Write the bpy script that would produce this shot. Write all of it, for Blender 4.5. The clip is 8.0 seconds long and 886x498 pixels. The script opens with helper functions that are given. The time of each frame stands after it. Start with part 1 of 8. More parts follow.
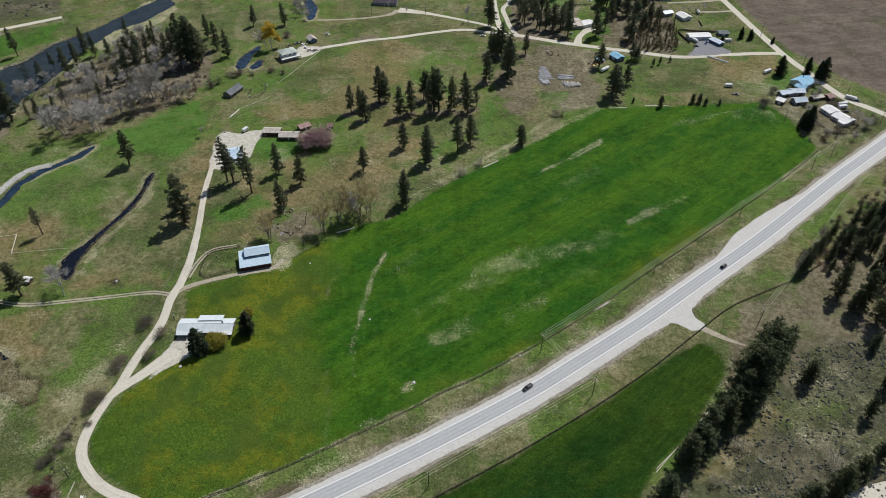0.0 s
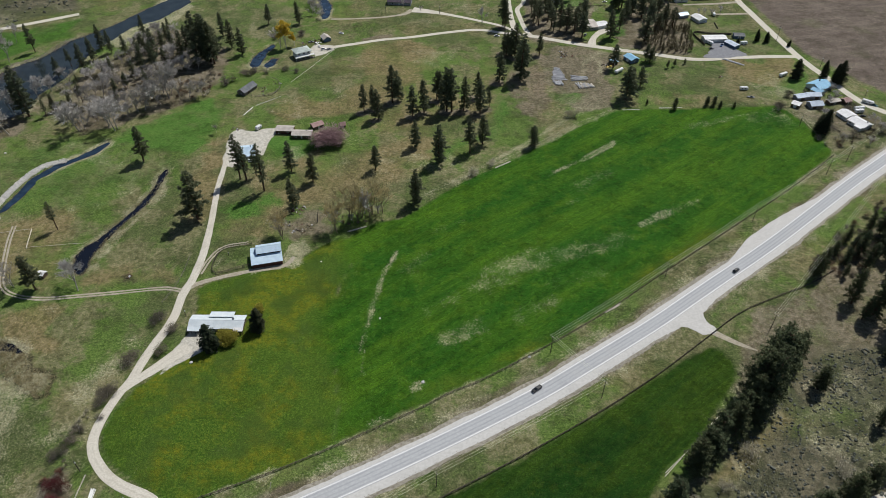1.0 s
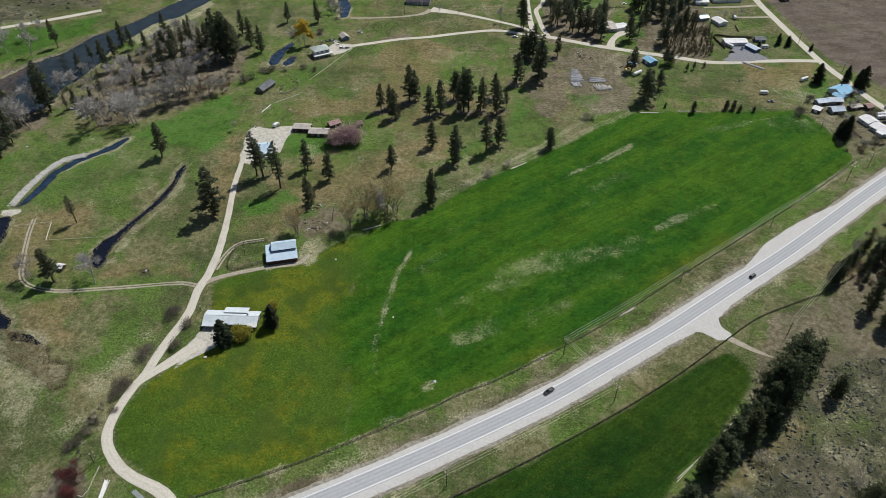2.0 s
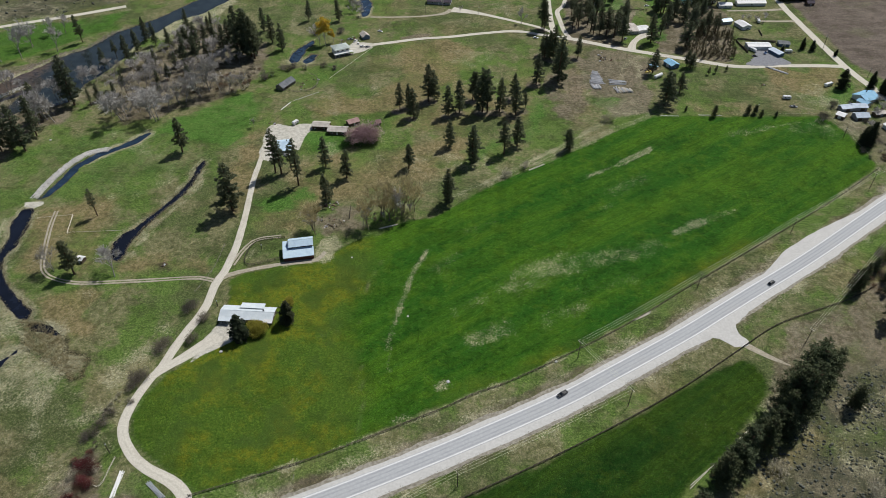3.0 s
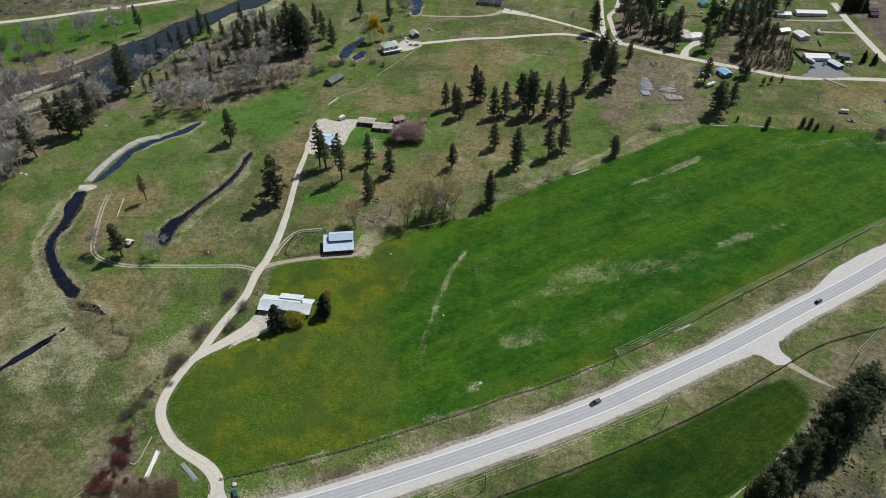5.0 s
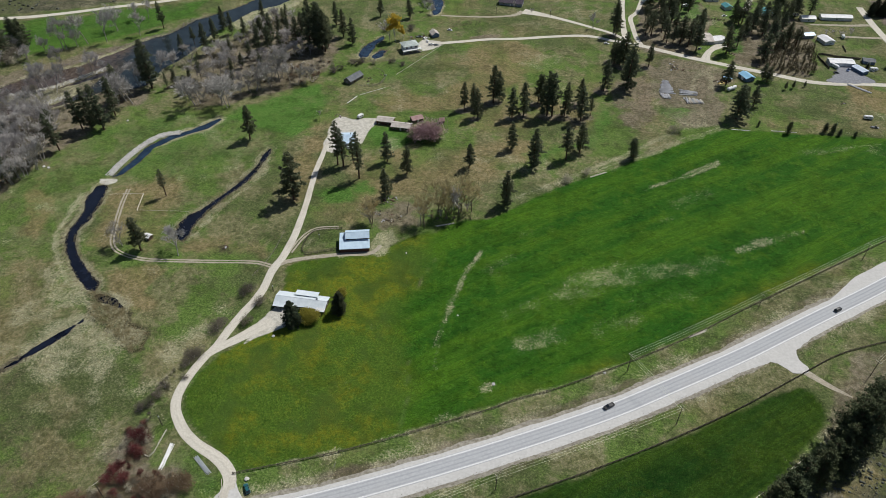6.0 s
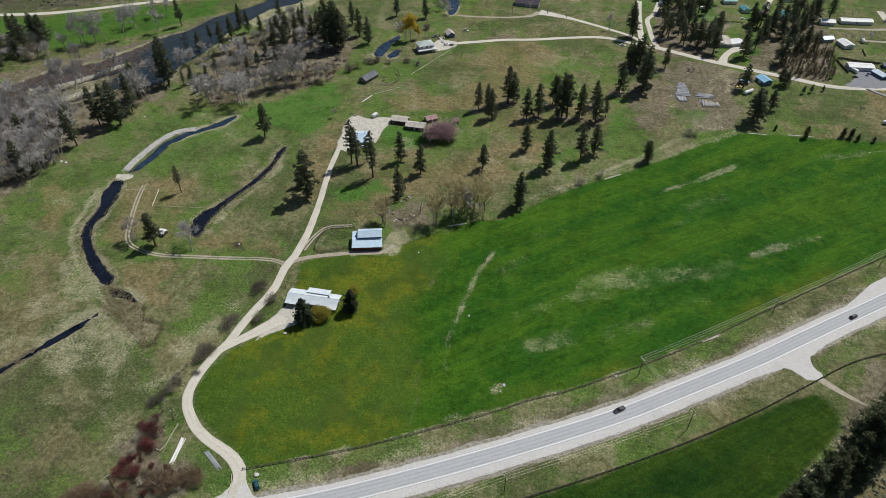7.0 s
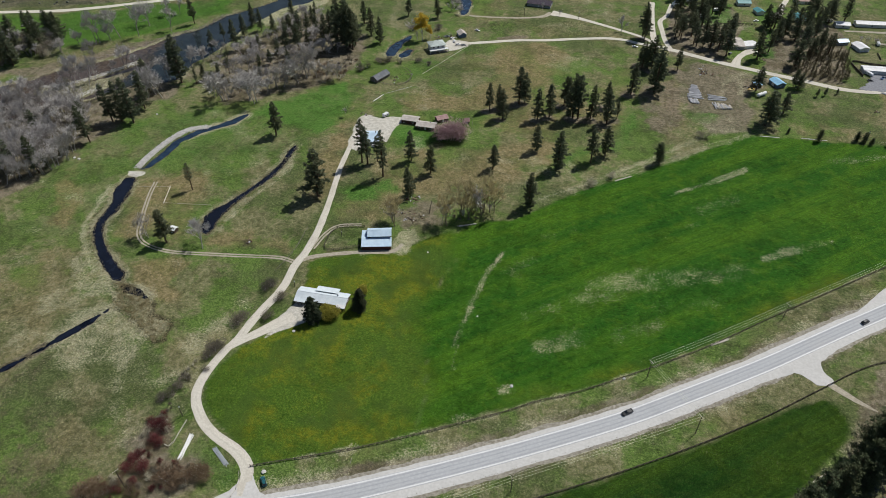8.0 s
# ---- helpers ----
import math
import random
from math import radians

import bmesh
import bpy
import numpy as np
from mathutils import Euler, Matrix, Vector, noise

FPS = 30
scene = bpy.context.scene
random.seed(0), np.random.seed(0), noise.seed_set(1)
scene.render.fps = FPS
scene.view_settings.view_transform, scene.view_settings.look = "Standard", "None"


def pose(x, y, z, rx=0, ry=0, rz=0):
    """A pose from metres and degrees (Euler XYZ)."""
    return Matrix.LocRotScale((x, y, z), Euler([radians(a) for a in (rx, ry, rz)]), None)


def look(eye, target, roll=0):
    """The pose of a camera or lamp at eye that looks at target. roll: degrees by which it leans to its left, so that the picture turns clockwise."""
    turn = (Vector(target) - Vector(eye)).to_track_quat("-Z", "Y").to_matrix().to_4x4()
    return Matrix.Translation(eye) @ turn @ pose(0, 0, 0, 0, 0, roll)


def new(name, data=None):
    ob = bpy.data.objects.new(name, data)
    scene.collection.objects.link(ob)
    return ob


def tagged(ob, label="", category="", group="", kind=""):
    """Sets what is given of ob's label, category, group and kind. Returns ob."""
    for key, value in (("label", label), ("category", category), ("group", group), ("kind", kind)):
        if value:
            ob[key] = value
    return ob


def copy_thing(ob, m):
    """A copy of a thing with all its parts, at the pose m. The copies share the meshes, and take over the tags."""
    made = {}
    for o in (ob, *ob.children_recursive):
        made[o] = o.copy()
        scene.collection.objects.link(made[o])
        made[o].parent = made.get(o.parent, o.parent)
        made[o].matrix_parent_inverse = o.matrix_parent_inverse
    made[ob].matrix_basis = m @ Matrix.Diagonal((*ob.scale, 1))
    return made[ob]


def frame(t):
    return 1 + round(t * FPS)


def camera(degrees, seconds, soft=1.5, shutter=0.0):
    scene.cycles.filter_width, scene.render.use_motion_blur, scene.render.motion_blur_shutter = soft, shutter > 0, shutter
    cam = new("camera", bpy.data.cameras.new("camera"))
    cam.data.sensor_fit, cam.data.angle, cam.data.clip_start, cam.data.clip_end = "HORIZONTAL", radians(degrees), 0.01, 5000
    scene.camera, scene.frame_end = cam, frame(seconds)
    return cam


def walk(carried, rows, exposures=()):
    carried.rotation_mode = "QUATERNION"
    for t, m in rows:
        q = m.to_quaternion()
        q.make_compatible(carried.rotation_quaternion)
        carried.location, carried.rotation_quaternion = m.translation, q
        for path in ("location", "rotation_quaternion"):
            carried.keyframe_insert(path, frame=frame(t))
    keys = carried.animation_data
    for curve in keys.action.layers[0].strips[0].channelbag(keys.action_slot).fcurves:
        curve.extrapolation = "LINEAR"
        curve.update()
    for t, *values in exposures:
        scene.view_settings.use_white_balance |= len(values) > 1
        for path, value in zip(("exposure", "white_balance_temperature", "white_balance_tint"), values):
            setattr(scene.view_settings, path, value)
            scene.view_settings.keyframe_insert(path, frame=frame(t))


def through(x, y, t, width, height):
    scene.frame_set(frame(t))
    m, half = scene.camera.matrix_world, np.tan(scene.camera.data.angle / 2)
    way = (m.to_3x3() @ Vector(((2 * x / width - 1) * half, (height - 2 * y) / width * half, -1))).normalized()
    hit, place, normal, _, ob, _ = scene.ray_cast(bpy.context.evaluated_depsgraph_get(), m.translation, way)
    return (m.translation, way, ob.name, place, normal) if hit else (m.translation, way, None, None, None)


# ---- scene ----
cam = camera(65.8, 8.0, soft=0.7)
EYE_Z, TILT = 250.0, 49.1
walk(cam, [(t, pose(0, 0, EYE_Z, TILT, 0, yaw)) for t, yaw in (
    (0.0, 0.0), (0.5, 0.56), (1.0, 1.20), (1.5, 1.96), (3.0, 4.55), (3.5, 5.50), (4.0, 6.60), (4.5, 7.79),
    (6.0, 10.58), (6.5, 11.31), (7.0, 11.94), (7.5, 12.50), (8.0, 12.96))])

# ---- light: late-morning spring sun, ahead and to the right ----
SUN_AZ, SUN_EL = 37.0, 54.5
world = bpy.data.worlds.new("sky")
scene.world = world
world.use_nodes = True
sky = world.node_tree.nodes.new("ShaderNodeTexSky")
sky.sky_type, sky.sun_disc = "NISHITA", False
sky.sun_elevation, sky.sun_rotation = radians(SUN_EL), radians(SUN_AZ)
sky.altitude = 800
world.node_tree.links.new(sky.outputs[0], world.node_tree.nodes["Background"].inputs[0])
world.node_tree.nodes["Background"].inputs[1].default_value = 0.056
sun = new("sun", bpy.data.lights.new("sun", "SUN"))
sun.data.energy, sun.data.angle, sun.data.color = 4.0, radians(0.53), (1.0, 0.975, 0.935)
ce = math.cos(radians(SUN_EL))
sun.matrix_world = look((ce * math.sin(radians(SUN_AZ)) * 300, ce * math.cos(radians(SUN_AZ)) * 300, math.sin(radians(SUN_EL)) * 300), (0, 0, 0))
scene.view_settings.exposure = 0.03


# ---- materials ----
class Graph:
    """Short writing for node materials."""

    def __init__(self, name):
        self.mat = bpy.data.materials.new(name)
        self.mat.use_nodes = True
        self.t = self.mat.node_tree
        self.bsdf = self.t.nodes["Principled BSDF"]

    def put(self, socket, value):
        if isinstance(value, bpy.types.NodeSocket):
            self.t.links.new(value, socket)
        elif isinstance(value, tuple) and len(value) == 3 and socket.type == "RGBA":
            socket.default_value = (*value, 1)
        else:
            socket.default_value = value

    def node(self, kind, **sockets):
        n = self.t.nodes.new("ShaderNode" + kind)
        for k, v in sockets.items():
            self.put(n.inputs[k.replace("_", " ")], v)
        return n

    def where(self):
        return self.node("TexCoord").outputs["Object"]

    def noise(self, scale, detail=4.0, rough=0.55, at=None, out="Fac"):
        n = self.node("TexNoise", Scale=scale, Detail=detail, Roughness=rough)
        self.put(n.inputs["Vector"], at if at is not None else self.where())
        return n.outputs[out]

    def span(self, value, lo, hi, a=0.0, b=1.0):
        n = self.node("MapRange")
        for i, v in enumerate((value, lo, hi, a, b)):
            self.put(n.inputs[i], v)
        n.interpolation_type = "SMOOTHSTEP"
        return n.outputs[0]

    def mix(self, fac, a, b, blend="MIX"):
        n = self.t.nodes.new("ShaderNodeMix")
        n.data_type, n.blend_type = "RGBA", blend
        for i, v in ((0, fac), (6, a), (7, b)):
            self.put(n.inputs[i], v)
        return n.outputs[2]

    def math(self, op, a, b=0.0):
        n = self.t.nodes.new("ShaderNodeMath")
        n.operation = op
        self.put(n.inputs[0], a)
        self.put(n.inputs[1], b)
        return n.outputs[0]

    def done(self, color, rough=0.85, metal=0.0, bump=None, strength=0.3, distance=0.05, spec=0.3):
        self.put(self.bsdf.inputs["Base Color"], color)
        self.put(self.bsdf.inputs["Roughness"], rough)
        self.put(self.bsdf.inputs["Metallic"], metal)
        self.put(self.bsdf.inputs["Specular IOR Level"], spec)
        if bump is not None:
            b = self.node("Bump", Strength=strength, Distance=distance, Height=bump)
            self.t.links.new(b.outputs[0], self.bsdf.inputs["Normal"])
        return self.mat


def stretched(g, angle, along, across):
    n = g.node("Mapping", Vector=g.where())
    n.vector_type = "TEXTURE"
    n.inputs["Rotation"].default_value = (0, 0, radians(angle))
    n.inputs["Scale"].default_value = (1 / along, 1 / across, 1)
    return n.outputs[0]


def ground_material():
    g = Graph("meadow_ground")
    za, zb = g.node("Attribute"), g.node("Attribute")
    za.attribute_name, zb.attribute_name = "zone_a", "zone_b"
    sa, sb = g.node("SeparateColor", Color=za.outputs["Color"]), g.node("SeparateColor", Color=zb.outputs["Color"])
    crop, lawn, soil = sa.outputs[0], sa.outputs[1], sa.outputs[2]
    lush, sage, plough = sb.outputs[0], sb.outputs[1], sb.outputs[2]
    gravel, straw = za.outputs["Alpha"], zb.outputs["Alpha"]
    zc = g.node("Attribute")
    zc.attribute_name = "zone_c"
    sc = g.node("SeparateColor", Color=zc.outputs["Color"])
    south, rust, clay = sc.outputs[0], sc.outputs[1], sc.outputs[2]
    broad, mid, fine, grit = g.noise(0.016, 6, 0.62), g.noise(0.07, 8, 0.72), g.noise(0.40, 7, 0.75), g.noise(2.4, 4, 0.75)
    tuft, patch = g.noise(0.95, 5, 0.8), g.noise(0.026, 9, 0.74)
    # rough pasture: olive green, straw and reddish-brown swards
    green = g.mix(g.span(tuft, 0.435, 0.565), (0.074, 0.128, 0.028), (0.142, 0.212, 0.054))
    tan = g.mix(g.span(fine, 0.440, 0.560), (0.142, 0.142, 0.068), (0.240, 0.222, 0.128))
    brown = g.mix(g.span(fine, 0.440, 0.560), (0.178, 0.138, 0.068), (0.275, 0.214, 0.116))
    olive = g.mix(g.span(tuft, 0.435, 0.565), (0.070, 0.094, 0.034), (0.128, 0.152, 0.062))
    big, drift = g.noise(0.011, 4, 0.5), g.noise(0.034, 5, 0.58)
    c = g.mix(g.span(g.math("ADD", g.math("MULTIPLY", big, 0.6), g.math("MULTIPLY", mid, 0.4)), 0.44, 0.56), green, olive)
    blend = g.math("ADD", g.math("MULTIPLY", drift, 0.62), g.math("ADD", g.math("MULTIPLY", mid, 0.28), g.math("MULTIPLY", fine, 0.10)))
    c = g.mix(g.math("MULTIPLY", g.span(blend, 0.47, 0.56), 0.85), c, tan)
    c = g.mix(g.math("MULTIPLY", g.span(g.noise(0.15, 5, 0.65), 0.52, 0.66), 0.5), c, (0.070, 0.088, 0.034))
    c = g.mix(g.math("MULTIPLY", g.span(broad, 0.52, 0.64), 0.28), c, brown)
    c = g.mix(g.math("MULTIPLY", g.span(g.math("ADD", rust, g.math("MULTIPLY", g.math("SUBTRACT", drift, 0.5), 2.0)), 0.15, 0.90), 0.70), c, brown)
    c = g.mix(g.math("MULTIPLY", g.span(g.math("ADD", clay, g.math("MULTIPLY", g.math("SUBTRACT", mid, 0.5), 1.6)), 0.25, 0.8), 0.8), c, g.mix(g.span(fine, 0.44, 0.56), (0.150, 0.120, 0.088), (0.240, 0.200, 0.156)))
    bare = g.mix(g.span(mid, 0.450, 0.550), (0.140, 0.118, 0.080), (0.225, 0.190, 0.145))
    bare = g.mix(g.math("MULTIPLY", g.span(fine, 0.482, 0.602), 0.35), bare, (0.105, 0.112, 0.052))
    c = g.mix(g.span(g.math("ADD", soil, g.math("MULTIPLY", g.math("SUBTRACT", patch, 0.5), 1.6)), 0.25, 0.75), c, bare)
    lg0 = g.mix(g.span(tuft, 0.435, 0.565), (0.050, 0.124, 0.020), (0.112, 0.215, 0.046))
    c = g.mix(g.span(g.math("ADD", lush, g.math("ADD", g.math("MULTIPLY", g.math("SUBTRACT", mid, 0.5), 2.4), g.math("MULTIPLY", g.math("SUBTRACT", fine, 0.5), 1.4))), 0.25, 1.15), c, lg0)
    # wet black earth and trampled sedge, also the painted dark inside of the pit
    wet = zc.outputs["Alpha"]
    c = g.mix(g.math("MULTIPLY", g.span(g.math("ADD", wet, g.math("ADD", g.math("MULTIPLY", g.math("SUBTRACT", mid, 0.5), 1.8), g.math("SUBTRACT", fine, 0.5))), 0.25, 0.9), 0.85), c, g.mix(g.span(tuft, 0.44, 0.56), (0.038, 0.034, 0.022), (0.105, 0.090, 0.055)))
    # sown crop: rows and broad passes along the highway
    rows = g.noise(1.0, 5, 0.65, stretched(g, 40, 0.006, 0.045))
    fine_rows = g.noise(1.0, 4, 0.65, stretched(g, 40, 0.05, 0.7))
    cg = g.mix(g.span(rows, 0.38, 0.64), (0.023, 0.094, 0.009), (0.070, 0.154, 0.011))
    cg = g.mix(g.math("MULTIPLY", g.span(fine_rows, 0.42, 0.66), 0.5), cg, (0.022, 0.075, 0.009))
    cg = g.mix(g.math("MULTIPLY", g.span(mid, 0.506, 0.606), 0.5), cg, (0.074, 0.150, 0.010))
    cg = g.mix(g.math("MULTIPLY", g.span(fine, 0.496, 0.616), 0.35), cg, (0.078, 0.168, 0.024))
    cg = g.mix(g.math("MULTIPLY", g.span(grit, 0.465, 0.605), 0.35), cg, (0.012, 0.046, 0.006))
    c = g.mix(crop, c, cg)
    c = g.mix(south, c, g.mix(1.0, cg, (0.62, 0.54, 0.80), "MULTIPLY"))
    # unsown end of the field: grass thick with yellow dandelions
    lg = g.mix(g.span(tuft, 0.435, 0.565), (0.046, 0.100, 0.012), (0.096, 0.155, 0.020))
    flower = g.math("MULTIPLY", g.span(g.noise(0.026, 8, 0.68), 0.44, 0.57), g.span(fine, 0.440, 0.560, 0.30, 0.90))
    lg = g.mix(g.math("MULTIPLY", flower, 0.8), lg, (0.190, 0.184, 0.014))
    lg = g.mix(g.math("MULTIPLY", g.span(g.noise(0.05, 6, 0.66), 0.48, 0.60), 0.7), lg, (0.056, 0.098, 0.018))
    lg = g.mix(g.math("MULTIPLY", g.span(grit, 0.465, 0.605), 0.4), lg, (0.034, 0.066, 0.010))
    c = g.mix(lawn, c, lg)
    # ploughed land
    furrow = g.noise(1.0, 6, 0.7, stretched(g, 12, 0.016, 0.11))
    pl = g.mix(g.span(g.math("ADD", g.math("MULTIPLY", furrow, 0.5), g.math("MULTIPLY", mid, 0.5)), 0.40, 0.60), (0.128, 0.103, 0.088), (0.184, 0.150, 0.128))
    pl = g.mix(g.math("MULTIPLY", g.span(broad, 0.52, 0.66), 0.4), pl, (0.120, 0.13, 0.062))
    c = g.mix(plough, c, pl)
    # sagebrush slope
    sg = g.mix(g.span(mid, 0.450, 0.550), (0.092, 0.092, 0.060), (0.158, 0.142, 0.098))
    sg = g.mix(g.math("MULTIPLY", g.span(broad, 0.42, 0.56), 0.75), sg, (0.088, 0.104, 0.044))
    sg = g.mix(g.math("MULTIPLY", g.span(fine, 0.482, 0.602), 0.4), sg, (0.055, 0.055, 0.040))
    c = g.mix(sage, c, sg)
    # bleached grass and thin straw, broken up by the green that grows through
    st = g.mix(g.span(grit, 0.430, 0.570), (0.22, 0.205, 0.110), (0.56, 0.53, 0.38))
    flecks = g.math("ADD", g.math("MULTIPLY", g.math("SUBTRACT", tuft, 0.5), 1.5), g.math("MULTIPLY", g.math("SUBTRACT", grit, 0.5), 1.1))
    through_ = g.math("ADD", g.math("MULTIPLY", straw, 0.58), g.math("ADD", flecks, g.math("MULTIPLY", g.math("SUBTRACT", mid, 0.5), 1.1)))
    c = g.mix(g.math("MULTIPLY", g.span(through_, 0.30, 0.62), 0.9), c, st)
    # packed gravel
    gr = g.mix(g.span(fine, 0.440, 0.560), (0.46, 0.435, 0.375), (0.60, 0.575, 0.51))
    c = g.mix(g.span(gravel, 0.3, 0.6), c, gr)
    # grain of the sward: hollows' shade put into the colour, pale blades, at several sizes
    soft_edge = g.math("SUBTRACT", 1.0, g.math("MULTIPLY", gravel, 0.8))
    soft_edge = g.math("MULTIPLY", soft_edge, g.math("SUBTRACT", 1.0, g.math("MULTIPLY", lawn, 0.35)))
    for scale, lo, hi, much, tint in ((0.22, 0.50, 0.64, 0.34, (0.50, 0.53, 0.46)), (0.75, 0.49, 0.60, 0.42, (0.46, 0.49, 0.42)), (2.4, 0.48, 0.58, 0.48, (0.40, 0.43, 0.36)),
                                      (0.55, 0.52, 0.63, 0.42, (1.7, 1.65, 1.55)), (1.7, 0.51, 0.61, 0.58, (2.0, 1.95, 1.8))):
        c = g.mix(g.math("MULTIPLY", soft_edge, g.span(g.noise(scale, 4, 0.75), lo, hi, 0.0, much)), c, g.mix(1.0, c, tint, "MULTIPLY"))
    sward = g.math("ADD", g.math("MULTIPLY", g.noise(0.045, 8, 0.7), 0.55), g.math("MULTIPLY", g.noise(0.19, 6, 0.7), 0.45))
    c = g.mix(g.math("MULTIPLY", soft_edge, g.span(sward, 0.47, 0.585, 0.0, 0.62)), c, g.mix(1.0, c, (0.52, 0.56, 0.50), "MULTIPLY"))
    return g.done(c, 0.95, bump=g.math("ADD", g.math("MULTIPLY", tuft, 0.7), grit), strength=0.8, distance=0.5, spec=0.08)


def plain(name, a, b, scale=1.5, rough=0.8, metal=0.0, bump=0.2, spec=0.3, dist=0.03):
    g = Graph(name)
    n = g.noise(scale, 5, 0.6)
    n2 = g.noise(scale * 0.13, 3, 0.6)
    c = g.mix(g.span(n, 0.3, 0.7), a, b)
    c = g.mix(g.math("MULTIPLY", g.span(n2, 0.45, 0.75), 0.35), c, tuple(v * 0.72 for v in b))
    return g.done(c, rough, metal, n, bump, dist, spec)


def leafy(name, a, b, through=0.0):
    g = Graph(name)
    isl = g.node("NewGeometry").outputs["Random Per Island"]
    per = g.node("ObjectInfo").outputs["Random"]
    c = g.mix(isl, a, b)
    c = g.mix(g.span(per, 0.0, 1.0, 0.0, 0.35), c, tuple(0.6 * x + 0.4 * y for x, y in zip((0.10, 0.085, 0.03), b)))
    m = g.done(c, 0.75, spec=0.15)
    if through:
        tr = g.node("BsdfTranslucent", Color=c)
        mx = g.node("MixShader", Fac=through)
        g.t.links.new(g.bsdf.outputs[0], mx.inputs[1])
        g.t.links.new(tr.outputs[0], mx.inputs[2])
        g.t.links.new(mx.outputs[0], g.t.nodes["Material Output"].inputs[0])
    return m


def asphalt_material():
    g = Graph("worn_asphalt")
    uv = g.node("SeparateXYZ", Vector=g.node("UVMap").outputs[0])
    u = uv.outputs[0]
    base = g.mix(g.span(g.noise(0.9, 6, 0.7), 0.3, 0.7), (0.355, 0.365, 0.375), (0.43, 0.44, 0.446))
    worn = g.math("ABSOLUTE", g.math("SUBTRACT", g.math("ABSOLUTE", g.math("SUBTRACT", u, 0.5)), 0.22))
    lane = g.span(g.math("ABSOLUTE", g.math("SUBTRACT", worn, 0.10)), 0.07, 0.01)
    streak = g.noise(1.0, 4, 0.6, stretched(g, 41, 0.02, 0.8))
    c = g.mix(g.math("MULTIPLY", lane, g.span(streak, 0.3, 0.7, 0.25, 0.75)), base, (0.285, 0.294, 0.304))
    c = g.mix(g.math("MULTIPLY", g.span(g.noise(0.05, 4), 0.5, 0.7), 0.4), c, (0.40, 0.395, 0.385))
    return g.done(c, 0.85, bump=g.noise(6.0, 3), strength=0.2, distance=0.02)


def lane_material():
    """Packed gravel with paler wheel tracks and a dull crown and edges."""
    g = Graph("lane_gravel")
    u = g.node("SeparateXYZ", Vector=g.node("UVMap").outputs[0]).outputs[0]
    base = g.mix(g.span(g.noise(1.3, 5, 0.7), 0.43, 0.57), (0.50, 0.466, 0.392), (0.58, 0.548, 0.472))
    off = g.math("ABSOLUTE", g.math("SUBTRACT", g.math("ABSOLUTE", g.math("SUBTRACT", u, 0.5)), 0.24))
    dull = g.math("MULTIPLY", g.span(off, 0.10, 0.22), g.span(g.noise(0.25, 6, 0.7), 0.42, 0.58, 0.0, 0.22))
    c = g.mix(dull, base, (0.235, 0.215, 0.155))
    c = g.mix(g.math("MULTIPLY", g.span(g.noise(0.06, 5, 0.7), 0.52, 0.6), 0.3), c, (0.36, 0.325, 0.265))
    return g.done(c, 0.95, bump=g.noise(3.0, 4), strength=0.3, distance=0.05)


def water_material(name, deep, rough=0.06, ripple=0.12, scale=1.4, shoal=None):
    """Dark water; with shoal, brown riffles west of the pool where the bed shows through."""
    g = Graph(name)
    c = g.mix(g.span(g.noise(0.12, 4), 0.35, 0.7), deep, tuple(v * 1.8 for v in deep))
    if shoal:
        x = g.node("SeparateXYZ", Vector=g.where()).outputs[0]
        edge = g.math("ADD", x, g.math("MULTIPLY", g.noise(0.05, 5, 0.7), 60))
        bed = g.mix(g.span(g.noise(0.35, 6, 0.75), 0.4, 0.62), shoal, tuple(v * 2.0 for v in shoal))
        foam = g.span(g.noise(1.0, 6, 0.8, stretched(g, 62, 0.05, 0.35)), 0.60, 0.72)
        bed = g.mix(g.math("MULTIPLY", foam, 0.8), bed, (0.42, 0.42, 0.42))
        c = g.mix(g.span(edge, -312, -342), c, bed)
    g.bsdf.inputs["IOR"].default_value = 1.33
    return g.done(c, rough, bump=g.noise(scale, 4), strength=ripple, distance=0.1, spec=0.5)


def metal_roof(name, a, b, rough=0.45, metal=0.35):
    g = Graph(name)
    n = g.noise(0.35, 5, 0.65)
    c = g.mix(g.span(n, 0.3, 0.7), a, b)
    c = g.mix(g.math("MULTIPLY", g.span(g.noise(2.5, 4), 0.55, 0.75), 0.25), c, (0.42, 0.38, 0.33))
    return g.done(c, rough, metal, n, 0.05, 0.02)


M_GROUND = ground_material()
M_ASPHALT = asphalt_material()
M_VERGE = plain("dusty_verge", (0.17, 0.155, 0.115), (0.36, 0.335, 0.28), 0.7, 0.95)
M_PAD = plain("grey_crushed_stone", (0.17, 0.175, 0.19), (0.25, 0.255, 0.27), 0.6, 0.95)
M_SHOULDER = plain("shoulder_gravel", (0.46, 0.45, 0.425), (0.54, 0.53, 0.505), 0.8, 0.95)
M_LANE = lane_material()
M_DIRT = plain("two_rut_dirt", (0.27, 0.24, 0.18), (0.42, 0.38, 0.30), 0.6, 0.95)
M_LINE = plain("road_paint", (0.58, 0.58, 0.57), (0.70, 0.70, 0.69), 2.0, 0.7)
M_POND = water_material("pond_water", (0.006, 0.008, 0.014), 0.05, 0.05)
# creek base colour is tinted with the blue of the reflected sky
M_CREEK = water_material("creek_water", (0.014, 0.026, 0.044), 0.10, 0.2)
M_RIVER = water_material("river_water", (0.016, 0.022, 0.024), 0.07, 0.18, 0.5, (0.052, 0.040, 0.032))
M_ROCK = plain("pale_rock", (0.42, 0.41, 0.385), (0.63, 0.61, 0.57), 0.7, 0.9)
M_CLOD = plain("dry_clods", (0.20, 0.18, 0.15), (0.36, 0.33, 0.29), 0.5, 0.95)
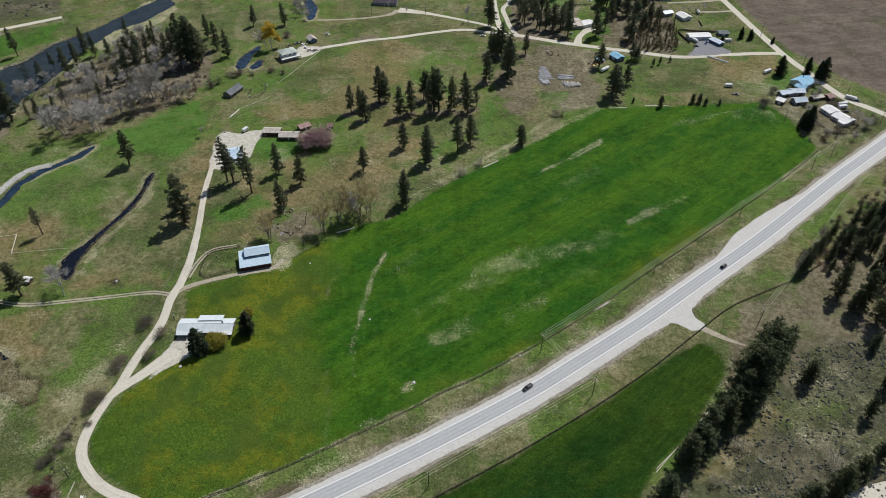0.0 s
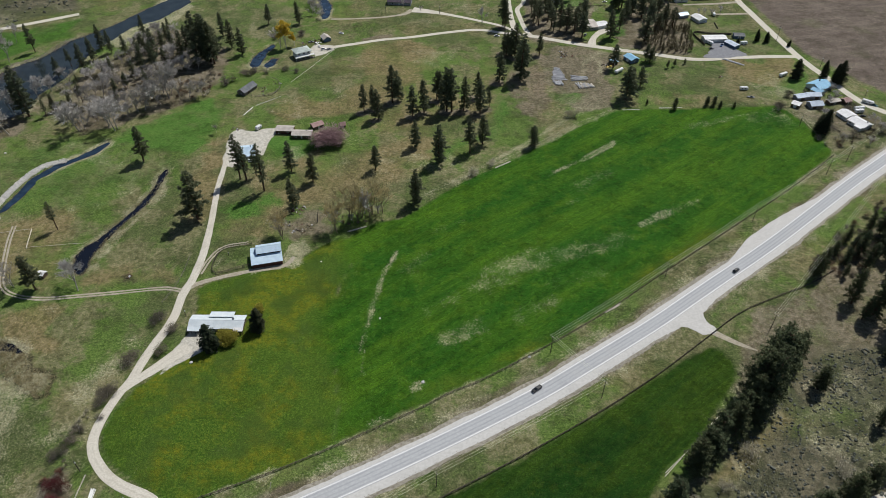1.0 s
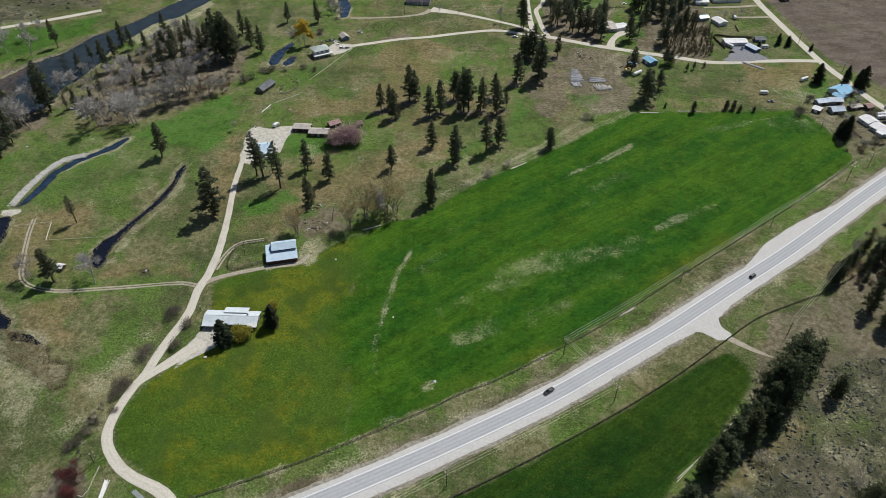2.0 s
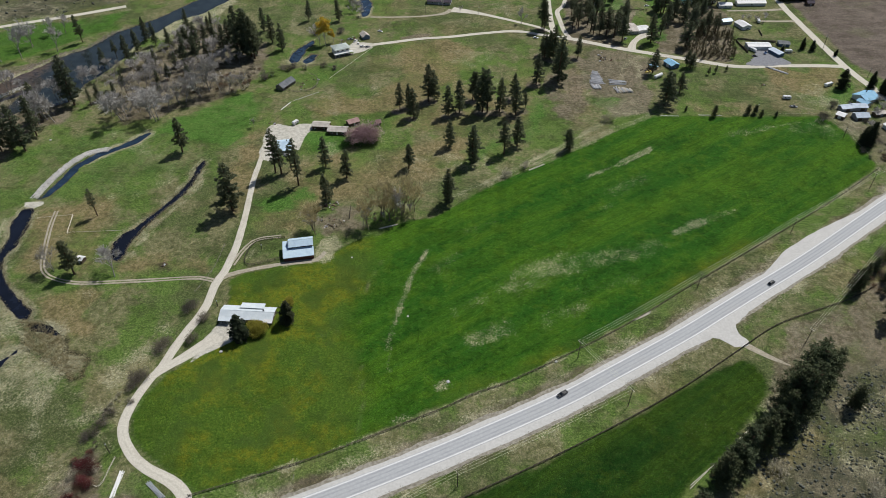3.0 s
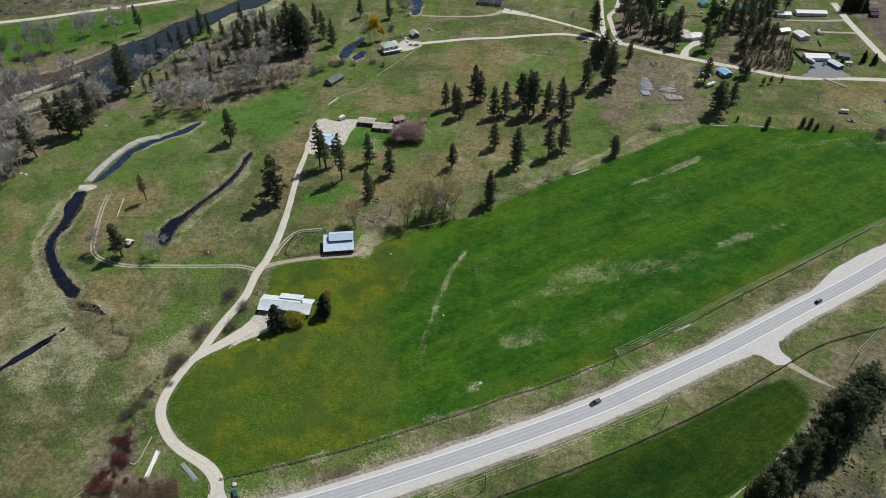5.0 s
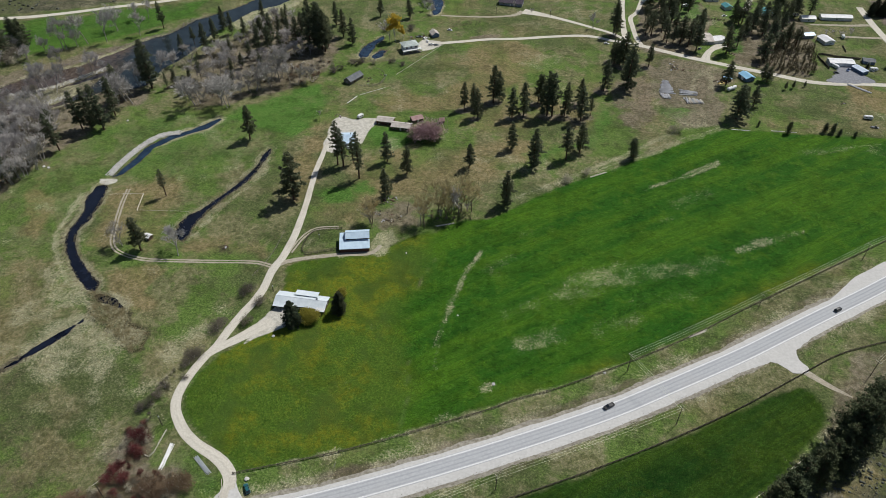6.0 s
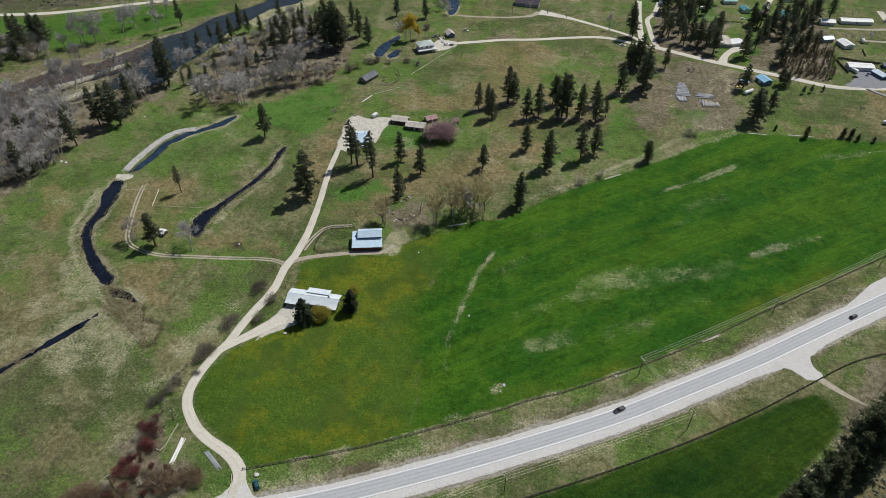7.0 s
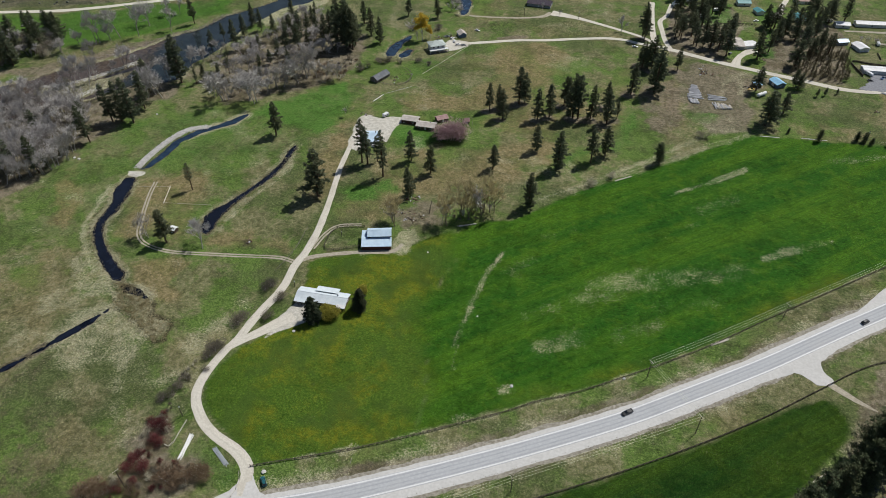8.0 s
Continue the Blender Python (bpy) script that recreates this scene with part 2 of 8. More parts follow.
M_COBBLE = plain("river_cobble", (0.20, 0.165, 0.145), (0.34, 0.29, 0.26), 0.5, 0.95)
M_WOOD_GREY = plain("weathered_wood", (0.13, 0.115, 0.095), (0.24, 0.215, 0.18), 2.0, 0.9)
M_WOOD_DARK = plain("dark_post_wood", (0.045, 0.038, 0.03), (0.095, 0.08, 0.06), 2.0, 0.9)
M_WOOD_PALE = plain("pale_peeled_wood", (0.50, 0.46, 0.38), (0.68, 0.64, 0.55), 2.0, 0.85)
M_LOG = plain("stacked_log_bark", (0.34, 0.34, 0.35), (0.60, 0.61, 0.63), 1.0, 0.9)
M_BARK = plain("pine_bark", (0.075, 0.048, 0.032), (0.135, 0.088, 0.058), 1.2, 0.95)
M_BARE_BARK = plain("grey_bark", (0.27, 0.245, 0.225), (0.43, 0.40, 0.375), 1.0, 0.95)
M_BUD_BARK = plain("brown_cottonwood_bark", (0.17, 0.13, 0.085), (0.30, 0.235, 0.16), 1.0, 0.95)
M_NEEDLE = leafy("pine_needles", (0.070, 0.092, 0.054), (0.190, 0.214, 0.130), 0.42)
M_NEEDLE_DARK = leafy("spruce_needles", (0.022, 0.034, 0.020), (0.068, 0.084, 0.046), 0.15)
M_NEEDLE_HILL = leafy("hill_pine_needles", (0.042, 0.060, 0.033), (0.118, 0.146, 0.074), 0.25)
M_NEEDLE_YOUNG = leafy("young_pine_needles", (0.100, 0.092, 0.056), (0.19, 0.172, 0.105), 0.35)
M_TWIG = leafy("bare_twigs", (0.30, 0.28, 0.265), (0.66, 0.63, 0.60), 0.2)
M_TWIG_CREAM = leafy("cream_twigs", (0.34, 0.31, 0.22), (0.58, 0.54, 0.42), 0.2)
M_TWIG_OLIVE = leafy("budding_twigs", (0.38, 0.32, 0.17), (0.66, 0.57, 0.32), 0.5)
M_TWIG_PLUM = leafy("plum_blossom_twigs", (0.34, 0.22, 0.235), (0.60, 0.45, 0.46), 0.35)
M_TWIG_RED = leafy("red_osier_twigs", (0.075, 0.018, 0.020), (0.16, 0.045, 0.045))
M_TWIG_BROWN = leafy("brown_thicket", (0.10, 0.068, 0.042), (0.21, 0.145, 0.092))
M_TWIG_DARK = leafy("dark_thicket", (0.085, 0.076, 0.060), (0.19, 0.165, 0.13))
M_YELLOW = leafy("willow_leaf", (0.20, 0.185, 0.025), (0.38, 0.345, 0.06), 0.25)
M_GOLD = leafy("golden_leaf", (0.50, 0.36, 0.04), (0.74, 0.56, 0.09), 0.4)
M_BIRCH = plain("white_bark", (0.50, 0.48, 0.45), (0.68, 0.66, 0.62), 1.0, 0.9)
M_SAGE = leafy("sagebrush_leaf", (0.040, 0.046, 0.038), (0.120, 0.132, 0.115))
M_REED = leafy("dead_reeds", (0.22, 0.185, 0.095), (0.42, 0.36, 0.21), 0.4)
M_STRAW = leafy("straw_grass", (0.17, 0.155, 0.085), (0.33, 0.30, 0.185))
M_TUFT = leafy("meadow_grass", (0.050, 0.075, 0.022), (0.115, 0.140, 0.048))
M_ROOF_BLUE = metal_roof("pale_blue_metal_roof", (0.44, 0.57, 0.68), (0.54, 0.67, 0.76), 0.45, 0.05)
M_ROOF_PALE = metal_roof("pale_silver_metal_roof", (0.54, 0.60, 0.63), (0.66, 0.71, 0.73), 0.45, 0.05)
M_ROOF_WHITE = metal_roof("white_metal_roof", (0.60, 0.60, 0.60), (0.72, 0.72, 0.72), 0.55, 0.0)
M_ROOF_SAGE = metal_roof("sage_shingle_roof", (0.36, 0.41, 0.38), (0.48, 0.53, 0.50), 0.8, 0.0)
M_ROOF_SKY = metal_roof("sky_blue_roof", (0.20, 0.42, 0.60), (0.28, 0.52, 0.70), 0.5, 0.0)
M_ROOF_TEAL = metal_roof("teal_roof", (0.05, 0.20, 0.22), (0.08, 0.28, 0.29), 0.5, 0.0)
M_ROOF_GREY = metal_roof("grey_shingle_roof", (0.10, 0.11, 0.12), (0.18, 0.19, 0.20), 0.8, 0.0)
M_ROOF_TAN = metal_roof("weathered_tan_roof", (0.40, 0.36, 0.32), (0.55, 0.51, 0.46), 0.7, 0.0)
M_ROOF_PINK = metal_roof("faded_pink_roof", (0.28, 0.17, 0.16), (0.40, 0.27, 0.25), 0.8, 0.0)
M_ROOF_PURPLE = metal_roof("dark_plum_shingles", (0.045, 0.035, 0.05), (0.08, 0.065, 0.085), 0.85, 0.0)
M_ROOF_DIM = metal_roof("dull_steel_metal_roof", (0.38, 0.45, 0.53), (0.50, 0.57, 0.66), 0.6, 0.05)
M_WALL_RED = plain("dark_red_boards", (0.075, 0.028, 0.022), (0.12, 0.05, 0.04), 1.5)
M_WALL_BROWN = plain("brown_board_siding", (0.085, 0.06, 0.04), (0.14, 0.10, 0.07), 1.5)
M_WALL_WHITE = plain("white_siding", (0.62, 0.62, 0.60), (0.74, 0.74, 0.72), 0.8)
M_WALL_GREY = plain("grey_siding", (0.26, 0.27, 0.28), (0.36, 0.37, 0.38), 0.8)
M_WALL_BLUE = plain("slate_blue_siding", (0.10, 0.15, 0.22), (0.15, 0.21, 0.29), 0.8)
M_TRIM = plain("white_trim", (0.70, 0.70, 0.68), (0.78, 0.78, 0.76), 1.0)
M_GLASS = plain("window_glass", (0.02, 0.025, 0.03), (0.035, 0.04, 0.045), 0.5, 0.08, 0.0, 0.0, 0.6)
M_TYRE = plain("black_rubber", (0.018, 0.018, 0.018), (0.03, 0.03, 0.03), 4.0, 0.9)
M_CHROME = plain("bright_metal", (0.6, 0.6, 0.6), (0.7, 0.7, 0.7), 4.0, 0.25, 0.9)
M_WIRE = plain("aluminium_wire", (0.66, 0.67, 0.50), (0.74, 0.75, 0.58), 0.1, 0.5, 0.2)
M_LAMP = plain("headlamp_glass", (0.6, 0.6, 0.58), (0.7, 0.7, 0.68), 3.0, 0.15)
M_STEEL = metal_roof("galvanised_steel", (0.42, 0.45, 0.46), (0.58, 0.61, 0.62), 0.4, 0.5)


def paint(name, rgb):
    return plain(name, rgb, tuple(min(0.85, v * 1.15 + 0.004) for v in rgb), 0.6, 0.3, 0.0, 0.02, 0.5)


P_BLACK, P_TEAL = paint("black_car_paint", (0.012, 0.013, 0.015)), paint("teal_car_paint", (0.012, 0.085, 0.10))
P_WHITE, P_GREY = paint("white_car_paint", (0.72, 0.72, 0.72)), paint("grey_car_paint", (0.16, 0.17, 0.18))
P_RED, P_BLUE = paint("red_car_paint", (0.22, 0.02, 0.02)), paint("blue_car_paint", (0.03, 0.08, 0.20))
P_YELLOW = paint("yellow_machine_paint", (0.50, 0.36, 0.05))


# ---- plan helpers ----
def hill(x, y):
    """Height of the toe of the hill south-east of the highway."""
    d = np.maximum(0.0, (np.asarray(x, float) - 104) * 0.751 - (np.asarray(y, float) - 150) * 0.66 - 6)
    return 0.16 * d * d / (d + 25) * np.minimum(1.0, 260 / (d + 1e-6))


def gz(x, y):
    return float(hill(x, y))


def inside_by(poly, x, y):
    """Signed distance to a closed outline, positive inside."""
    p = np.array(poly, float)
    q = np.roll(p, -1, 0)
    best = np.full(np.shape(x), 1e9)
    odd = np.zeros(np.shape(x), bool)
    for (ax, ay), (bx, by) in zip(p, q):
        dx, dy = bx - ax, by - ay
        k = np.clip(((x - ax) * dx + (y - ay) * dy) / (dx * dx + dy * dy + 1e-9), 0, 1)
        best = np.minimum(best, np.hypot(x - ax - k * dx, y - ay - k * dy))
        if ay != by:
            odd ^= ((ay > y) != (by > y)) & (x < dx * (y - ay) / (by - ay) + ax)
    return np.where(odd, best, -best)


def line_off(pts, x, y):
    """Distance to an open line."""
    best = np.full(np.shape(x), 1e9)
    for (ax, ay), (bx, by) in zip(pts[:-1], pts[1:]):
        dx, dy = bx - ax, by - ay
        k = np.clip(((x - ax) * dx + (y - ay) * dy) / (dx * dx + dy * dy + 1e-9), 0, 1)
        best = np.minimum(best, np.hypot(x - ax - k * dx, y - ay - k * dy))
    return best


def step(v, lo, hi):
    k = np.clip((v - lo) / (hi - lo), 0, 1)
    return k * k * (3 - 2 * k)


LATTICE = np.random.RandomState(7).rand(256, 256)


def value_noise(x, y, size, octaves=3):
    total, amp, norm = np.zeros(np.shape(x)), 1.0, 0.0
    for o in range(octaves):
        ca, sa = math.cos(0.6 + 1.1 * o), math.sin(0.6 + 1.1 * o)
        u, v = (x * ca - y * sa) / size * 2**o + 37.3 * o, (x * sa + y * ca) / size * 2**o + 11.9 * o
        i, j = np.floor(u).astype(int), np.floor(v).astype(int)
        fu, fv = u - i, v - j
        fu, fv = fu * fu * (3 - 2 * fu), fv * fv * (3 - 2 * fv)
        a, b = LATTICE[i % 256, j % 256], LATTICE[(i + 1) % 256, j % 256]
        c, d = LATTICE[i % 256, (j + 1) % 256], LATTICE[(i + 1) % 256, (j + 1) % 256]
        total += amp * ((a * (1 - fu) + b * fu) * (1 - fv) + (c * (1 - fu) + d * fu) * fv)
        norm += amp
        amp *= 0.5
    return total / norm - 0.5


def smooth_line(pts, gap=4.0):
    """Points every few metres along a curve through the given ones."""
    p = [Vector((*q[:2], 0)) for q in pts]
    p = [p[0] * 2 - p[1]] + p + [p[-1] * 2 - p[-2]]
    out = []
    for a, b, c, d in zip(p, p[1:], p[2:], p[3:]):
        n = max(1, int((c - b).length / gap))
        for k in range(n):
            t = k / n
            out.append(0.5 * (2 * b + (c - a) * t + (2 * a - 5 * b + 4 * c - d) * t * t + (3 * b - a - 3 * c + d) * t**3))
    return out + [p[-2]]


def mesh_of(name, verts, faces, mat, smooth=False):
    me = bpy.data.meshes.new(name)
    me.from_pydata([tuple(v) for v in verts], [], faces)
    me.materials.append(mat)
    if smooth:
        me.shade_smooth()
    return me


def thing(name, x, y, rot=0.0, z=None, label="", category="", group="", kind=""):
    ob = new(name)
    ob.matrix_basis = pose(x, y, gz(x, y) if z is None else z, 0, 0, rot)
    return tagged(ob, label, category, group, kind)


def part(name, data, parent, label="", at=None, mat=None):
    """Links a mesh (or a bmesh) as one object under a thing or a part."""
    if isinstance(data, bmesh.types.BMesh):
        me = bpy.data.meshes.new(name)
        data.to_mesh(me)
        data.free()
        data = me
    if mat is not None and not data.materials:
        data.materials.append(mat)
    ob = new(name, data)
    ob.parent = parent
    if at is not None:
        ob.matrix_basis = at
    if label:
        ob["label"] = label
    return ob


def box(bm, x0, y0, z0, x1, y1, z1, bevel=0.0):
    made = bmesh.ops.create_cube(bm, size=1.0, matrix=Matrix.Translation(((x0 + x1) / 2, (y0 + y1) / 2, (z0 + z1) / 2)) @ Matrix.Diagonal((x1 - x0, y1 - y0, z1 - z0, 1)))
    if bevel:
        edges = list({e for v in made["verts"] for e in v.link_edges})
        bmesh.ops.bevel(bm, geom=edges, offset=bevel, segments=1, affect="EDGES")
    return bm


def boxed(*dims, bevel=0.0):
    return box(bmesh.new(), *dims, bevel=bevel)


def blade(verts, faces, a, b, w):
    """Adds a thin two-sided twig from a to b to the lists."""
    s = (b - a).orthogonal().normalized() * w
    n = len(verts)
    verts.extend([a + s, a - s, b])
    faces.append((n, n + 1, n + 2))


def tube(verts, faces, a, b, ra, rb, sides=5):
    """Adds a tapered stick from a to b to the lists."""
    a, b = Vector(a), Vector(b)
    w = (b - a).normalized()
    u = w.orthogonal().normalized()
    v = w.cross(u)
    n = len(verts)
    for c, r in ((a, ra), (b, rb)):
        for k in range(sides):
            t = 2 * math.pi * k / sides
            verts.append(c + u * (r * math.cos(t)) + v * (r * math.sin(t)))
    for k in range(sides):
        j = (k + 1) % sides
        faces.append((n + k, n + j, n + sides + j, n + sides + k))
    return n


def hose(points, r, sides=3):
    """Vertices and faces of one thin tube through the points."""
    verts, faces = [], []
    for k, p in enumerate(points):
        d = (points[min(k + 1, len(points) - 1)] - points[max(k - 1, 0)]).normalized()
        u = d.cross(Vector((0, 0, 1))).normalized()
        v = u.cross(d)
        for j in range(sides):
            t = 2 * math.pi * j / sides
            verts.append(p + u * (r * math.cos(t)) + v * (r * math.sin(t)))
    for k in range(len(points) - 1):
        for j in range(sides):
            i = (j + 1) % sides
            faces.append((k * sides + j, k * sides + i, (k + 1) * sides + i, (k + 1) * sides + j))
    return verts, faces


# ---- outlines of the place, in metres ----
HIGHWAY = [(-105, 112.2), (-79.4, 123.8), (-51.3, 138.1), (-9.2, 161.4), (35.7, 188.3), (62.8, 207.2), (99.1, 233.6), (118.2, 248.7), (140.4, 266.4), (182.3, 299.8), (250.8, 358.8), (301.7, 400.4)]
MAIN_LANE = [(-109.3, 118.6), (-110.9, 128.4), (-114.7, 133.6), (-121.5, 137.8), (-132.1, 142), (-140.5, 147.4), (-147, 154.1), (-150.3, 160.3), (-151.5, 166.8), (-151.1, 176.3), (-148.9, 187.5), (-146.5, 193.9), (-144.5, 208.9), (-139.7, 231.6), (-140.1, 249.5), (-138.6, 258.9), (-138.2, 266.3), (-138.6, 281.6), (-141.7, 308.6), (-146.9, 340.8), (-148.8, 360.7), (-150.3, 379.1)]
HOUSE_DRIVE = [(-148.4, 188.3), (-143.9, 194.1), (-137.7, 201.2), (-132.3, 207.8), (-126, 214.4)]
POND_TRACK = [(-141.3, 252.5), (-147.5, 253.9), (-155.3, 253.6), (-186.6, 248.5), (-210.9, 245.2), (-226.3, 247.1), (-234.2, 251.3), (-238.4, 256.5), (-241.5, 263.3), (-247.4, 278.5), (-252.4, 293.2), (-255.1, 303.7)]
BARN_TRACK = [(-138.4, 255.1), (-131.1, 260.1), (-115.2, 266.2), (-102.4, 270.1), (-91, 273.7), (-88, 280.4)]
CORRAL_TRACK = [(-135.8, 265.4), (-133.1, 279.7), (-128.1, 287.7), (-115.7, 291.7)]
NORTH_LANE = [(-119.4, 542.7), (-104.2, 547.3), (-88.4, 553.4), (-65.1, 562.4), (-41.1, 568.2), (-16.8, 576.4), (8, 583.6), (23, 584.8), (37.8, 580), (52.4, 576.4), (66.9, 571.7)]
FAR_DRIVE = [(-114.9, 605.9), (-94.5, 607.2), (-69.2, 611.1), (-49, 618.9), (-41.7, 629.5)]
FAR_DRIVE_EAST = [(-41.7, 629.5), (-17.8, 622.8), (3.1, 613.6), (23.5, 603.4), (40.9, 593.4), (50.4, 583.6)]
NORTH_ROAD = [(51.7, 581.2), (50, 600.8), (48.8, 633.6), (49, 676.6)]
NORTH_SPUR = [(64.5, 572.9), (59.9, 590.9), (57.5, 613.6), (55.9, 629.5), (58.1, 637.7), (62.5, 647.5), (67.4, 676.6)]
VILLAGE_ROAD = [(57.4, 576.4), (71.7, 570.5), (85.8, 564.7), (104.3, 557.3), (127.2, 550), (145.3, 544.5), (167.5, 538), (189.3, 531.1), (207.8, 530.6), (227.6, 534.3), (242, 535.4), (261.3, 537), (282.5, 537)]
SCHOOL_ROAD = [(268.2, 696.6), (269.5, 654.6), (271.9, 628.2), (275.4, 592.1), (279, 560.1), (282.1, 535.9), (286.1, 516.1), (289.5, 504.2), (294.3, 481.4), (299.5, 463.5), (304, 454.9), (312.3, 445.7), (321.1, 434.3)]
LOOP_DRIVE = [(114.6, 555.6), (118.1, 569.4), (124.2, 580), (132.5, 588.4)]
FARM_DRIVE = [(236.5, 624.2), (252.6, 625.5), (271.4, 626.9)]
FAR_BANK_ROAD = [(-597.8, 497.5), (-540.6, 516.1), (-491.7, 530.8), (-455.8, 548.1), (-425.6, 566.4), (-393.9, 584), (-348.7, 612.5)]
HILL_ROAD = [(149.6, 131.6), (162.5, 136.9), (171.7, 139.4), (189.2, 144)]
GATE_TRACK = [(126.9, 229.5), (131.9, 225.8), (137.1, 222.2), (145.2, 217.8)]
CROP = [(-49.5, 162.5), (-50.7, 181.9), (-54.2, 201.1), (-60.4, 229.5), (-61, 241.6), (-59.7, 259.3), (-55.9, 273.1), (-62.6, 294.9), (-54.4, 303.6), (-44.2, 311.8), (-31.2, 315.5), (-18.3, 327.5), (5.7, 353.8), (24.1, 368.3), (43.5, 384.9), (64.2, 403.1), (86, 421.8), (109.1, 440.8), (122.4, 446.5), (147.4, 447.3), (193.9, 450.7), (234.6, 454.1), (240.6, 447.3), (247, 426.4), (251.8, 392.5), (223.5, 365.1), (192.4, 338.3), (151.4, 304.5), (111.5, 271.9), (76.1, 242.3), (47.2, 221.1), (17.2, 200.8), (-1, 191.1)]
LAWN = [(-49.3, 161.7), (-67.6, 152.1), (-86.8, 143.3), (-107.5, 133.4), (-114.9, 138.4), (-127.7, 143.6), (-138.8, 150.8), (-146.2, 159.9), (-148, 167.6), (-146.3, 178.1), (-141.9, 189.8), (-136, 197.4), (-125.5, 205.9), (-120.5, 215.6), (-126.5, 230.8), (-133.9, 253.7), (-127.9, 259.4), (-107.6, 267), (-89.7, 272.6), (-77.1, 286.4), (-63.3, 298.4), (-57.2, 288.5), (-55.9, 273.1), (-59.7, 259.3), (-61, 241.6), (-59.8, 229.6), (-53.6, 201.2), (-50.7, 181.9)]
SOUTH_FIELD = [(-13.9, 132.6), (3.6, 142.5), (15.8, 149.5), (33.3, 159.9), (52.1, 171.7), (72.4, 185.3), (92.7, 199.8), (108.2, 210.8), (122.6, 219.3), (129.2, 216.8), (131.4, 208.1), (129.3, 199.8), (122.5, 191.8), (110.9, 175.2), (98.4, 162.6), (86.4, 152), (73.7, 134.9)]
PLOUGHED = [(280.9, 663.2), (285.1, 598.3), (290, 544.5), (301.9, 521.2), (312.7, 493.6), (332.6, 470.6), (379.1, 447.2), (590.8, 715.8), (431.5, 749.8), (282.6, 715.8)]
FAR_FIELD = [(-608.9, 489.6), (-533.2, 507), (-485.3, 522), (-449.4, 538.4), (-415.9, 560.1), (-384.3, 577.4), (-342.1, 598.9), (-336.2, 563.1), (-360.3, 533.6), (-381.8, 503.6), (-409.4, 478.2), (-436.7, 462.8), (-478.2, 481.4), (-579.4, 458.1)]
FAR_HILL = [(-647.2, 497), (-548.2, 525.4), (-498.2, 539.7), (-461.6, 556.7), (-431.9, 576.7), (-399.1, 593.2), (-354.1, 623.7), (-434.8, 791.1), (-776.2, 628.3)]
LOG_YARD = [(65.8, 531.7), (84.8, 555.6), (117.4, 548.9), (143.8, 537), (119.1, 501.3), (115, 451.5), (93.3, 445.7), (84.3, 455.8), (71.4, 473.3)]
BROWN_PADDOCK = [(222.1, 528.5), (274.2, 533.8), (278.9, 527.5), (264.6, 501.3), (242.4, 482.3), (227.9, 491.7), (215.5, 506.2)]
STRAW_PADDOCK = [(223.5, 491.7), (244, 487), (257.6, 482.3), (254.8, 468.8), (239.8, 462.7), (227.8, 477.8)]
YARD = [(-150.4, 371), (-155.2, 394.7), (-155.2, 407.5), (-151.2, 413.3), (-142.6, 410.4), (-125.7, 415.9), (-123, 409.3), (-126.8, 402.1), (-127.7, 394.1), (-127, 380.7), (-133.5, 380.7), (-137.6, 371), (-143.7, 365.4)]
HOUSE_PAD = [(-133.9, 197.9), (-134.1, 208.6), (-130.5, 219.4), (-129, 224.7), (-118.4, 224.2), (-116.1, 219.9), (-117.7, 212.3), (-125.3, 205.5), (-132.1, 200.6)]
BARN_DIRT = [(-108.9, 271.1), (-94, 276), (-93.2, 290.5), (-84.3, 295.2), (-78.6, 286.1), (-83.9, 274.9), (-92.4, 270.5), (-107.6, 267)]
SHOP_PAD = [(216.7, 559), (230.2, 555.6), (236.5, 540.2), (224, 534.8), (211.5, 540.2)]
LUSH = [(-231.2, 416.2), (-200.1, 439.6), (-181.7, 462.7), (-171.4, 441.6), (-167.8, 412), (-176.6, 378.3), (-206.9, 390.7), (-231.6, 397.3)]
LUSH_YARD = [(-130.4, 400.4), (-113.6, 406.7), (-94.8, 404.7), (-83.9, 392.1), (-97.9, 384.5), (-119.9, 378)]
LUSH_PINES = [(-137.6, 319.7), (-126, 334.7), (-112.5, 339.1), (-106.1, 329.9), (-117.2, 318.4), (-132.9, 313.6)]
PLAYGREEN = [(256.1, 496.4), (274.7, 516.1), (281, 503.2), (268.9, 477.8), (252.1, 473.3), (247.6, 482.3)]
BROWN_PASTURE = [(-135.9, 280.7), (-140.7, 313), (-128.5, 331), (-117.6, 370), (-75.7, 390.4), (-35.1, 403.4), (-5.7, 417.6), (-6.3, 381.8), (-39.2, 354.7), (-65.8, 342.3), (-97.8, 325.8), (-100.1, 296.9), (-116.2, 293.2)]
WEST_BROWN = [(-322.6, 295.8), (-312.5, 304.7), (-295.5, 280.3), (-278.3, 250.5), (-284.6, 249.1), (-308.1, 274.4)]
POND_ISLE = [(-264.9, 299.6), (-243.3, 320.6), (-227.6, 320.9), (-217.7, 298.2), (-214.5, 281.6), (-204.6, 259.7), (-177, 271.2), (-147.8, 267.6), (-147.2, 257.9), (-213.6, 247.5), (-232.8, 253.2), (-236.6, 242.2), (-248.4, 249.6), (-258.8, 271.4)]
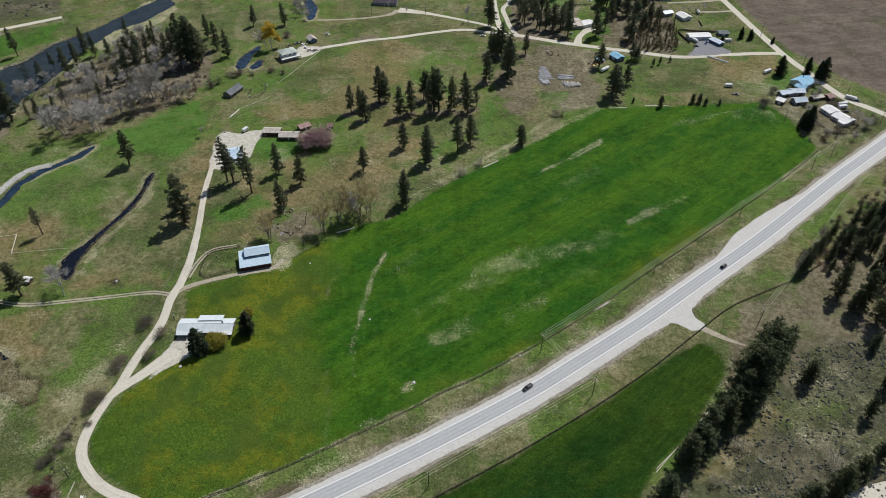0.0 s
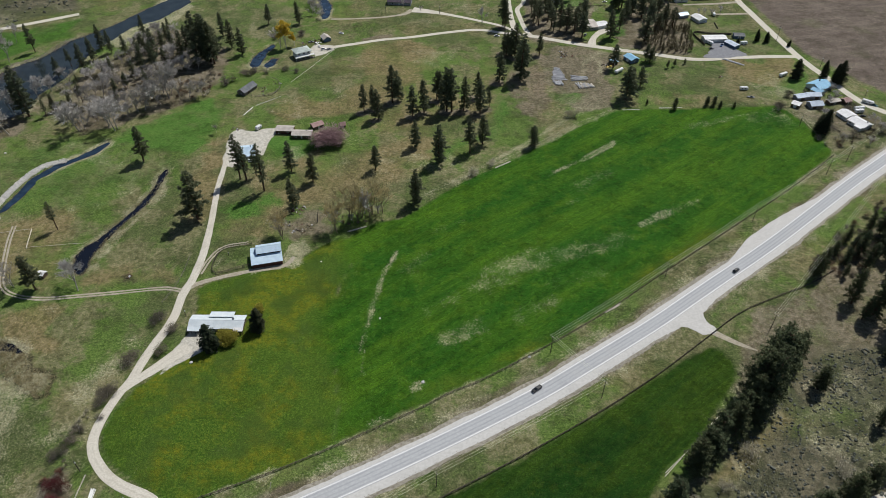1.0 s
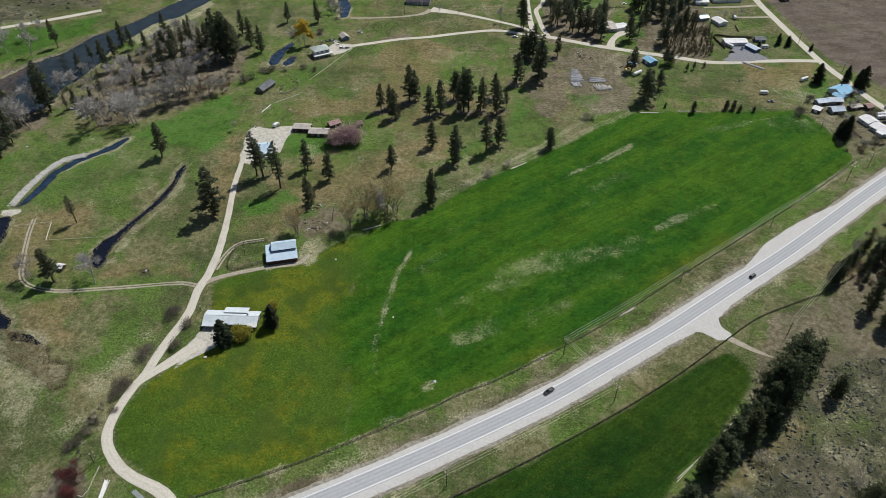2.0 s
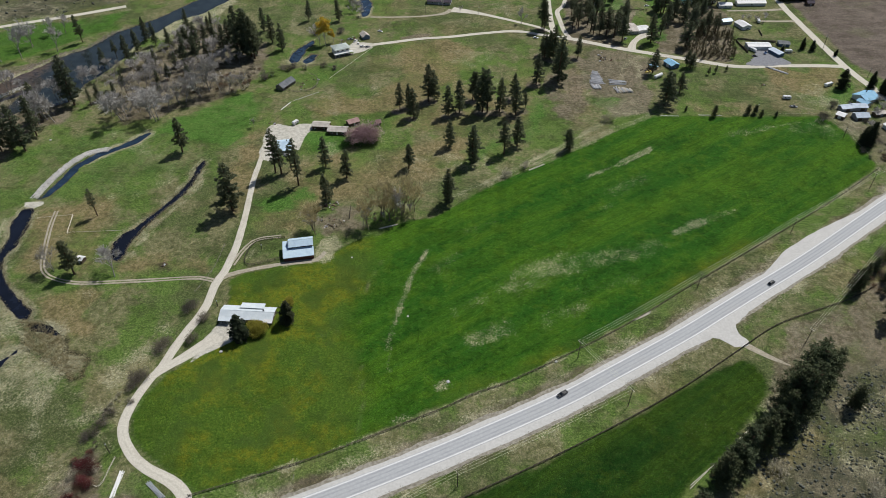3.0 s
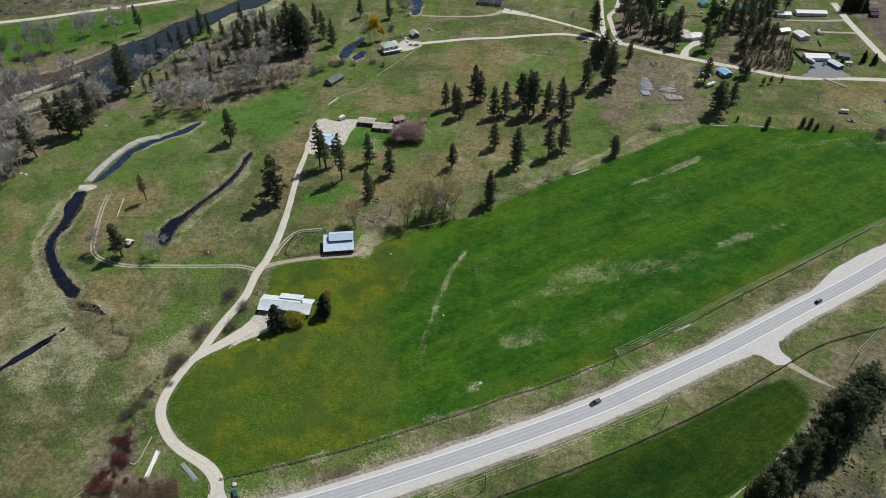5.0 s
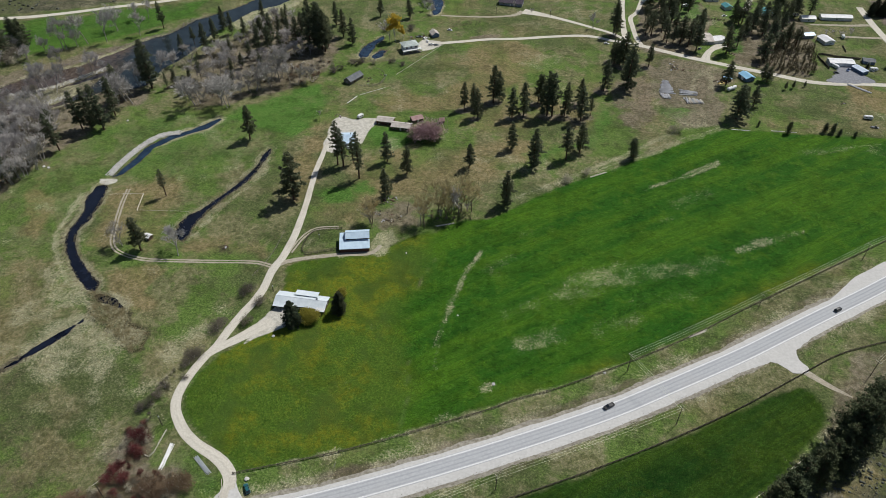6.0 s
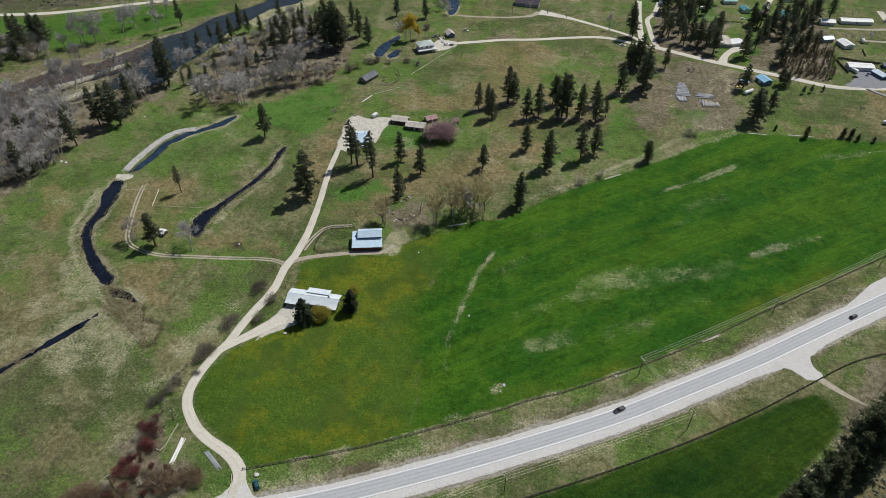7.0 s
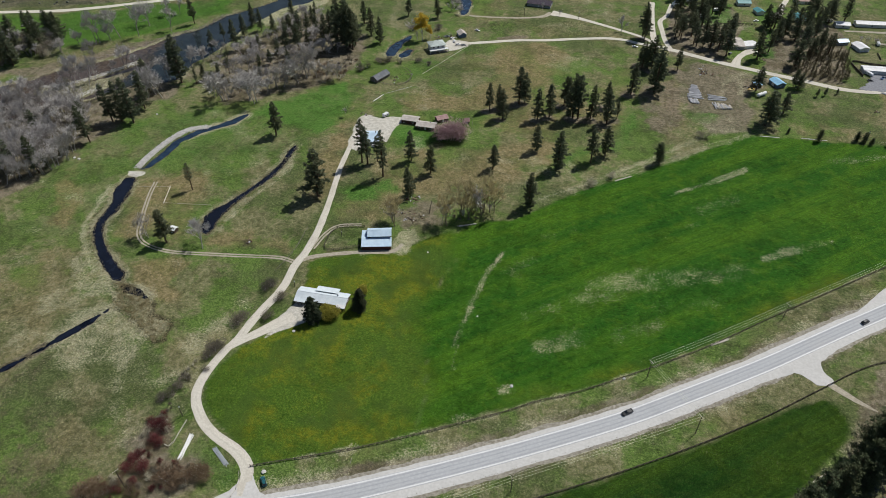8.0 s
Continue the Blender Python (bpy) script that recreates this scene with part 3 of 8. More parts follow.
WOOD_FLOOR = [(-458.8, 345), (-428.3, 415.8), (-393.9, 454.9), (-346.4, 444.8), (-296.8, 426.7), (-296.3, 482.8), (-280.6, 526.9), (-265.7, 582.1), (-225.4, 577.8), (-192.1, 541.2), (-178.3, 483.4), (-203.3, 448.2), (-230.5, 414.6), (-257.2, 404.1), (-292.5, 427.6), (-315.8, 386.4), (-318.8, 341.8), (-324.9, 301.8), (-339.1, 267.3), (-358.2, 234.8)]
VILLAGE_FLOOR = [(59, 564.7), (61.3, 669.1), (127, 684.2), (122.2, 613.6), (104.6, 560.1), (132.5, 553.4), (160.8, 654.6), (215.2, 654.6), (195.5, 537), (150.7, 547.8), (104.3, 557.9)]
MARSH = [(-227.0, 216.3), (-218.5, 216.1), (-207.9, 212.0), (-199.6, 206.4), (-196.3, 198.2), (-185.7, 198.7), (-181.9, 193.7), (-180.6, 184.5), (-185.9, 183.3), (-193.9, 189.0), (-206.0, 196.0), (-217.4, 201.4)]
MARSH_POOL = [(-223.6, 216.0), (-216.7, 215.4), (-210.9, 214.6), (-204.2, 210.4), (-203.9, 207.0), (-211.7, 209.6), (-219.6, 211.5)]
HILL_LITTER = [(154.8, 191.8), (145.6, 188.6), (133.4, 175.2), (119.6, 162.6), (101.8, 149.5), (110.2, 147.0), (129.1, 162.6), (147.9, 178.1)]
OLIVE_PADDOCK = [(110.4, 454.8), (168.0, 505.0), (220.0, 511.0), (228.2, 468.5), (197.0, 454.4), (133.8, 451.9)]
MEADOW_HAY = [(80.5, 436.9), (57.5, 412.5), (41.8, 396.6), (28.6, 384.8), (8.8, 365.0), (-4.9, 352.3)]
LOG_GREEN = [(75.7, 475.6), (84.4, 470.3), (95.9, 468.8), (91.7, 459.9), (79.1, 457.0), (72.4, 464.8)]
LEVEE = [(-281.1, 294.0), (-276.8, 278.7), (-275.1, 267.6), (-273.5, 257.0), (-266.6, 245.4), (-259.1, 237.0), (-249.5, 227.1), (-238.3, 218.2), (-230.1, 213.4), (-223.6, 208.4), (-219.9, 206.3)]
RIVER_BAR_NORTH = [(-406.4, 396.7), (-394.5, 404.2), (-382.0, 414.7), (-369.5, 433.4), (-357.8, 453.6)]
RIVER_BAR_SOUTH = [(-387.4, 368.2), (-376.6, 379.3), (-368.7, 395.3), (-362.5, 404.0)]
YARD_RUTS = [[(94.3, 484.5), (99.2, 498.8), (102.2, 518.3), (111.1, 536.4), (123.4, 543.9)], [(111.1, 536.4), (116.6, 526.7), (113.8, 504.9)]]
SAGE = [(93.7, 144.5), (115.7, 165.3), (138, 188.6), (163.2, 208.1), (184.8, 221.9), (208.5, 216.4), (256.4, 215.5), (190.1, 108.2), (81.4, 113.1)]
HILL_SLOPE = [(138.5, 222.2), (157.2, 245.1), (183.8, 261.7), (216.3, 289.1), (264.9, 330.8), (319.8, 345.2), (259.1, 200.3), (181.6, 214.6), (159.2, 204.7), (138.4, 182.5), (113.3, 157.2), (100.4, 144.5), (86.8, 134.9), (107.8, 162.6), (127.9, 188.6)]
POND = [(-276.6, 304.5), (-271.7, 305.6), (-268.3, 301.9), (-265, 290.3), (-262.9, 279), (-262.1, 269.5), (-262.9, 261.6), (-260.8, 255.6), (-254.7, 248.1), (-247.1, 239.8), (-235.9, 231.2), (-225.7, 223.8), (-223.8, 217.1), (-229.2, 217.1), (-236.1, 221.4), (-246.7, 230.2), (-256.5, 240.1), (-264, 249.6), (-267.4, 257.3), (-268.6, 266.3), (-269.8, 277.4), (-274.8, 286.3), (-276.9, 295.6)]
LONG_POND = [(-206.9, 268.5), (-202.5, 263.7), (-198.3, 263.2), (-197.1, 269.7), (-198.7, 276.3), (-198.2, 284.8), (-195.8, 297.9), (-190.8, 311.1), (-186.5, 322), (-184, 334.9), (-184.5, 346.2), (-183.8, 353.3), (-184.1, 363.9), (-187.3, 364.7), (-188.5, 355.8), (-187.8, 344.8), (-188, 336), (-190.9, 324.9), (-194.2, 315.2), (-197.9, 304.6), (-202.8, 291.7), (-206.8, 287.3), (-208.2, 278.6)]
CREEK = [(-272.8, 313.1), (-267.4, 317), (-265.9, 327.5), (-263.5, 337.8), (-263.4, 349.4), (-257.1, 361.3), (-250.8, 368.1), (-244, 375.1), (-238.3, 381.9), (-234.5, 394.2), (-237.2, 396), (-242, 386.7), (-246.9, 379.9), (-253.7, 372.8), (-260.4, 365.9), (-267.8, 352.8), (-268.3, 341), (-270.2, 329.3), (-271.7, 319.4)]
DITCH = [(-252.5, 138.7), (-244.2, 150.3), (-236.2, 163.2), (-230.7, 172.5), (-224.1, 185.1), (-217.8, 198.5), (-219.5, 199.7), (-226.5, 187.7), (-232.9, 175.5), (-238.3, 166), (-246.4, 153), (-255, 141.7)]
NORTH_POND = [(-167.6, 512.4), (-167.2, 525.9), (-165.4, 535.5), (-159.9, 546.3), (-155.8, 552), (-153.2, 547.8), (-157.1, 536.3), (-157.6, 523.6), (-158.9, 511.1), (-163.8, 507.9)]
RIVER = [(-465.2, 331.3), (-452.2, 370.7), (-439.9, 391.8), (-421.9, 407.4), (-411.5, 427.7), (-395.5, 441.8), (-382.4, 453.2), (-367.2, 481.1), (-355.6, 507.2), (-342.2, 522.6), (-331.6, 556.1), (-315.3, 579), (-305.4, 595.5), (-287, 636), (-268.3, 666.1), (-254.2, 643.5), (-270.7, 602.1), (-289.4, 585), (-296.1, 561.6), (-305.2, 533.6), (-304.8, 500), (-308.5, 476.7), (-315, 460.3), (-311.8, 434.7), (-321.1, 422.9), (-339.1, 434.3), (-341.4, 416.4), (-348.4, 400.9), (-366.4, 385.1), (-377.2, 367.2), (-391.7, 355.5), (-414.3, 326.6), (-433, 297.4)]
GRAVEL_BAR = [(-406.7, 387.5), (-393.3, 402.6), (-370.3, 419.3), (-351.9, 445.5), (-352, 433.4), (-357.8, 407.9), (-366.6, 392.2), (-384.7, 377.4)]
BANK_BAR = [(-301.1, 560.4), (-288.9, 583.7), (-267, 614.7), (-255.2, 646.5), (-246.9, 632.8), (-255.1, 598.5), (-269.8, 564.9), (-286.6, 540.4)]
FAR_BANK_BAR = [(-455.8, 411.5), (-436.2, 426.2), (-413.4, 445), (-396.1, 474.4), (-368.4, 499.4), (-355.3, 514.6), (-355.6, 507.2), (-368.4, 483.1), (-383, 454.2), (-408.9, 431.4), (-430.5, 405.5)]
FENCE_NORTH = [(-110.9, 131.5), (-103.3, 134.9), (-86.4, 142.3), (-67.3, 151.3), (-48, 161.7), (-28.3, 172.9), (-12.4, 182), (-1, 189.6), (17.1, 199.4), (47.1, 219.6), (75.9, 240.7), (111.1, 270.1), (150.8, 302.5), (191.6, 336), (222.5, 362.5), (251.8, 389.7)]
FENCE_SOUTH = [(-9.7, 135.6), (-0.9, 140.6), (15.8, 150.2), (33.4, 160.7), (52.2, 172.6), (72.6, 186.2), (92.9, 200.8), (105.6, 210.8), (123.9, 225.8), (145.2, 242.7), (167.5, 254.5), (188.8, 264.8), (204.2, 275)]
FENCE_MEADOW = [(115.1, 447.3), (104.6, 438.3), (86.5, 425.6), (64.5, 406), (43.8, 388.3), (24.2, 370.9), (5.7, 356.3), (-11.9, 343.6), (-20.3, 335.4)]
FENCE_EAST = [(251.5, 392.5), (249.3, 411.9), (247.1, 428.8), (244.1, 442.4), (238.2, 455.8), (216.1, 454.9), (194.9, 454.1)]
CORRAL = [(-113.4, 290.1), (-128.8, 284.9), (-128.4, 266.1), (-110.8, 272.6)]
RAIL_A = [(-262.5, 295.8), (-243, 300.3)]
RAIL_B = [(-243, 300.3), (-238.3, 284.1)]
RAIL_C = [(-238.3, 284.1), (-217.5, 287.1), (-205.4, 288.8)]
LANE_FENCE = [(-148.6, 243.4), (-146, 253.3), (-144.7, 265.8), (-145.1, 278.5), (-144.7, 283.9)]
PULLOUT = [(150.1, 280.6), (168.5, 298.9), (187.1, 313.3), (210.3, 330.8), (236.4, 350.8)]
GATE_APRON = [(104.6, 226.6), (112.6, 232.2), (117.6, 230.9), (122.2, 227.8), (126.8, 228.2), (129.6, 231.3), (126.2, 237.2), (126.8, 242.1), (130.1, 246.9), (136.2, 253.6), (131.5, 256.0), (104.0, 233.0)]
CULVERT = [(-278.1, 310), (-268.5, 312.2), (-265.8, 309.5), (-271, 306.4), (-275.2, 306.7)]
CREEK_GREEN = [(-285.8, 304.3), (-278.9, 325.9), (-269.6, 360.7), (-237.8, 391.8), (-227.1, 378.2), (-238.2, 349.3), (-249.9, 332.5), (-261.1, 316.5), (-270, 307.9)]
STREAKS = [([(60.0, 361.0), (85.5, 383.4), (109.1, 404.8)], 1.8, 0.75), ([(178.5, 427.3), (202.4, 438.6), (219.5, 444.9)], 2.2, 0.7), ([(-31.6, 285.4), (-36.8, 270), (-38.1, 263.4)], 3.2, 0.85), ([(-38.1, 263.4), (-40, 246.4), (-42.6, 227.7)], 2.6, 0.6), ([(-42.6, 227.7), (-44, 217.8), (-40.8, 200.7)], 2.4, 0.58), ([(-14.5, 195.1), (-17.8, 192)], 4, 0.7), ([(-30.1, 175.8), (-35.5, 171.6)], 4, 0.6), ([(62, 364.4), (77.9, 375.5), (90.2, 383.5), (108.2, 401)], 3, 0.8), ([(108.2, 401), (124.6, 415.7)], 2, 0.4), ([(108.3, 312.8), (119.1, 319.8), (126.9, 324.7)], 5, 0.75), ([(126.9, 324.7), (147, 336.6)], 5, 0.4), ([(16.6, 259.6), (24.4, 266.1)], 6, 0.5), ([(32.7, 278.7), (48.6, 283.4)], 7, 0.55), ([(68.1, 289.1), (84.7, 294)], 6, 0.5), ([(4.4, 225.8), (14.3, 232.6)], 7, 0.4), ([(52.5, 261.7), (84.6, 275)], 7, 0.35), ([(183.8, 429.6), (188.7, 432.7)], 7, 0.5), ([(232.3, 447.3), (236.1, 435.1)], 8, 0.55), ([(68.8, 332), (75.2, 336.6)], 4, 0.35), ([(-11, 304), (5.3, 314.4)], 4, 0.3), ([(-159.5, 175.8), (-161.2, 166.9), (-159.5, 155.3)], 2.2, 0.8), ([(-159.5, 155.3), (-156.9, 143.6)], 2, 0.6), ([(104.3, 436.7), (86, 421.8), (64.1, 402.4)], 3, 0.6), ([(70.8, 511.1), (72.4, 482.3), (72.6, 460.1)], 3, 0.6), ([(-127.6, 281.5), (-129.2, 271.9)], 2, 0.6), ([(15.1, 259.6), (29.3, 272.8), (48.5, 282)], 15, 0.55), ([(55, 284.3), (71.3, 289.1), (88.1, 294.9), (94.7, 299.9)], 12, 0.5), ([(-3.8, 220.4), (14.2, 231.4)], 10, 0.5), ([(32.8, 237.2), (51.1, 249.1)], 9, 0.45), ([(76.1, 348.3), (100.5, 367)], 9, 0.45), ([(209.7, 435.1), (227.4, 439.1), (236.1, 427.2)], 12, 0.45), ([(162, 423.3), (193.5, 435.1)], 8, 0.5), ([(-25.5, 270.5), (-13.7, 282)], 9, 0.4), ([(-12.9, 240.4), (0, 251.5)], 8, 0.4)]
SHOP_FENCE = [(210.2, 556.5), (206.9, 581.5), (223.8, 579.7), (241.4, 579.2)]
SHOP_YARD = [(218.8, 563.8), (229.5, 562.6), (233.7, 551.3), (240.0, 538.2), (204.5, 533.4), (212.1, 546.1)]
DRIVE_FENCE = [(231.4, 603.7), (231.1, 589.6)]
HOME_DRIVE = [(214.0, 646.5), (226.0, 648.0), (247.0, 650.2), (266.0, 654.5)]
ORCHARD = [(222.4, 622.5, 6.5), (227.5, 623.0, 7.5), (234.1, 623.6, 6.0), (242.7, 624.5, 8.5)]
GARDEN_FENCE = [(-148.1, 460.9), (-137.7, 464.2), (-136.2, 470.3), (-134.7, 478.4)]
YARD_FENCE = [(-95, 397.1), (-74.1, 401.9), (-75.5, 421), (-79.4, 428.2)]
MOUTH_RAIL = [(-112.7, 117.4), (-112.1, 122), (-113.1, 126.1), (-115, 129.5)]
BOULDERS = [(-72.3, 276.6, 0.5), (-36.4, 235, 0.5), (-13.3, 195.7, 0.8), (-122.1, 204.8, 0.8), (-104.5, 130.4, 1), (-298.9, 379.4, 0.8), (36.3, 211.5, 0.7), (184.2, 289.1, 0.5), (-318, 315.5, 1), (-321.7, 316, 1)]
LUSH_HAMLET = [(91.3, 678.2), (125.8, 693.3), (121.1, 638), (91.7, 635.1)]
LUSH_LANE = [(147, 677.1), (160.8, 680.3), (146.4, 579.2), (134.9, 568)]
LUSH_FORK = [(47, 697.4), (55, 699.3), (60.4, 587.5), (54.3, 589.6)]
SHOP_LAWN = [(221.4, 553.4), (254.4, 574), (279, 553.4), (278.9, 540.2), (238.8, 540.2)]
RIVER_BANK = [(-441.2, 393.4), (-425.1, 411.6), (-383.2, 416.3), (-351.9, 445.5), (-323.6, 439.9), (-317.9, 456.5), (-306.2, 497.4), (-293.9, 477.9), (-297.1, 436.2), (-304.1, 397.7), (-333.4, 399.8), (-339.2, 372.6), (-376.3, 372.4), (-405.3, 349.1)]
DITCH_THICKET = [(-162.9, 143.7), (-158.8, 149.2), (-152.3, 140.3), (-151.4, 132), (-155.3, 128.3), (-144.5, 126.7), (-134.4, 129.1), (-125.1, 125.9), (-132, 117.9), (-149.1, 109), (-170, 102.9), (-169.7, 111.8), (-160.1, 116.5), (-161.5, 126.9)]
HIGHWAY_WEST = [(-155.2, 75.1), (-127.3, 96.5)]
WEST_MEADOW = [(-310.5, 206.1), (-290.6, 234.8), (-265.7, 245.6), (-218.8, 201.1), (-181.6, 186.2), (-159.1, 206.8), (-151.5, 216.6), (-153.9, 196.3), (-160.5, 169.7), (-166.4, 145.9), (-164.9, 118), (-170.5, 103.6), (-218, 92.6)]
LANE_MOUTH = [(-110.7, 127.9), (-109.3, 124.4), (-108.6, 120.8), (-107.8, 117)]
FARM_YARD = [(252.6, 468.8), (282.2, 473.3), (300.2, 455.8), (311.6, 427.2), (281.3, 404.6), (253, 392.5), (249.2, 421.8), (247.3, 443.2)]
MID_BROWN = [(38.5, 501.3), (67.2, 521.2), (71, 468.8), (65, 431.1), (47.1, 435.1), (36.5, 464.4)]
NORTH_BROWN = [(-84.2, 559), (-40.8, 562.4), (-11.3, 537), (-28.7, 501.3), (-62.8, 482.3), (-83.5, 511.1)]
HILL_GREEN = [(139.1, 170.7), (151.9, 185.4), (166.5, 191.2), (171.9, 181.1), (157.5, 169.8)]
CORRAL_GREEN = [(-128.2, 269.1), (-127.3, 282.6), (-114.1, 286.7), (-111.2, 274)]
STAND_GREEN = [(32.5, 468.8), (43.2, 468.8), (39.8, 415.7), (25.7, 408.2), (-8.9, 376.8), (-18.4, 386.9), (18.1, 415.7)]
MOUTH_GREEN = [(-137.6, 135.1), (-132.7, 140.5), (-119.2, 132.6), (-115.6, 124.2), (-123.3, 122.4)]
RAIL_D = [(86.1, 150.7), (99.2, 163.1)]
RAIL_E = [(110.7, 174.3), (119, 182.5)]
WINDROW = [(-47.1, 130.6), (-4.9, 154), (40.3, 181), (67.8, 200.2), (101.5, 224.7)]
BANK_BROWN = [(-228.7, 229.6), (-220.2, 241.1), (-197.3, 236.8), (-192.9, 211.3), (-209.3, 211.7)]
STAND_BROWN = [(-80.2, 482.3), (-27.9, 482.3), (31.9, 455.8), (30.5, 427.2), (-33.1, 415.7), (-72.6, 415.7)]
GREY_PATCH = [(-81.8, 565.4), (-71, 575.1), (-53.8, 576.7), (-54.6, 564.6), (-75.6, 557.4)]
HOUSE_GREEN = [(-141.2, 476.9), (-138.4, 500.9), (-135.9, 523), (-118.8, 518.2), (-102.6, 544.2), (-101.8, 535.4), (-122.9, 486.1), (-131.6, 466.6)]
WEST_GREEN = [(-312.7, 234.8), (-311.4, 262.1), (-299.2, 288.6), (-285.6, 298), (-271.9, 260), (-265.8, 235.5), (-278, 218.2)]
BACKWATER = [(-133.8, 652.8), (-126.9, 654.4), (-119.2, 638.4), (-117.6, 624.5), (-118.2, 606.5), (-123.6, 606.6), (-125.9, 625.4)]
SIDE_POND = [(-155.6, 513), (-151.4, 526.2), (-147.1, 524.9), (-147.6, 515.9), (-151.1, 507.5)]
LUSH_WEST = [(-339.1, 298.5), (-320.9, 345.1), (-295.6, 391), (-239.1, 404), (-195.7, 405.6), (-171.4, 364.7), (-195.5, 345.1), (-212.8, 314.7), (-243.3, 320.6), (-268.2, 308.3), (-275.2, 276.2), (-294.7, 260.3)]
LANE_BROWN = [(-161.8, 339.4), (-165.9, 366), (-165.2, 392.4), (-158, 402), (-153.3, 372.5), (-148.9, 335.8), (-147.4, 311.4)]
RIDGE_BROWN = [(-85.2, 363.6), (-59.9, 388.9), (-23.9, 406), (-4.8, 406.7), (-9.2, 374.5), (-40.2, 360.8), (-62.3, 343.1), (-80.2, 342.1)]
TREE_BROWN = [(-138.9, 444.6), (-107.8, 460.8), (-85.1, 457), (-69.4, 518.9), (-38.6, 531.3), (-18.2, 510.2), (-53.5, 446.7), (-85, 435.3), (-118.1, 431.9)]
SCRAP_GROUND = [(-103.1, 307.2), (-92.9, 321), (-75.5, 322.1), (-64.8, 305), (-76.8, 298.5), (-92.7, 294.8)]
NORTH_PAD = [(-124.1, 541.6), (-119.1, 552.1), (-104.6, 549.5), (-104, 541.6), (-111, 533.2), (-116.6, 529.7)]
WEST_DARK = [(-246.1, 124.6), (-235.4, 139.4), (-226.9, 151.1), (-210.3, 148.4), (-192.3, 131.1), (-177.7, 117.8), (-168.6, 112), (-172.1, 98.8), (-217, 88.5)]
DITCH_DARK = [(-250.2, 136), (-241.6, 147.1), (-233.5, 159.8), (-230.8, 167.5), (-223.6, 158.6), (-224.8, 148.3), (-232, 149.9), (-237.6, 142.1), (-246.8, 132.1)]
MOUND_GROUND = [(-104.4, 592.5), (-75.2, 603.1), (-68.6, 593.1), (-99.7, 580.9)]
PIT = [(-178.1, 261.7), (-175.6, 265.3), (-170.2, 264), (-167.9, 259), (-170.9, 255.8), (-175.6, 257.2)]
PLANK_PEN = [(-147.1, 145.9), (-147.2, 139.7), (-147.3, 132.9), (-150.3, 132.8)]
SHED_PEN = [(-156.6, 461.8), (-145.5, 459.6), (-137.7, 464.2), (-134.8, 473.5), (-138.5, 485.5), (-146.5, 490.8)]
HOUSE_PEN = [(-159.1, 498.3), (-150.3, 504.5), (-137.1, 505.4), (-130.5, 501.7)]

# ---- where the trees and shrubs stand: x, y, height ----
PINES_CLEAR = [(-135.5, 353.4, 32.3), (-131.3, 352.4, 27.8), (-117.5, 341.1, 33.8), (-126.1, 356.9, 18.8), (-228.5, 301.2, 19.6)]
PINES_YARD = [(-104.7, 362.5, 22.2), (-89, 351.5, 21.1), (-96.3, 324.4, 21.1), (-51.1, 364.8, 17.9), (-26.1, 393.1, 20.7), (-10.7, 374.1, 28.1), (-23.4, 330.1, 24.9), (-203.6, 372.1, 25.2), (-150.4, 312.5, 34.1), (-159.5, 322.6, 13.1), (-217.7, 251.5, 22.9), (9.8, 386.9, 24.8), (18.4, 397.4, 22.9)]
PINE_ROUND = [(53.1, 396, 15.3)]
PINES_STAND = [(-66.3, 439.1, 21.5), (-60.5, 443.2, 19), (-55.1, 428.8, 23.5), (-46.8, 453.2, 29.2), (-42.8, 455.8, 24), (-30.8, 433.5, 24), (-22.9, 439.1, 25.4), (-14.3, 458.3, 23.6), (-11.8, 457.5, 23.2), (-6.6, 441.6, 34), (-2.9, 441.6, 33.2), (5.8, 443.2, 26.8), (16.1, 461.8, 21), (17.6, 439.1, 26.7), (24.4, 447.3, 14.6), (33.3, 487, 25.5), (41.2, 534.8, 21.4), (39.6, 539.1, 17.6), (48.1, 531.7, 28.8), (45.4, 533.8, 23.2), (49.9, 491.7, 36.7), (53.4, 503.2, 25), (41, 594.6, 30.3), (42.8, 590.9, 28.2), (68.4, 534.8, 19)]
PINES_RIVER = [(-462.9, 461.3, 29.3), (-451.5, 457.1, 32), (-462.8, 425.2, 28.9), (-452.8, 423.4, 27.9), (-305.8, 427.4, 39.6), (-313, 432.5, 29.7), (-320.5, 407.3, 28.2), (-311.6, 384.8, 29.8), (-309, 365.7, 34.8), (-318.5, 365.9, 31.1), (-324.3, 363.7, 28.6), (-323.3, 335.6, 27.6), (-351, 531.9, 24.4), (-332.6, 295.5, 26.8), (-332.3, 302.8, 14.6), (-290.9, 489.6, 27.2), (-312.9, 490.1, 16.3), (-310.4, 508, 15), (-295.9, 517.3, 20), (-298, 539, 21.4), (-286.5, 531.7, 20.2), (-290.6, 434.8, 14.1), (-282.5, 442.4, 11.9), (-270.2, 492.1, 14.3), (-274.8, 487.8, 9.9)]
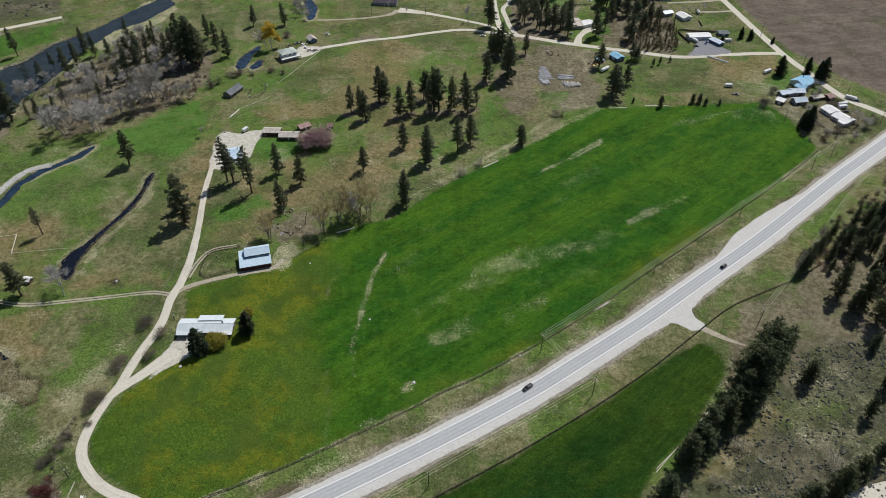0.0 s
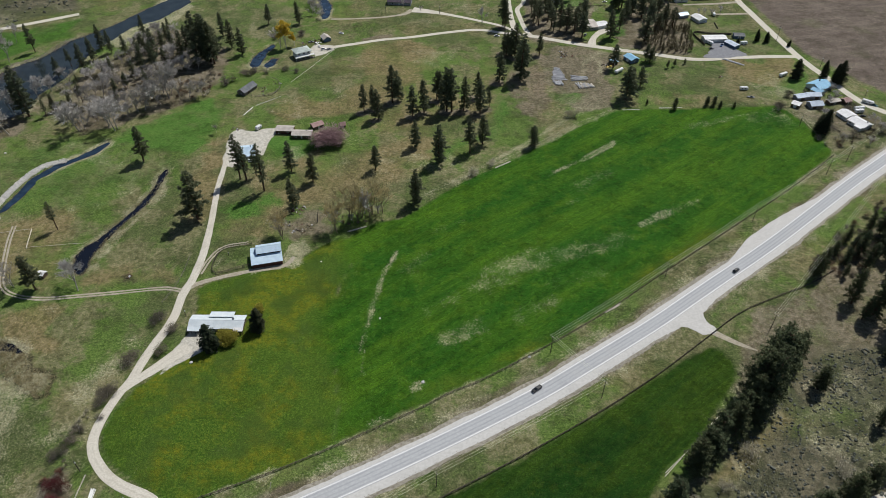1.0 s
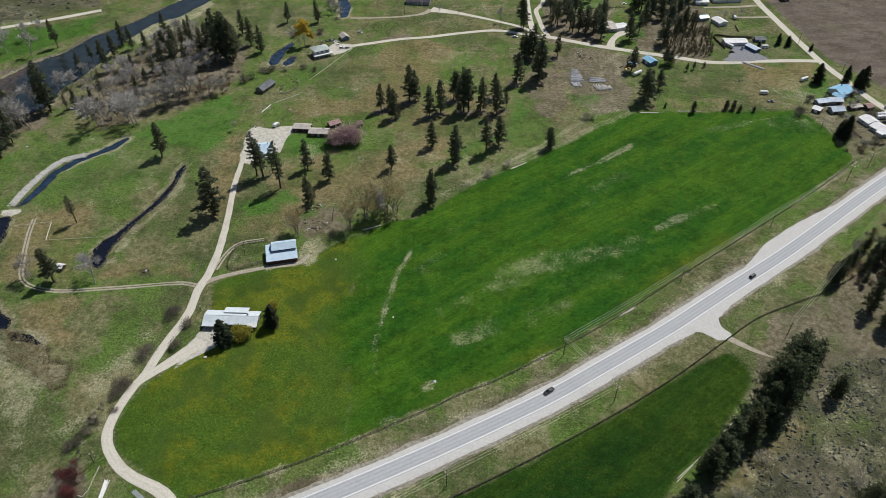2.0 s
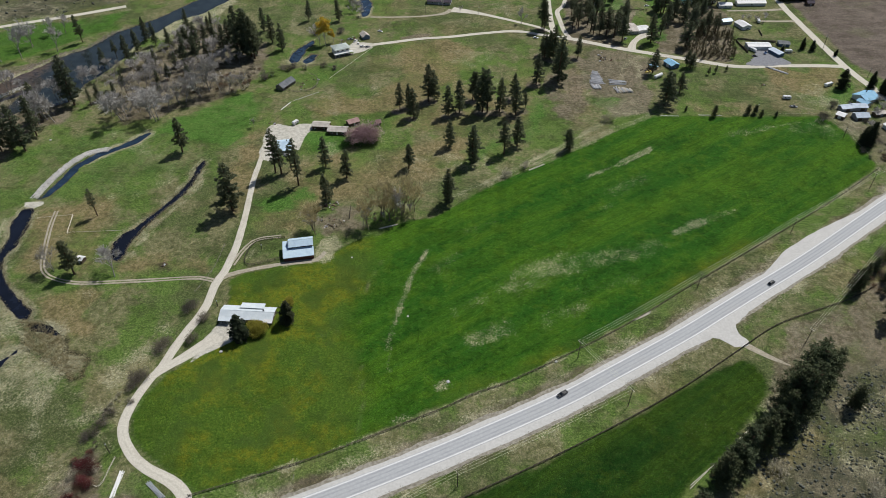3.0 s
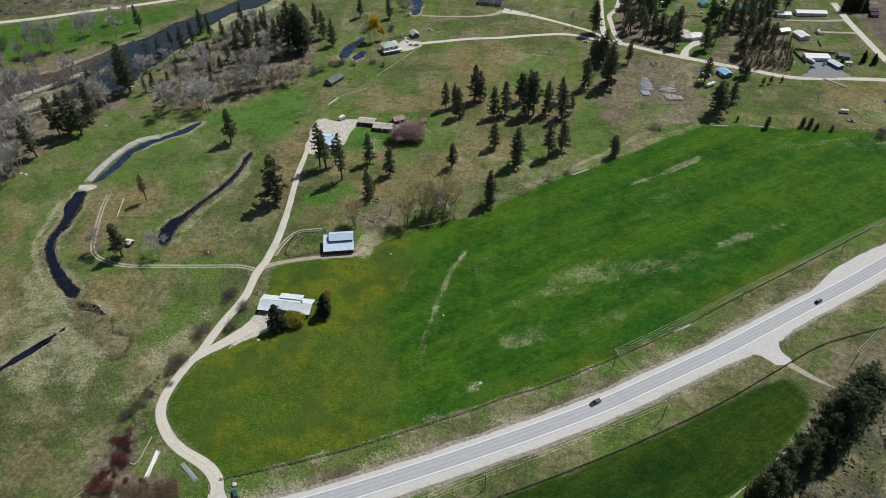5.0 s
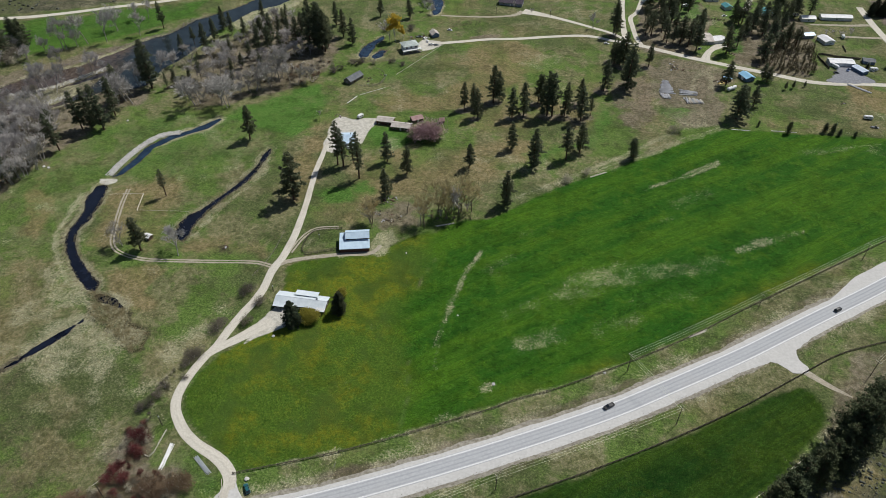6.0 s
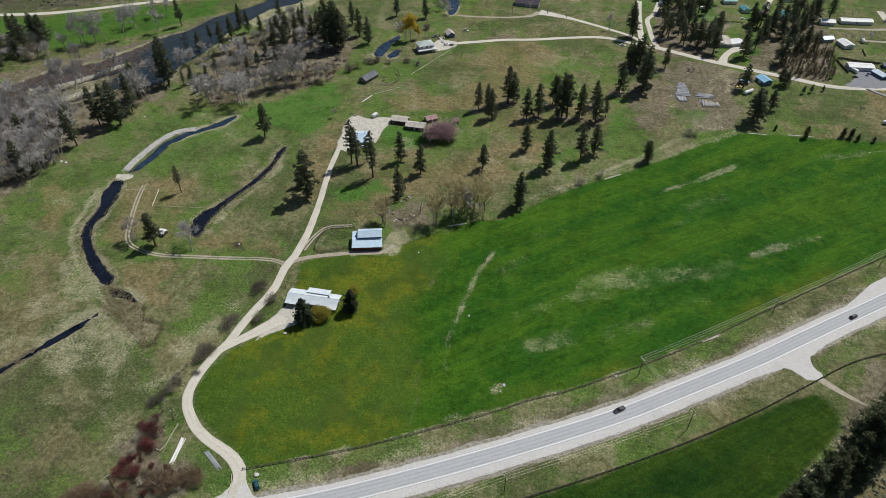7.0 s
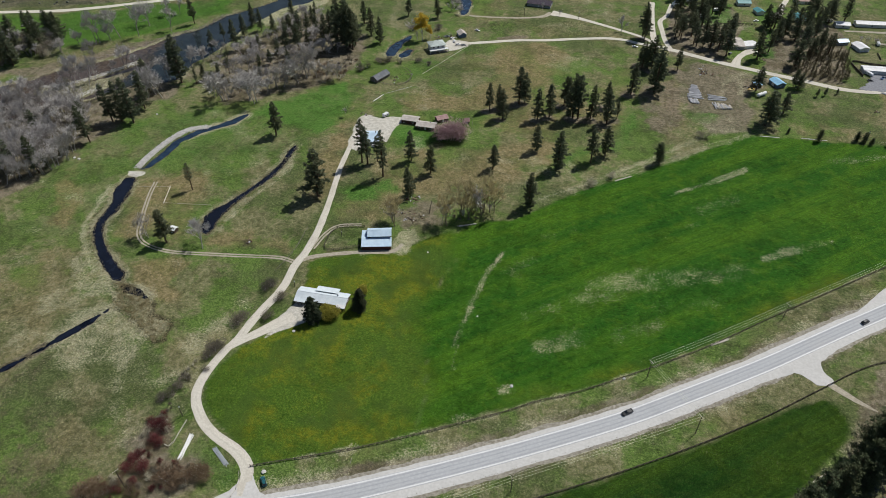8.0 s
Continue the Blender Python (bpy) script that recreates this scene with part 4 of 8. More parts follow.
PINES_WOOD = [(-251.6, 487.7, 16.1), (-251.1, 471.8, 13.5), (-248.1, 524.7, 24.8), (-243.5, 535.4, 18.6), (-238, 499.5, 25.2), (-249.4, 499.1, 24.3), (-247.7, 445.6, 11.8), (-252.2, 571.7, 14.1), (-225.2, 524.1, 23.7), (-221.9, 530.8, 25.3), (-208.4, 513.1, 43.5), (-204.6, 520.8, 38.6), (-199.4, 517.4, 40.3), (-195.7, 513.7, 35.1), (-196.2, 522.7, 26.9), (-203, 567.3, 21.5), (-189.4, 544.2, 24.9), (-177.4, 531.6, 23.7), (-169.1, 593.5, 18.7), (-141.6, 594.4, 20.7), (-273.4, 569.5, 17.2), (-258.9, 531.9, 17.7), (-233.9, 508.3, 16.3), (-236.4, 534.6, 18.6), (-221, 538.2, 25)]
PINES_VILLAGE = [(125.6, 513.1, 19.6), (126.5, 461.8, 26.3), (130.8, 468.8, 21.6), (141.2, 482.3, 16.4), (154.3, 526.4, 14.6), (156.9, 523.3, 13.6), (169.1, 514.1, 6.8), (175.3, 517.2, 6.8), (184.5, 521.2, 4.9)]
PINES_FARM = [(264.9, 498.4, 15.7), (287.9, 501.3, 13.4), (295.5, 491.7, 17.9), (293.2, 493.6, 14.2), (254.2, 417.2, 18.1), (252.8, 421.8, 11.7), (257.1, 567, 10.1), (264.6, 564.7, 9.1), (281.2, 556.7, 6), (239.7, 561.3, 5.6)]
FAR_SPRUCES = [(271.0, 676.0, 13.0), (276.5, 680.0, 16.0), (281.0, 677.0, 15.0), (285.5, 681.0, 16.0), (290.0, 678.0, 12.0)]
FIELD_PINES = [(159, 447.3, 9.2), (184.5, 454.1, 7.4), (189.5, 454.1, 7.4), (193.1, 450.7, 5.5), (203.5, 450.7, 4.6), (140.5, 454.1, 4.2)]
PINES_HILL = [(145.7, 202.1, 32.4), (136.5, 188, 33.5), (134, 191.1, 29.9), (151.9, 204.7, 23.3), (160.3, 211.9, 20.7), (164.5, 195.2, 15), (125.3, 177.2, 20.1), (118.4, 176.3, 15.5), (129.5, 178.1, 17.8), (103.1, 160.1, 20.7), (98.2, 153.8, 21.9), (106.6, 159.9, 18), (84.3, 133.8, 22.5), (138.5, 132.3, 17.6), (152, 138.8, 20.8), (163.4, 144.5, 14.9), (174.9, 152.2, 15.5), (181.3, 173.9, 15.3), (203, 213.5, 11.5), (195.6, 189, 15.6), (151.4, 212.2, 26.3), (141.4, 194.3, 29.9), (155.1, 206.4, 23.3), (128.6, 183.1, 24.5), (120.3, 170.9, 21.7), (111.4, 166.7, 21)]
PINES_SLOPE = [(191.7, 270.5, 16.1), (196.7, 273.2, 17.6), (203, 250.3, 22.8), (210.4, 242.4, 26), (213.5, 231.8, 25.9), (238, 309.1, 14.4), (240.3, 296.4, 16.3), (256.3, 314.4, 18.4), (224.2, 289.1, 16.2), (220.6, 298.9, 10.3), (236.8, 274.4, 19.9), (203.1, 238.7, 15.9), (236.1, 284.2, 16.2), (209, 286.7, 10.2), (252.9, 293.3, 20.1), (236.9, 251, 27.1)]
BARE_GROVE = [(-60, 312.7, 26.4), (-50.2, 316.6, 24.4), (-42.3, 320.1, 27.2), (-66.8, 303.5, 19.2), (-47.9, 328.5, 17.4), (-55.6, 318.1, 18.5), (-56.5, 310.7, 17.7), (-96, 296.7, 18.4)]
BARE_BANK = [(-262, 407.4, 24), (-243.9, 414.2, 25.8), (-237.5, 413, 24.9), (-225.6, 440.2, 21.3), (-216.9, 445, 19.6), (-214, 455.3, 26.5), (-230.5, 435.4, 18.6), (-205.7, 454.3, 16.5), (-198.4, 456, 14.1), (-190.8, 460.6, 13.2), (-258.7, 411.7, 16.5), (-270.5, 412.5, 14.8), (-267, 443.1, 16.5), (-262.5, 454, 16.6), (-307, 464.2, 14.5), (-311, 452.9, 14.4), (-316.3, 467.4, 11.2)]
BARE_RIVER = [(-411, 479, 27.1), (-400.6, 489.7, 26.3), (-384.9, 496.9, 26.3), (-390.2, 520.3, 25.4), (-363.2, 514, 20.2), (-425.5, 469.9, 14.9), (-405, 483.9, 18.4), (-392.2, 444.6, 19.2), (-382.5, 411.7, 23.3), (-386, 406.1, 20.9), (-373.3, 409.1, 20.9), (-364.1, 440.7, 19.1), (-314.8, 404.1, 25.1), (-308.4, 401.1, 20.6), (-316.6, 399.2, 22.8), (-318.6, 431.2, 21.1), (-450.2, 470, 12.5), (-429.1, 452.2, 14.7), (-470.9, 453.8, 14.8), (-385.3, 547.7, 15.7), (-375.1, 550.1, 15.7)]
WILLOW = [(-107.5, 219.4, 12), (-98.6, 239.3, 6.1)]
SPRUCE = [(-116, 213.5, 15.9), (-95.5, 227, 15.1)]
GOLDEN = [(-141.8, 546.8, 21.9), (-138.6, 550, 11.6)]
PLUM = [(-85.2, 396.5, 27.0)]
SNAG = [(-79.8, 310.9, 10.8)]
FAR_BARE = [(22.4, 600.8, 13.9), (-33.6, 624.2, 6.4), (-50.7, 629.5, 8.5)]
WEST_WOOD = [(-434.9, 350.5), (-392.7, 381.7), (-353.6, 373.4), (-322.3, 337.3), (-324.4, 303.9), (-335, 277.3), (-348.9, 250.6)]
VILLAGE_WEST = [(66.3, 576.4), (61, 626.9), (68.6, 691.9), (128, 691.9), (121.5, 626.9), (107.4, 562.4), (86.3, 569.4)]
VILLAGE_EAST = [(129.1, 555.6), (153.7, 676.6), (222.5, 684.2), (207.6, 613.6), (191.3, 588.4), (171.1, 576.4), (151.3, 551.1)]
YOUNG_PINES = [(156.1, 551.1), (178.9, 600.8), (192.5, 626.9), (203.8, 588.4), (198.7, 540.2), (172.7, 540.2)]
SHRUBS = [(-147.5, 228.5, 8.1), (-145.1, 231.7, 8.1), (-150.8, 204.7, 8.1), (-149.4, 208.2, 7.3), (-138.6, 210.7, 7.7), (-153.9, 184.5, 8.8), (-153.1, 187.6, 7.2), (-155.4, 180.6, 7.2), (-136.6, 225, 6.5), (-152.4, 173.3, 4.1), (-158.4, 166.9, 7.3), (-159.5, 161.7, 6.9), (-161.5, 156.4, 7.3), (-163.2, 154.4, 6.1)]
RED_SHRUBS = [(-158.7, 141.2, 9.7), (-155, 140.3, 9.3), (-155.2, 133.9, 7.4), (-152.2, 133.2, 8.2), (-157.6, 127, 7.4), (-158.1, 123.6, 8.2), (-159.3, 119.3, 7.5), (-152.6, 120.9, 8.3)]
BROWN_SHRUBS = [(-139.9, 118.6, 15.5), (-134.4, 119.9, 13.1), (-136.2, 116.4, 9.2), (-129.8, 123, 11.1), (-126.1, 123.1, 10.3), (-167.5, 108.5, 12.4), (-162.1, 108, 11.2), (-168.6, 104.5, 12.5), (-152.3, 110.2, 9.2)]
PALE_SHRUBS = [(123.5, 159.9, 9), (108.7, 145.7, 7.1), (156.8, 151.5, 8.2), (94.5, 139.2, 5.9), (11.2, 361.9, 7.8), (23.5, 371.5, 7.8), (84.5, 435.1, 9.1), (80.7, 433.5, 7.7)]
DARK_SHRUBS = [(234.4, 447.3, 11.4), (248.4, 468.8, 9.3), (262.9, 473.3, 7), (275.8, 473.3, 8.4), (286, 482.3, 7.1), (284.1, 447.3, 9.2), (290, 451.5, 9.2), (295.9, 419.5, 11.2), (305.6, 427.2, 9), (260.2, 419.5, 9), (274.8, 411.9, 8.9), (247.8, 408.2, 6.7), (250, 401, 4.5)]
RIVER_WOOD = [(-294.7, 427.1), (-293.7, 472.6), (-282.7, 497.1), (-280.7, 539.2), (-260.7, 569.7), (-231.1, 563.4), (-204.7, 503.9), (-210.2, 466), (-220.3, 444.3), (-235.9, 426.8), (-262.3, 414.4)]
SLOPE_WOOD = [(193.2, 270.5), (216.3, 289.1), (243.7, 314.4), (270.5, 336.6), (319.8, 345.2), (258.3, 231.3), (209, 228.1), (200.3, 245)]
SLOPE_SCRUB = [(187.1, 270.5), (210.9, 298.9), (242, 325.3), (282.2, 360.6), (300.9, 347.5), (251.8, 298.6), (211.4, 270.5)]
CREEK_ROCKS = [(-275.3, 317.2), (-274.9, 331.6), (-272.0, 351.1), (-265.8, 365.4), (-255.7, 371.6)]
RIVER_EDGE = [(-399.8, 448.2), (-386.7, 459.8), (-369.6, 485.1), (-356.8, 509.4), (-343.3, 524.8), (-332.8, 558.5)]
POND_BANK = [(-262.8, 236.2), (-272.5, 254.5), (-273.5, 268), (-275.2, 282), (-279.3, 293.2), (-273.5, 285.4), (-267.1, 255.7), (-256, 237.7), (-233.9, 219.2), (-225, 208.1), (-214.6, 202.1), (-201.8, 196.9), (-202.8, 190.8), (-221.6, 200.5), (-241.3, 217.5)]
LONG_BANK = [(-196.3, 271), (-197.9, 284.8), (-194, 299.5), (-185, 321.1), (-182.6, 344.6), (-177.7, 342.3), (-180.3, 319.1), (-188.7, 296.1), (-193.2, 275.4), (-191, 265.4)]
FARM_SCRUB = [(286, 482.3), (295.4, 468.8), (291, 455.8), (277.2, 455.8), (259.2, 447.3), (268.3, 439.1), (266.2, 419.5), (284, 419.5), (311.2, 439.1), (308.9, 421.8), (274.2, 397.4), (258.9, 397.4), (252.3, 419.5)]
LANE_DITCH = [(-160, 176.7), (-156.5, 174.1), (-158.5, 163.5), (-157.2, 153.6), (-156.4, 143.7), (-159.6, 145.1), (-161.5, 156.4), (-162.7, 167.5)]
FAR_BANK_WOOD = [(-527.4, 458.1), (-508.8, 476.8), (-482.2, 486.6), (-464.2, 497), (-431.6, 457.2), (-442.9, 435), (-461.4, 418.3), (-477.1, 399.6)]
BARE_ODD = [(-196.5, 252.4, 16.2), (-230, 253.8, 14.7), (-165.7, 408.3, 6.8)]
BRUSH_NORTH = [(-167.1, 496.4, 7.3), (-162.9, 495.3, 6.8), (-159.6, 500.2, 6.4), (-150.4, 498.1, 5.9), (-134.4, 570.4, 7.2), (-155.9, 561.7, 7.7), (-136.6, 503.4, 5.9), (-126.4, 500.5, 4.9), (-176.8, 478.7, 8.2), (-173.9, 484.5, 7.3)]
BERM = [(-102, 593.1), (-75, 601.9), (-70.2, 594), (-99.1, 583.5)]
BACK_TREES = [(-145.2, 645.7), (-132.8, 653), (-122, 604.3), (-129.5, 599.9)]
BARE_GROVE_SCRUB = [(-74, 315.6), (-69.5, 326.4), (-49.7, 332.7), (-40, 326.8), (-40, 316.2), (-51.8, 307.4), (-65.8, 302.1)]
BARE_BIRCH = [(-149.4, 545.1, 16)]
BARE_BRUSH = [(-208.4, 456.6), (-213.3, 480.6), (-202.9, 498.9), (-183.1, 498), (-174.6, 479.2), (-185.2, 461.9), (-194.8, 450.1)]

# ---- ground ----
def spread(lo, hi, gap, far):
    """Coordinates at an even gap from lo to hi, then wider and wider out to far."""
    mid = list(np.arange(lo, hi + gap, gap))
    left, right, g = [], [], gap
    a, b = mid[0], mid[-1]
    while a > -far or b < far:
        g *= 1.35
        a, b = a - g, b + g
        left.append(a)
        right.append(b)
    return np.array(left[::-1] + mid + right)


def build_ground():
    xs = spread(-520, 400, 2.0, 4000)
    near, far = np.arange(96, 420, 1.7), np.arange(420, 720, 2.4)
    ys = np.unique(np.round(np.concatenate([-np.geomspace(3, 4000, 24)[::-1] + 96, near, far, 720 + np.geomspace(3, 3800, 24)]), 3))
    x, y = np.meshgrid(xs, ys)
    n3, n12, n50 = value_noise(x, y, 5, 3), value_noise(x, y, 16, 4), value_noise(x, y, 60, 4)
    z = hill(x, y)

    def zone(poly, soft=1.2, ragged=3.0):
        return step(inside_by(poly, x, y) + ragged * n12 * 2 + n3 * 2, -soft, soft)

    def seg(pts, wide, ragged=1.0):
        return step(line_off(pts, x, y) + (n12 * 3 + n3 * 2) * ragged, wide, wide * 0.15)

    sown = np.maximum(zone(CROP, 0.8, 0.7), zone(LAWN, 0.8, 0.7))
    wild = step(inside_by(CROP, x, y) + 12 * n12 + 12 * n50, 7, -9) * step(inside_by(LAWN, x, y), -24, 2)
    lawn = sown * wild
    crop = np.maximum(sown * (1 - wild), 0.45 * zone(FAR_FIELD, 3.0, 4.0))
    south = zone(SOUTH_FIELD, 1.0, 1.2)
    soil = np.zeros_like(x)
    for p, k in ((WOOD_FLOOR, 0.75), (VILLAGE_FLOOR, 1.15), (FARM_YARD, 0.6), (MARSH, 0.5), (DITCH_THICKET, 0.8), (HILL_SLOPE, 0.35)):
        soil = np.maximum(soil, k * zone(p, 6.0, 10.0))
    for tx, ty, _ in PINES_STAND:
        soil = np.maximum(soil, 0.85 * step(np.hypot(x - tx + 1.5, y - ty + 2.0) + 8 * n12, 8.0, 3.0))
    rust = np.zeros_like(x)
    for p, k in ((BROWN_PADDOCK, 1.2), (OLIVE_PADDOCK, 0.25), (HILL_LITTER, 1.3), (WEST_BROWN, 1.2), (BROWN_PASTURE, 0.6), (POND_ISLE, 0.7), (MID_BROWN, 0.6), (NORTH_BROWN, 0.8), (BANK_BROWN, 0.9), (STAND_BROWN, 0.55), (LANE_BROWN, 0.75), (WEST_MEADOW, 0.22), (RIDGE_BROWN, 0.75), (TREE_BROWN, 0.85)):
        rust = np.maximum(rust, k * zone(p, 9.0, 14.0))
    clay = np.zeros_like(x)
    for p, k in ((LOG_YARD, 0.85), (SHOP_PAD, 1.2), (GRAVEL_BAR, 0.9), (FAR_BANK_BAR, 0.8), (RIVER_BANK, 0.55), (SCRAP_GROUND, 0.8), (HILL_SLOPE, 0.75), (GREY_PATCH, 0.9), (MID_BROWN, 0.7)):
        clay = np.maximum(clay, k * zone(p, 5.0, 8.0))
    gravel = np.zeros_like(x)
    for p in (YARD, HOUSE_PAD, CULVERT, NORTH_PAD):
        gravel = np.maximum(gravel, zone(p, 1.2, 1.6))
    straw = np.zeros_like(x)
    for p, k in ((STRAW_PADDOCK, 0.7), (MARSH, 0.8), (BARN_DIRT, 0.9), (GRAVEL_BAR, 0.45), (BANK_BAR, 0.9), (FAR_BANK_BAR, 0.25)):
        straw = np.maximum(straw, k * zone(p, 2.0, 3.0))
    for pts, wide, k in STREAKS:
        straw = np.maximum(straw, k * seg(pts, wide))
    off = line_off(HIGHWAY, x, y)
    verge = step(off, 21, 9) * (1 - np.clip(crop + lawn + south, 0, 1)) * (0.62 + n12 * 1.6 + n50)
    straw = np.maximum(straw, np.clip(verge, 0, 1) * 0.8)
    straw = np.maximum(straw, 0.6 * seg(FENCE_NORTH, 3.0))
    soil = np.maximum(soil, 0.55 * step(off + 6 * n12, 15.0, 8.5) * (1 - np.clip(crop + lawn + south, 0, 1)))
    edge = 0.65 * crop * step(line_off(FENCE_NORTH, x, y) + 14 * n12, 13, 3) * step(n50, -0.05, 0.2)
    crop, lawn = crop - edge, lawn + edge
    straw = np.maximum(straw, 0.55 * seg(FENCE_MEADOW, 7.0, 2.0))
    straw = np.maximum(straw, 0.72 * seg([(a + 2.0, b - 1.5) for a, b in MEADOW_HAY], 4.5, 0.8) * (1 - crop))
    straw = np.maximum(straw, 0.85 * zone(LONG_BANK, 1.5, 2.0))
    straw = np.maximum(straw, 0.5 * step(n50 + n12 * 0.7, 0.12, 0.3) * (1 - np.clip(crop + lawn + south, 0, 1)))
    straw = np.maximum(straw, zone(WEST_MEADOW, 12, 12) * (0.28 + 0.56 * step(n50 + 1.1 * n12, -0.12, 0.2)) * (1 - 0.8 * zone(WEST_DARK, 16, 16)))
    straw = np.maximum(straw, 1.0 * seg(LEVEE, 3.2, 0.6))
    for ruts in YARD_RUTS:
        straw = np.maximum(straw, 0.7 * seg(ruts, 5.0))
    straw = np.maximum(straw, 0.75 * np.maximum(seg(RIVER_BAR_NORTH, 6.0), seg(RIVER_BAR_SOUTH, 7.0)))
    lush = np.zeros_like(x)
    for p, k in ((LUSH, 1.0), (LUSH_WEST, 0.5), (LUSH_YARD, 1.3), (LUSH_PINES, 1.0), (PLAYGREEN, 1.0), (CREEK_GREEN, 0.6), (LUSH_HAMLET, 0.9), (LUSH_LANE, 0.9), (LUSH_FORK, 0.9), (SHOP_LAWN, 0.35), (HILL_GREEN, 0.4), (CORRAL_GREEN, 0.7), (STAND_GREEN, 0.8), (LOG_GREEN, 0.8), (FAR_FIELD, 0.9), (MOUTH_GREEN, 0.7), (HOUSE_GREEN, 0.6), (WEST_GREEN, 0.3)):
        lush = np.maximum(lush, k * zone(p, 6.0, 8.0))
    wet = np.zeros_like(x)
    # PIT stays flat: the dark of a hole is put into its colour
    for p, k in ((MARSH, 0.5), (PIT, 0.75), (WEST_DARK, 0.42), (DITCH_DARK, 0.6), (MOUND_GROUND, 0.55)):
        wet = np.maximum(wet, k * zone(p, 6.0, 8.0))
    sage = np.maximum(zone(SAGE, 5, 6), zone(FAR_HILL, 3, 3)) * (1 - 0.85 * zone(HILL_LITTER, 4, 6)) * (1 - 0.55 * zone(HILL_GREEN, 5, 8))
    plough = zone(PLOUGHED, 2.0, 3.0)
    wet = np.maximum(wet, 0.95 * step(np.abs(inside_by(MARSH, x, y) + 5 * n12) + 2 * n3, 2.4, 0.6))
    wet = np.maximum(wet, 0.75 * seg([(a + 3.0, b + 0.5) for a, b in LEVEE], 1.6, 0.4))
    for p, deep in ((MARSH_POOL, 0.9), (POND, 1.1), (LONG_POND, 1.1), (CREEK, 0.9), (DITCH, 0.9), (NORTH_POND, 0.9), (BACKWATER, 0.9), (SIDE_POND, 0.9), (RIVER, 1.4)):
        ins = inside_by(p, x, y) - (0.45 if deep > 1 else 0.0) + n3 * 3.0 + n12 * 1.2
        z = z - deep * step(ins, -1.5, 2.0)
        soil = np.maximum(soil, 0.6 * step(ins, -3.0, -0.5))
        wet = np.maximum(wet, 0.8 * step(ins, -2.2, -0.3))
        straw = np.maximum(straw, 0.9 * step(ins, -6.5, -1.2) * step(n12 + 0.5 * n50, -0.3, 0.12))
    bar = np.maximum(zone(GRAVEL_BAR, 2, 4), np.maximum(seg(RIVER_BAR_NORTH, 6.0), seg(RIVER_BAR_SOUTH, 7.0)))
    z = z + 1.5 * np.maximum(bar, 0.9 * zone(FAR_BANK_BAR, 2, 3)) * step(inside_by(RIVER, x, y), -1.5, 2.0)
    z = z + 1.8 * zone(BERM, 3.0, 2.0)
    # water at the surface of the field is never flat: a little swell of the land
    z = z + 0.25 * n50 * step(off, 8, 30) * step(np.abs(inside_by(POND, x, y)), 5, 15)
    ny, nx = x.shape
    me = bpy.data.meshes.new("ground")
    co = np.stack([x, y, z], -1).reshape(-1, 3)
    i = (np.arange(ny - 1)[:, None] * nx + np.arange(nx - 1)).ravel()
    quads = np.stack([i, i + 1, i + nx + 1, i + nx], 1)
    me.vertices.add(len(co))
    me.vertices.foreach_set("co", co.ravel())
    me.loops.add(quads.size)
    me.loops.foreach_set("vertex_index", quads.ravel().astype(np.int32))
    me.polygons.add(len(quads))
    me.polygons.foreach_set("loop_start", np.arange(0, quads.size, 4, dtype=np.int32))
    me.update(calc_edges=True)
    for name, layers in (("zone_a", (np.clip(crop + lawn, 0, 1), lawn, soil, gravel)), ("zone_b", (lush, sage, plough, straw)), ("zone_c", (south, rust, clay, wet))):
        a = me.attributes.new(name, "FLOAT_COLOR", "POINT")
        a.data.foreach_set("color", np.stack(layers, -1).reshape(-1).astype(np.float32))
    me.materials.append(M_GROUND)
    me.shade_smooth()
    return tagged(new("ground", me), "valley meadows with a sown green field and dry verges", "ground", kind="structure")


build_ground()


def water(name, poly, level, mat, label):
    """A level sheet of water, a little wider than its basin, so that the banks cut its edge."""
    p = np.array(poly)
    gap = 2.0
    xs, ys = np.arange(p[:, 0].min() - 4, p[:, 0].max() + 4, gap), np.arange(p[:, 1].min() - 4, p[:, 1].max() + 4, gap)
    x, y = np.meshgrid(xs, ys)
    keep = inside_by(poly, x + gap / 2, y + gap / 2) > -2.5
    ids, verts, faces = {}, [], []
    for j, i in np.argwhere(keep):
        f = []
        for dj, di in ((0, 0), (0, 1), (1, 1), (1, 0)):
            k = (j + dj, i + di)
            if k not in ids:
                ids[k] = len(verts)
                verts.append((xs[0] + gap * k[1], ys[0] + gap * k[0], level))
            f.append(ids[k])
        faces.append(f)
    tagged(new(name, mesh_of(name, verts, faces, mat)), label, "water", kind="structure")


water("water_pond", POND, -0.42, M_POND, "dark still water of a curved pond")
water("water_marsh_pool", MARSH_POOL, -0.40, M_POND, "dark pool among the dead reeds")
water("water_long_pond", LONG_POND, -0.42, M_POND, "dark still water of a long narrow pond")
water("water_creek", CREEK, -0.38, M_CREEK, "blue-grey water of a rock-lined creek channel")
water("water_ditch", DITCH, -0.42, M_POND, "dark water in a straight meadow ditch")
water("water_north_pond", NORTH_POND, -0.38, M_CREEK, "blue water of a small pond beside the house")
water("water_backwater", BACKWATER, -0.38, M_CREEK, "grey-blue backwater of the river")
water("water_side_pond", SIDE_POND, -0.38, M_CREEK, "small blue pool beside the garden")
water("water_river", RIVER, -0.55, M_RIVER, "brown shallow river with riffles between gravel bars")


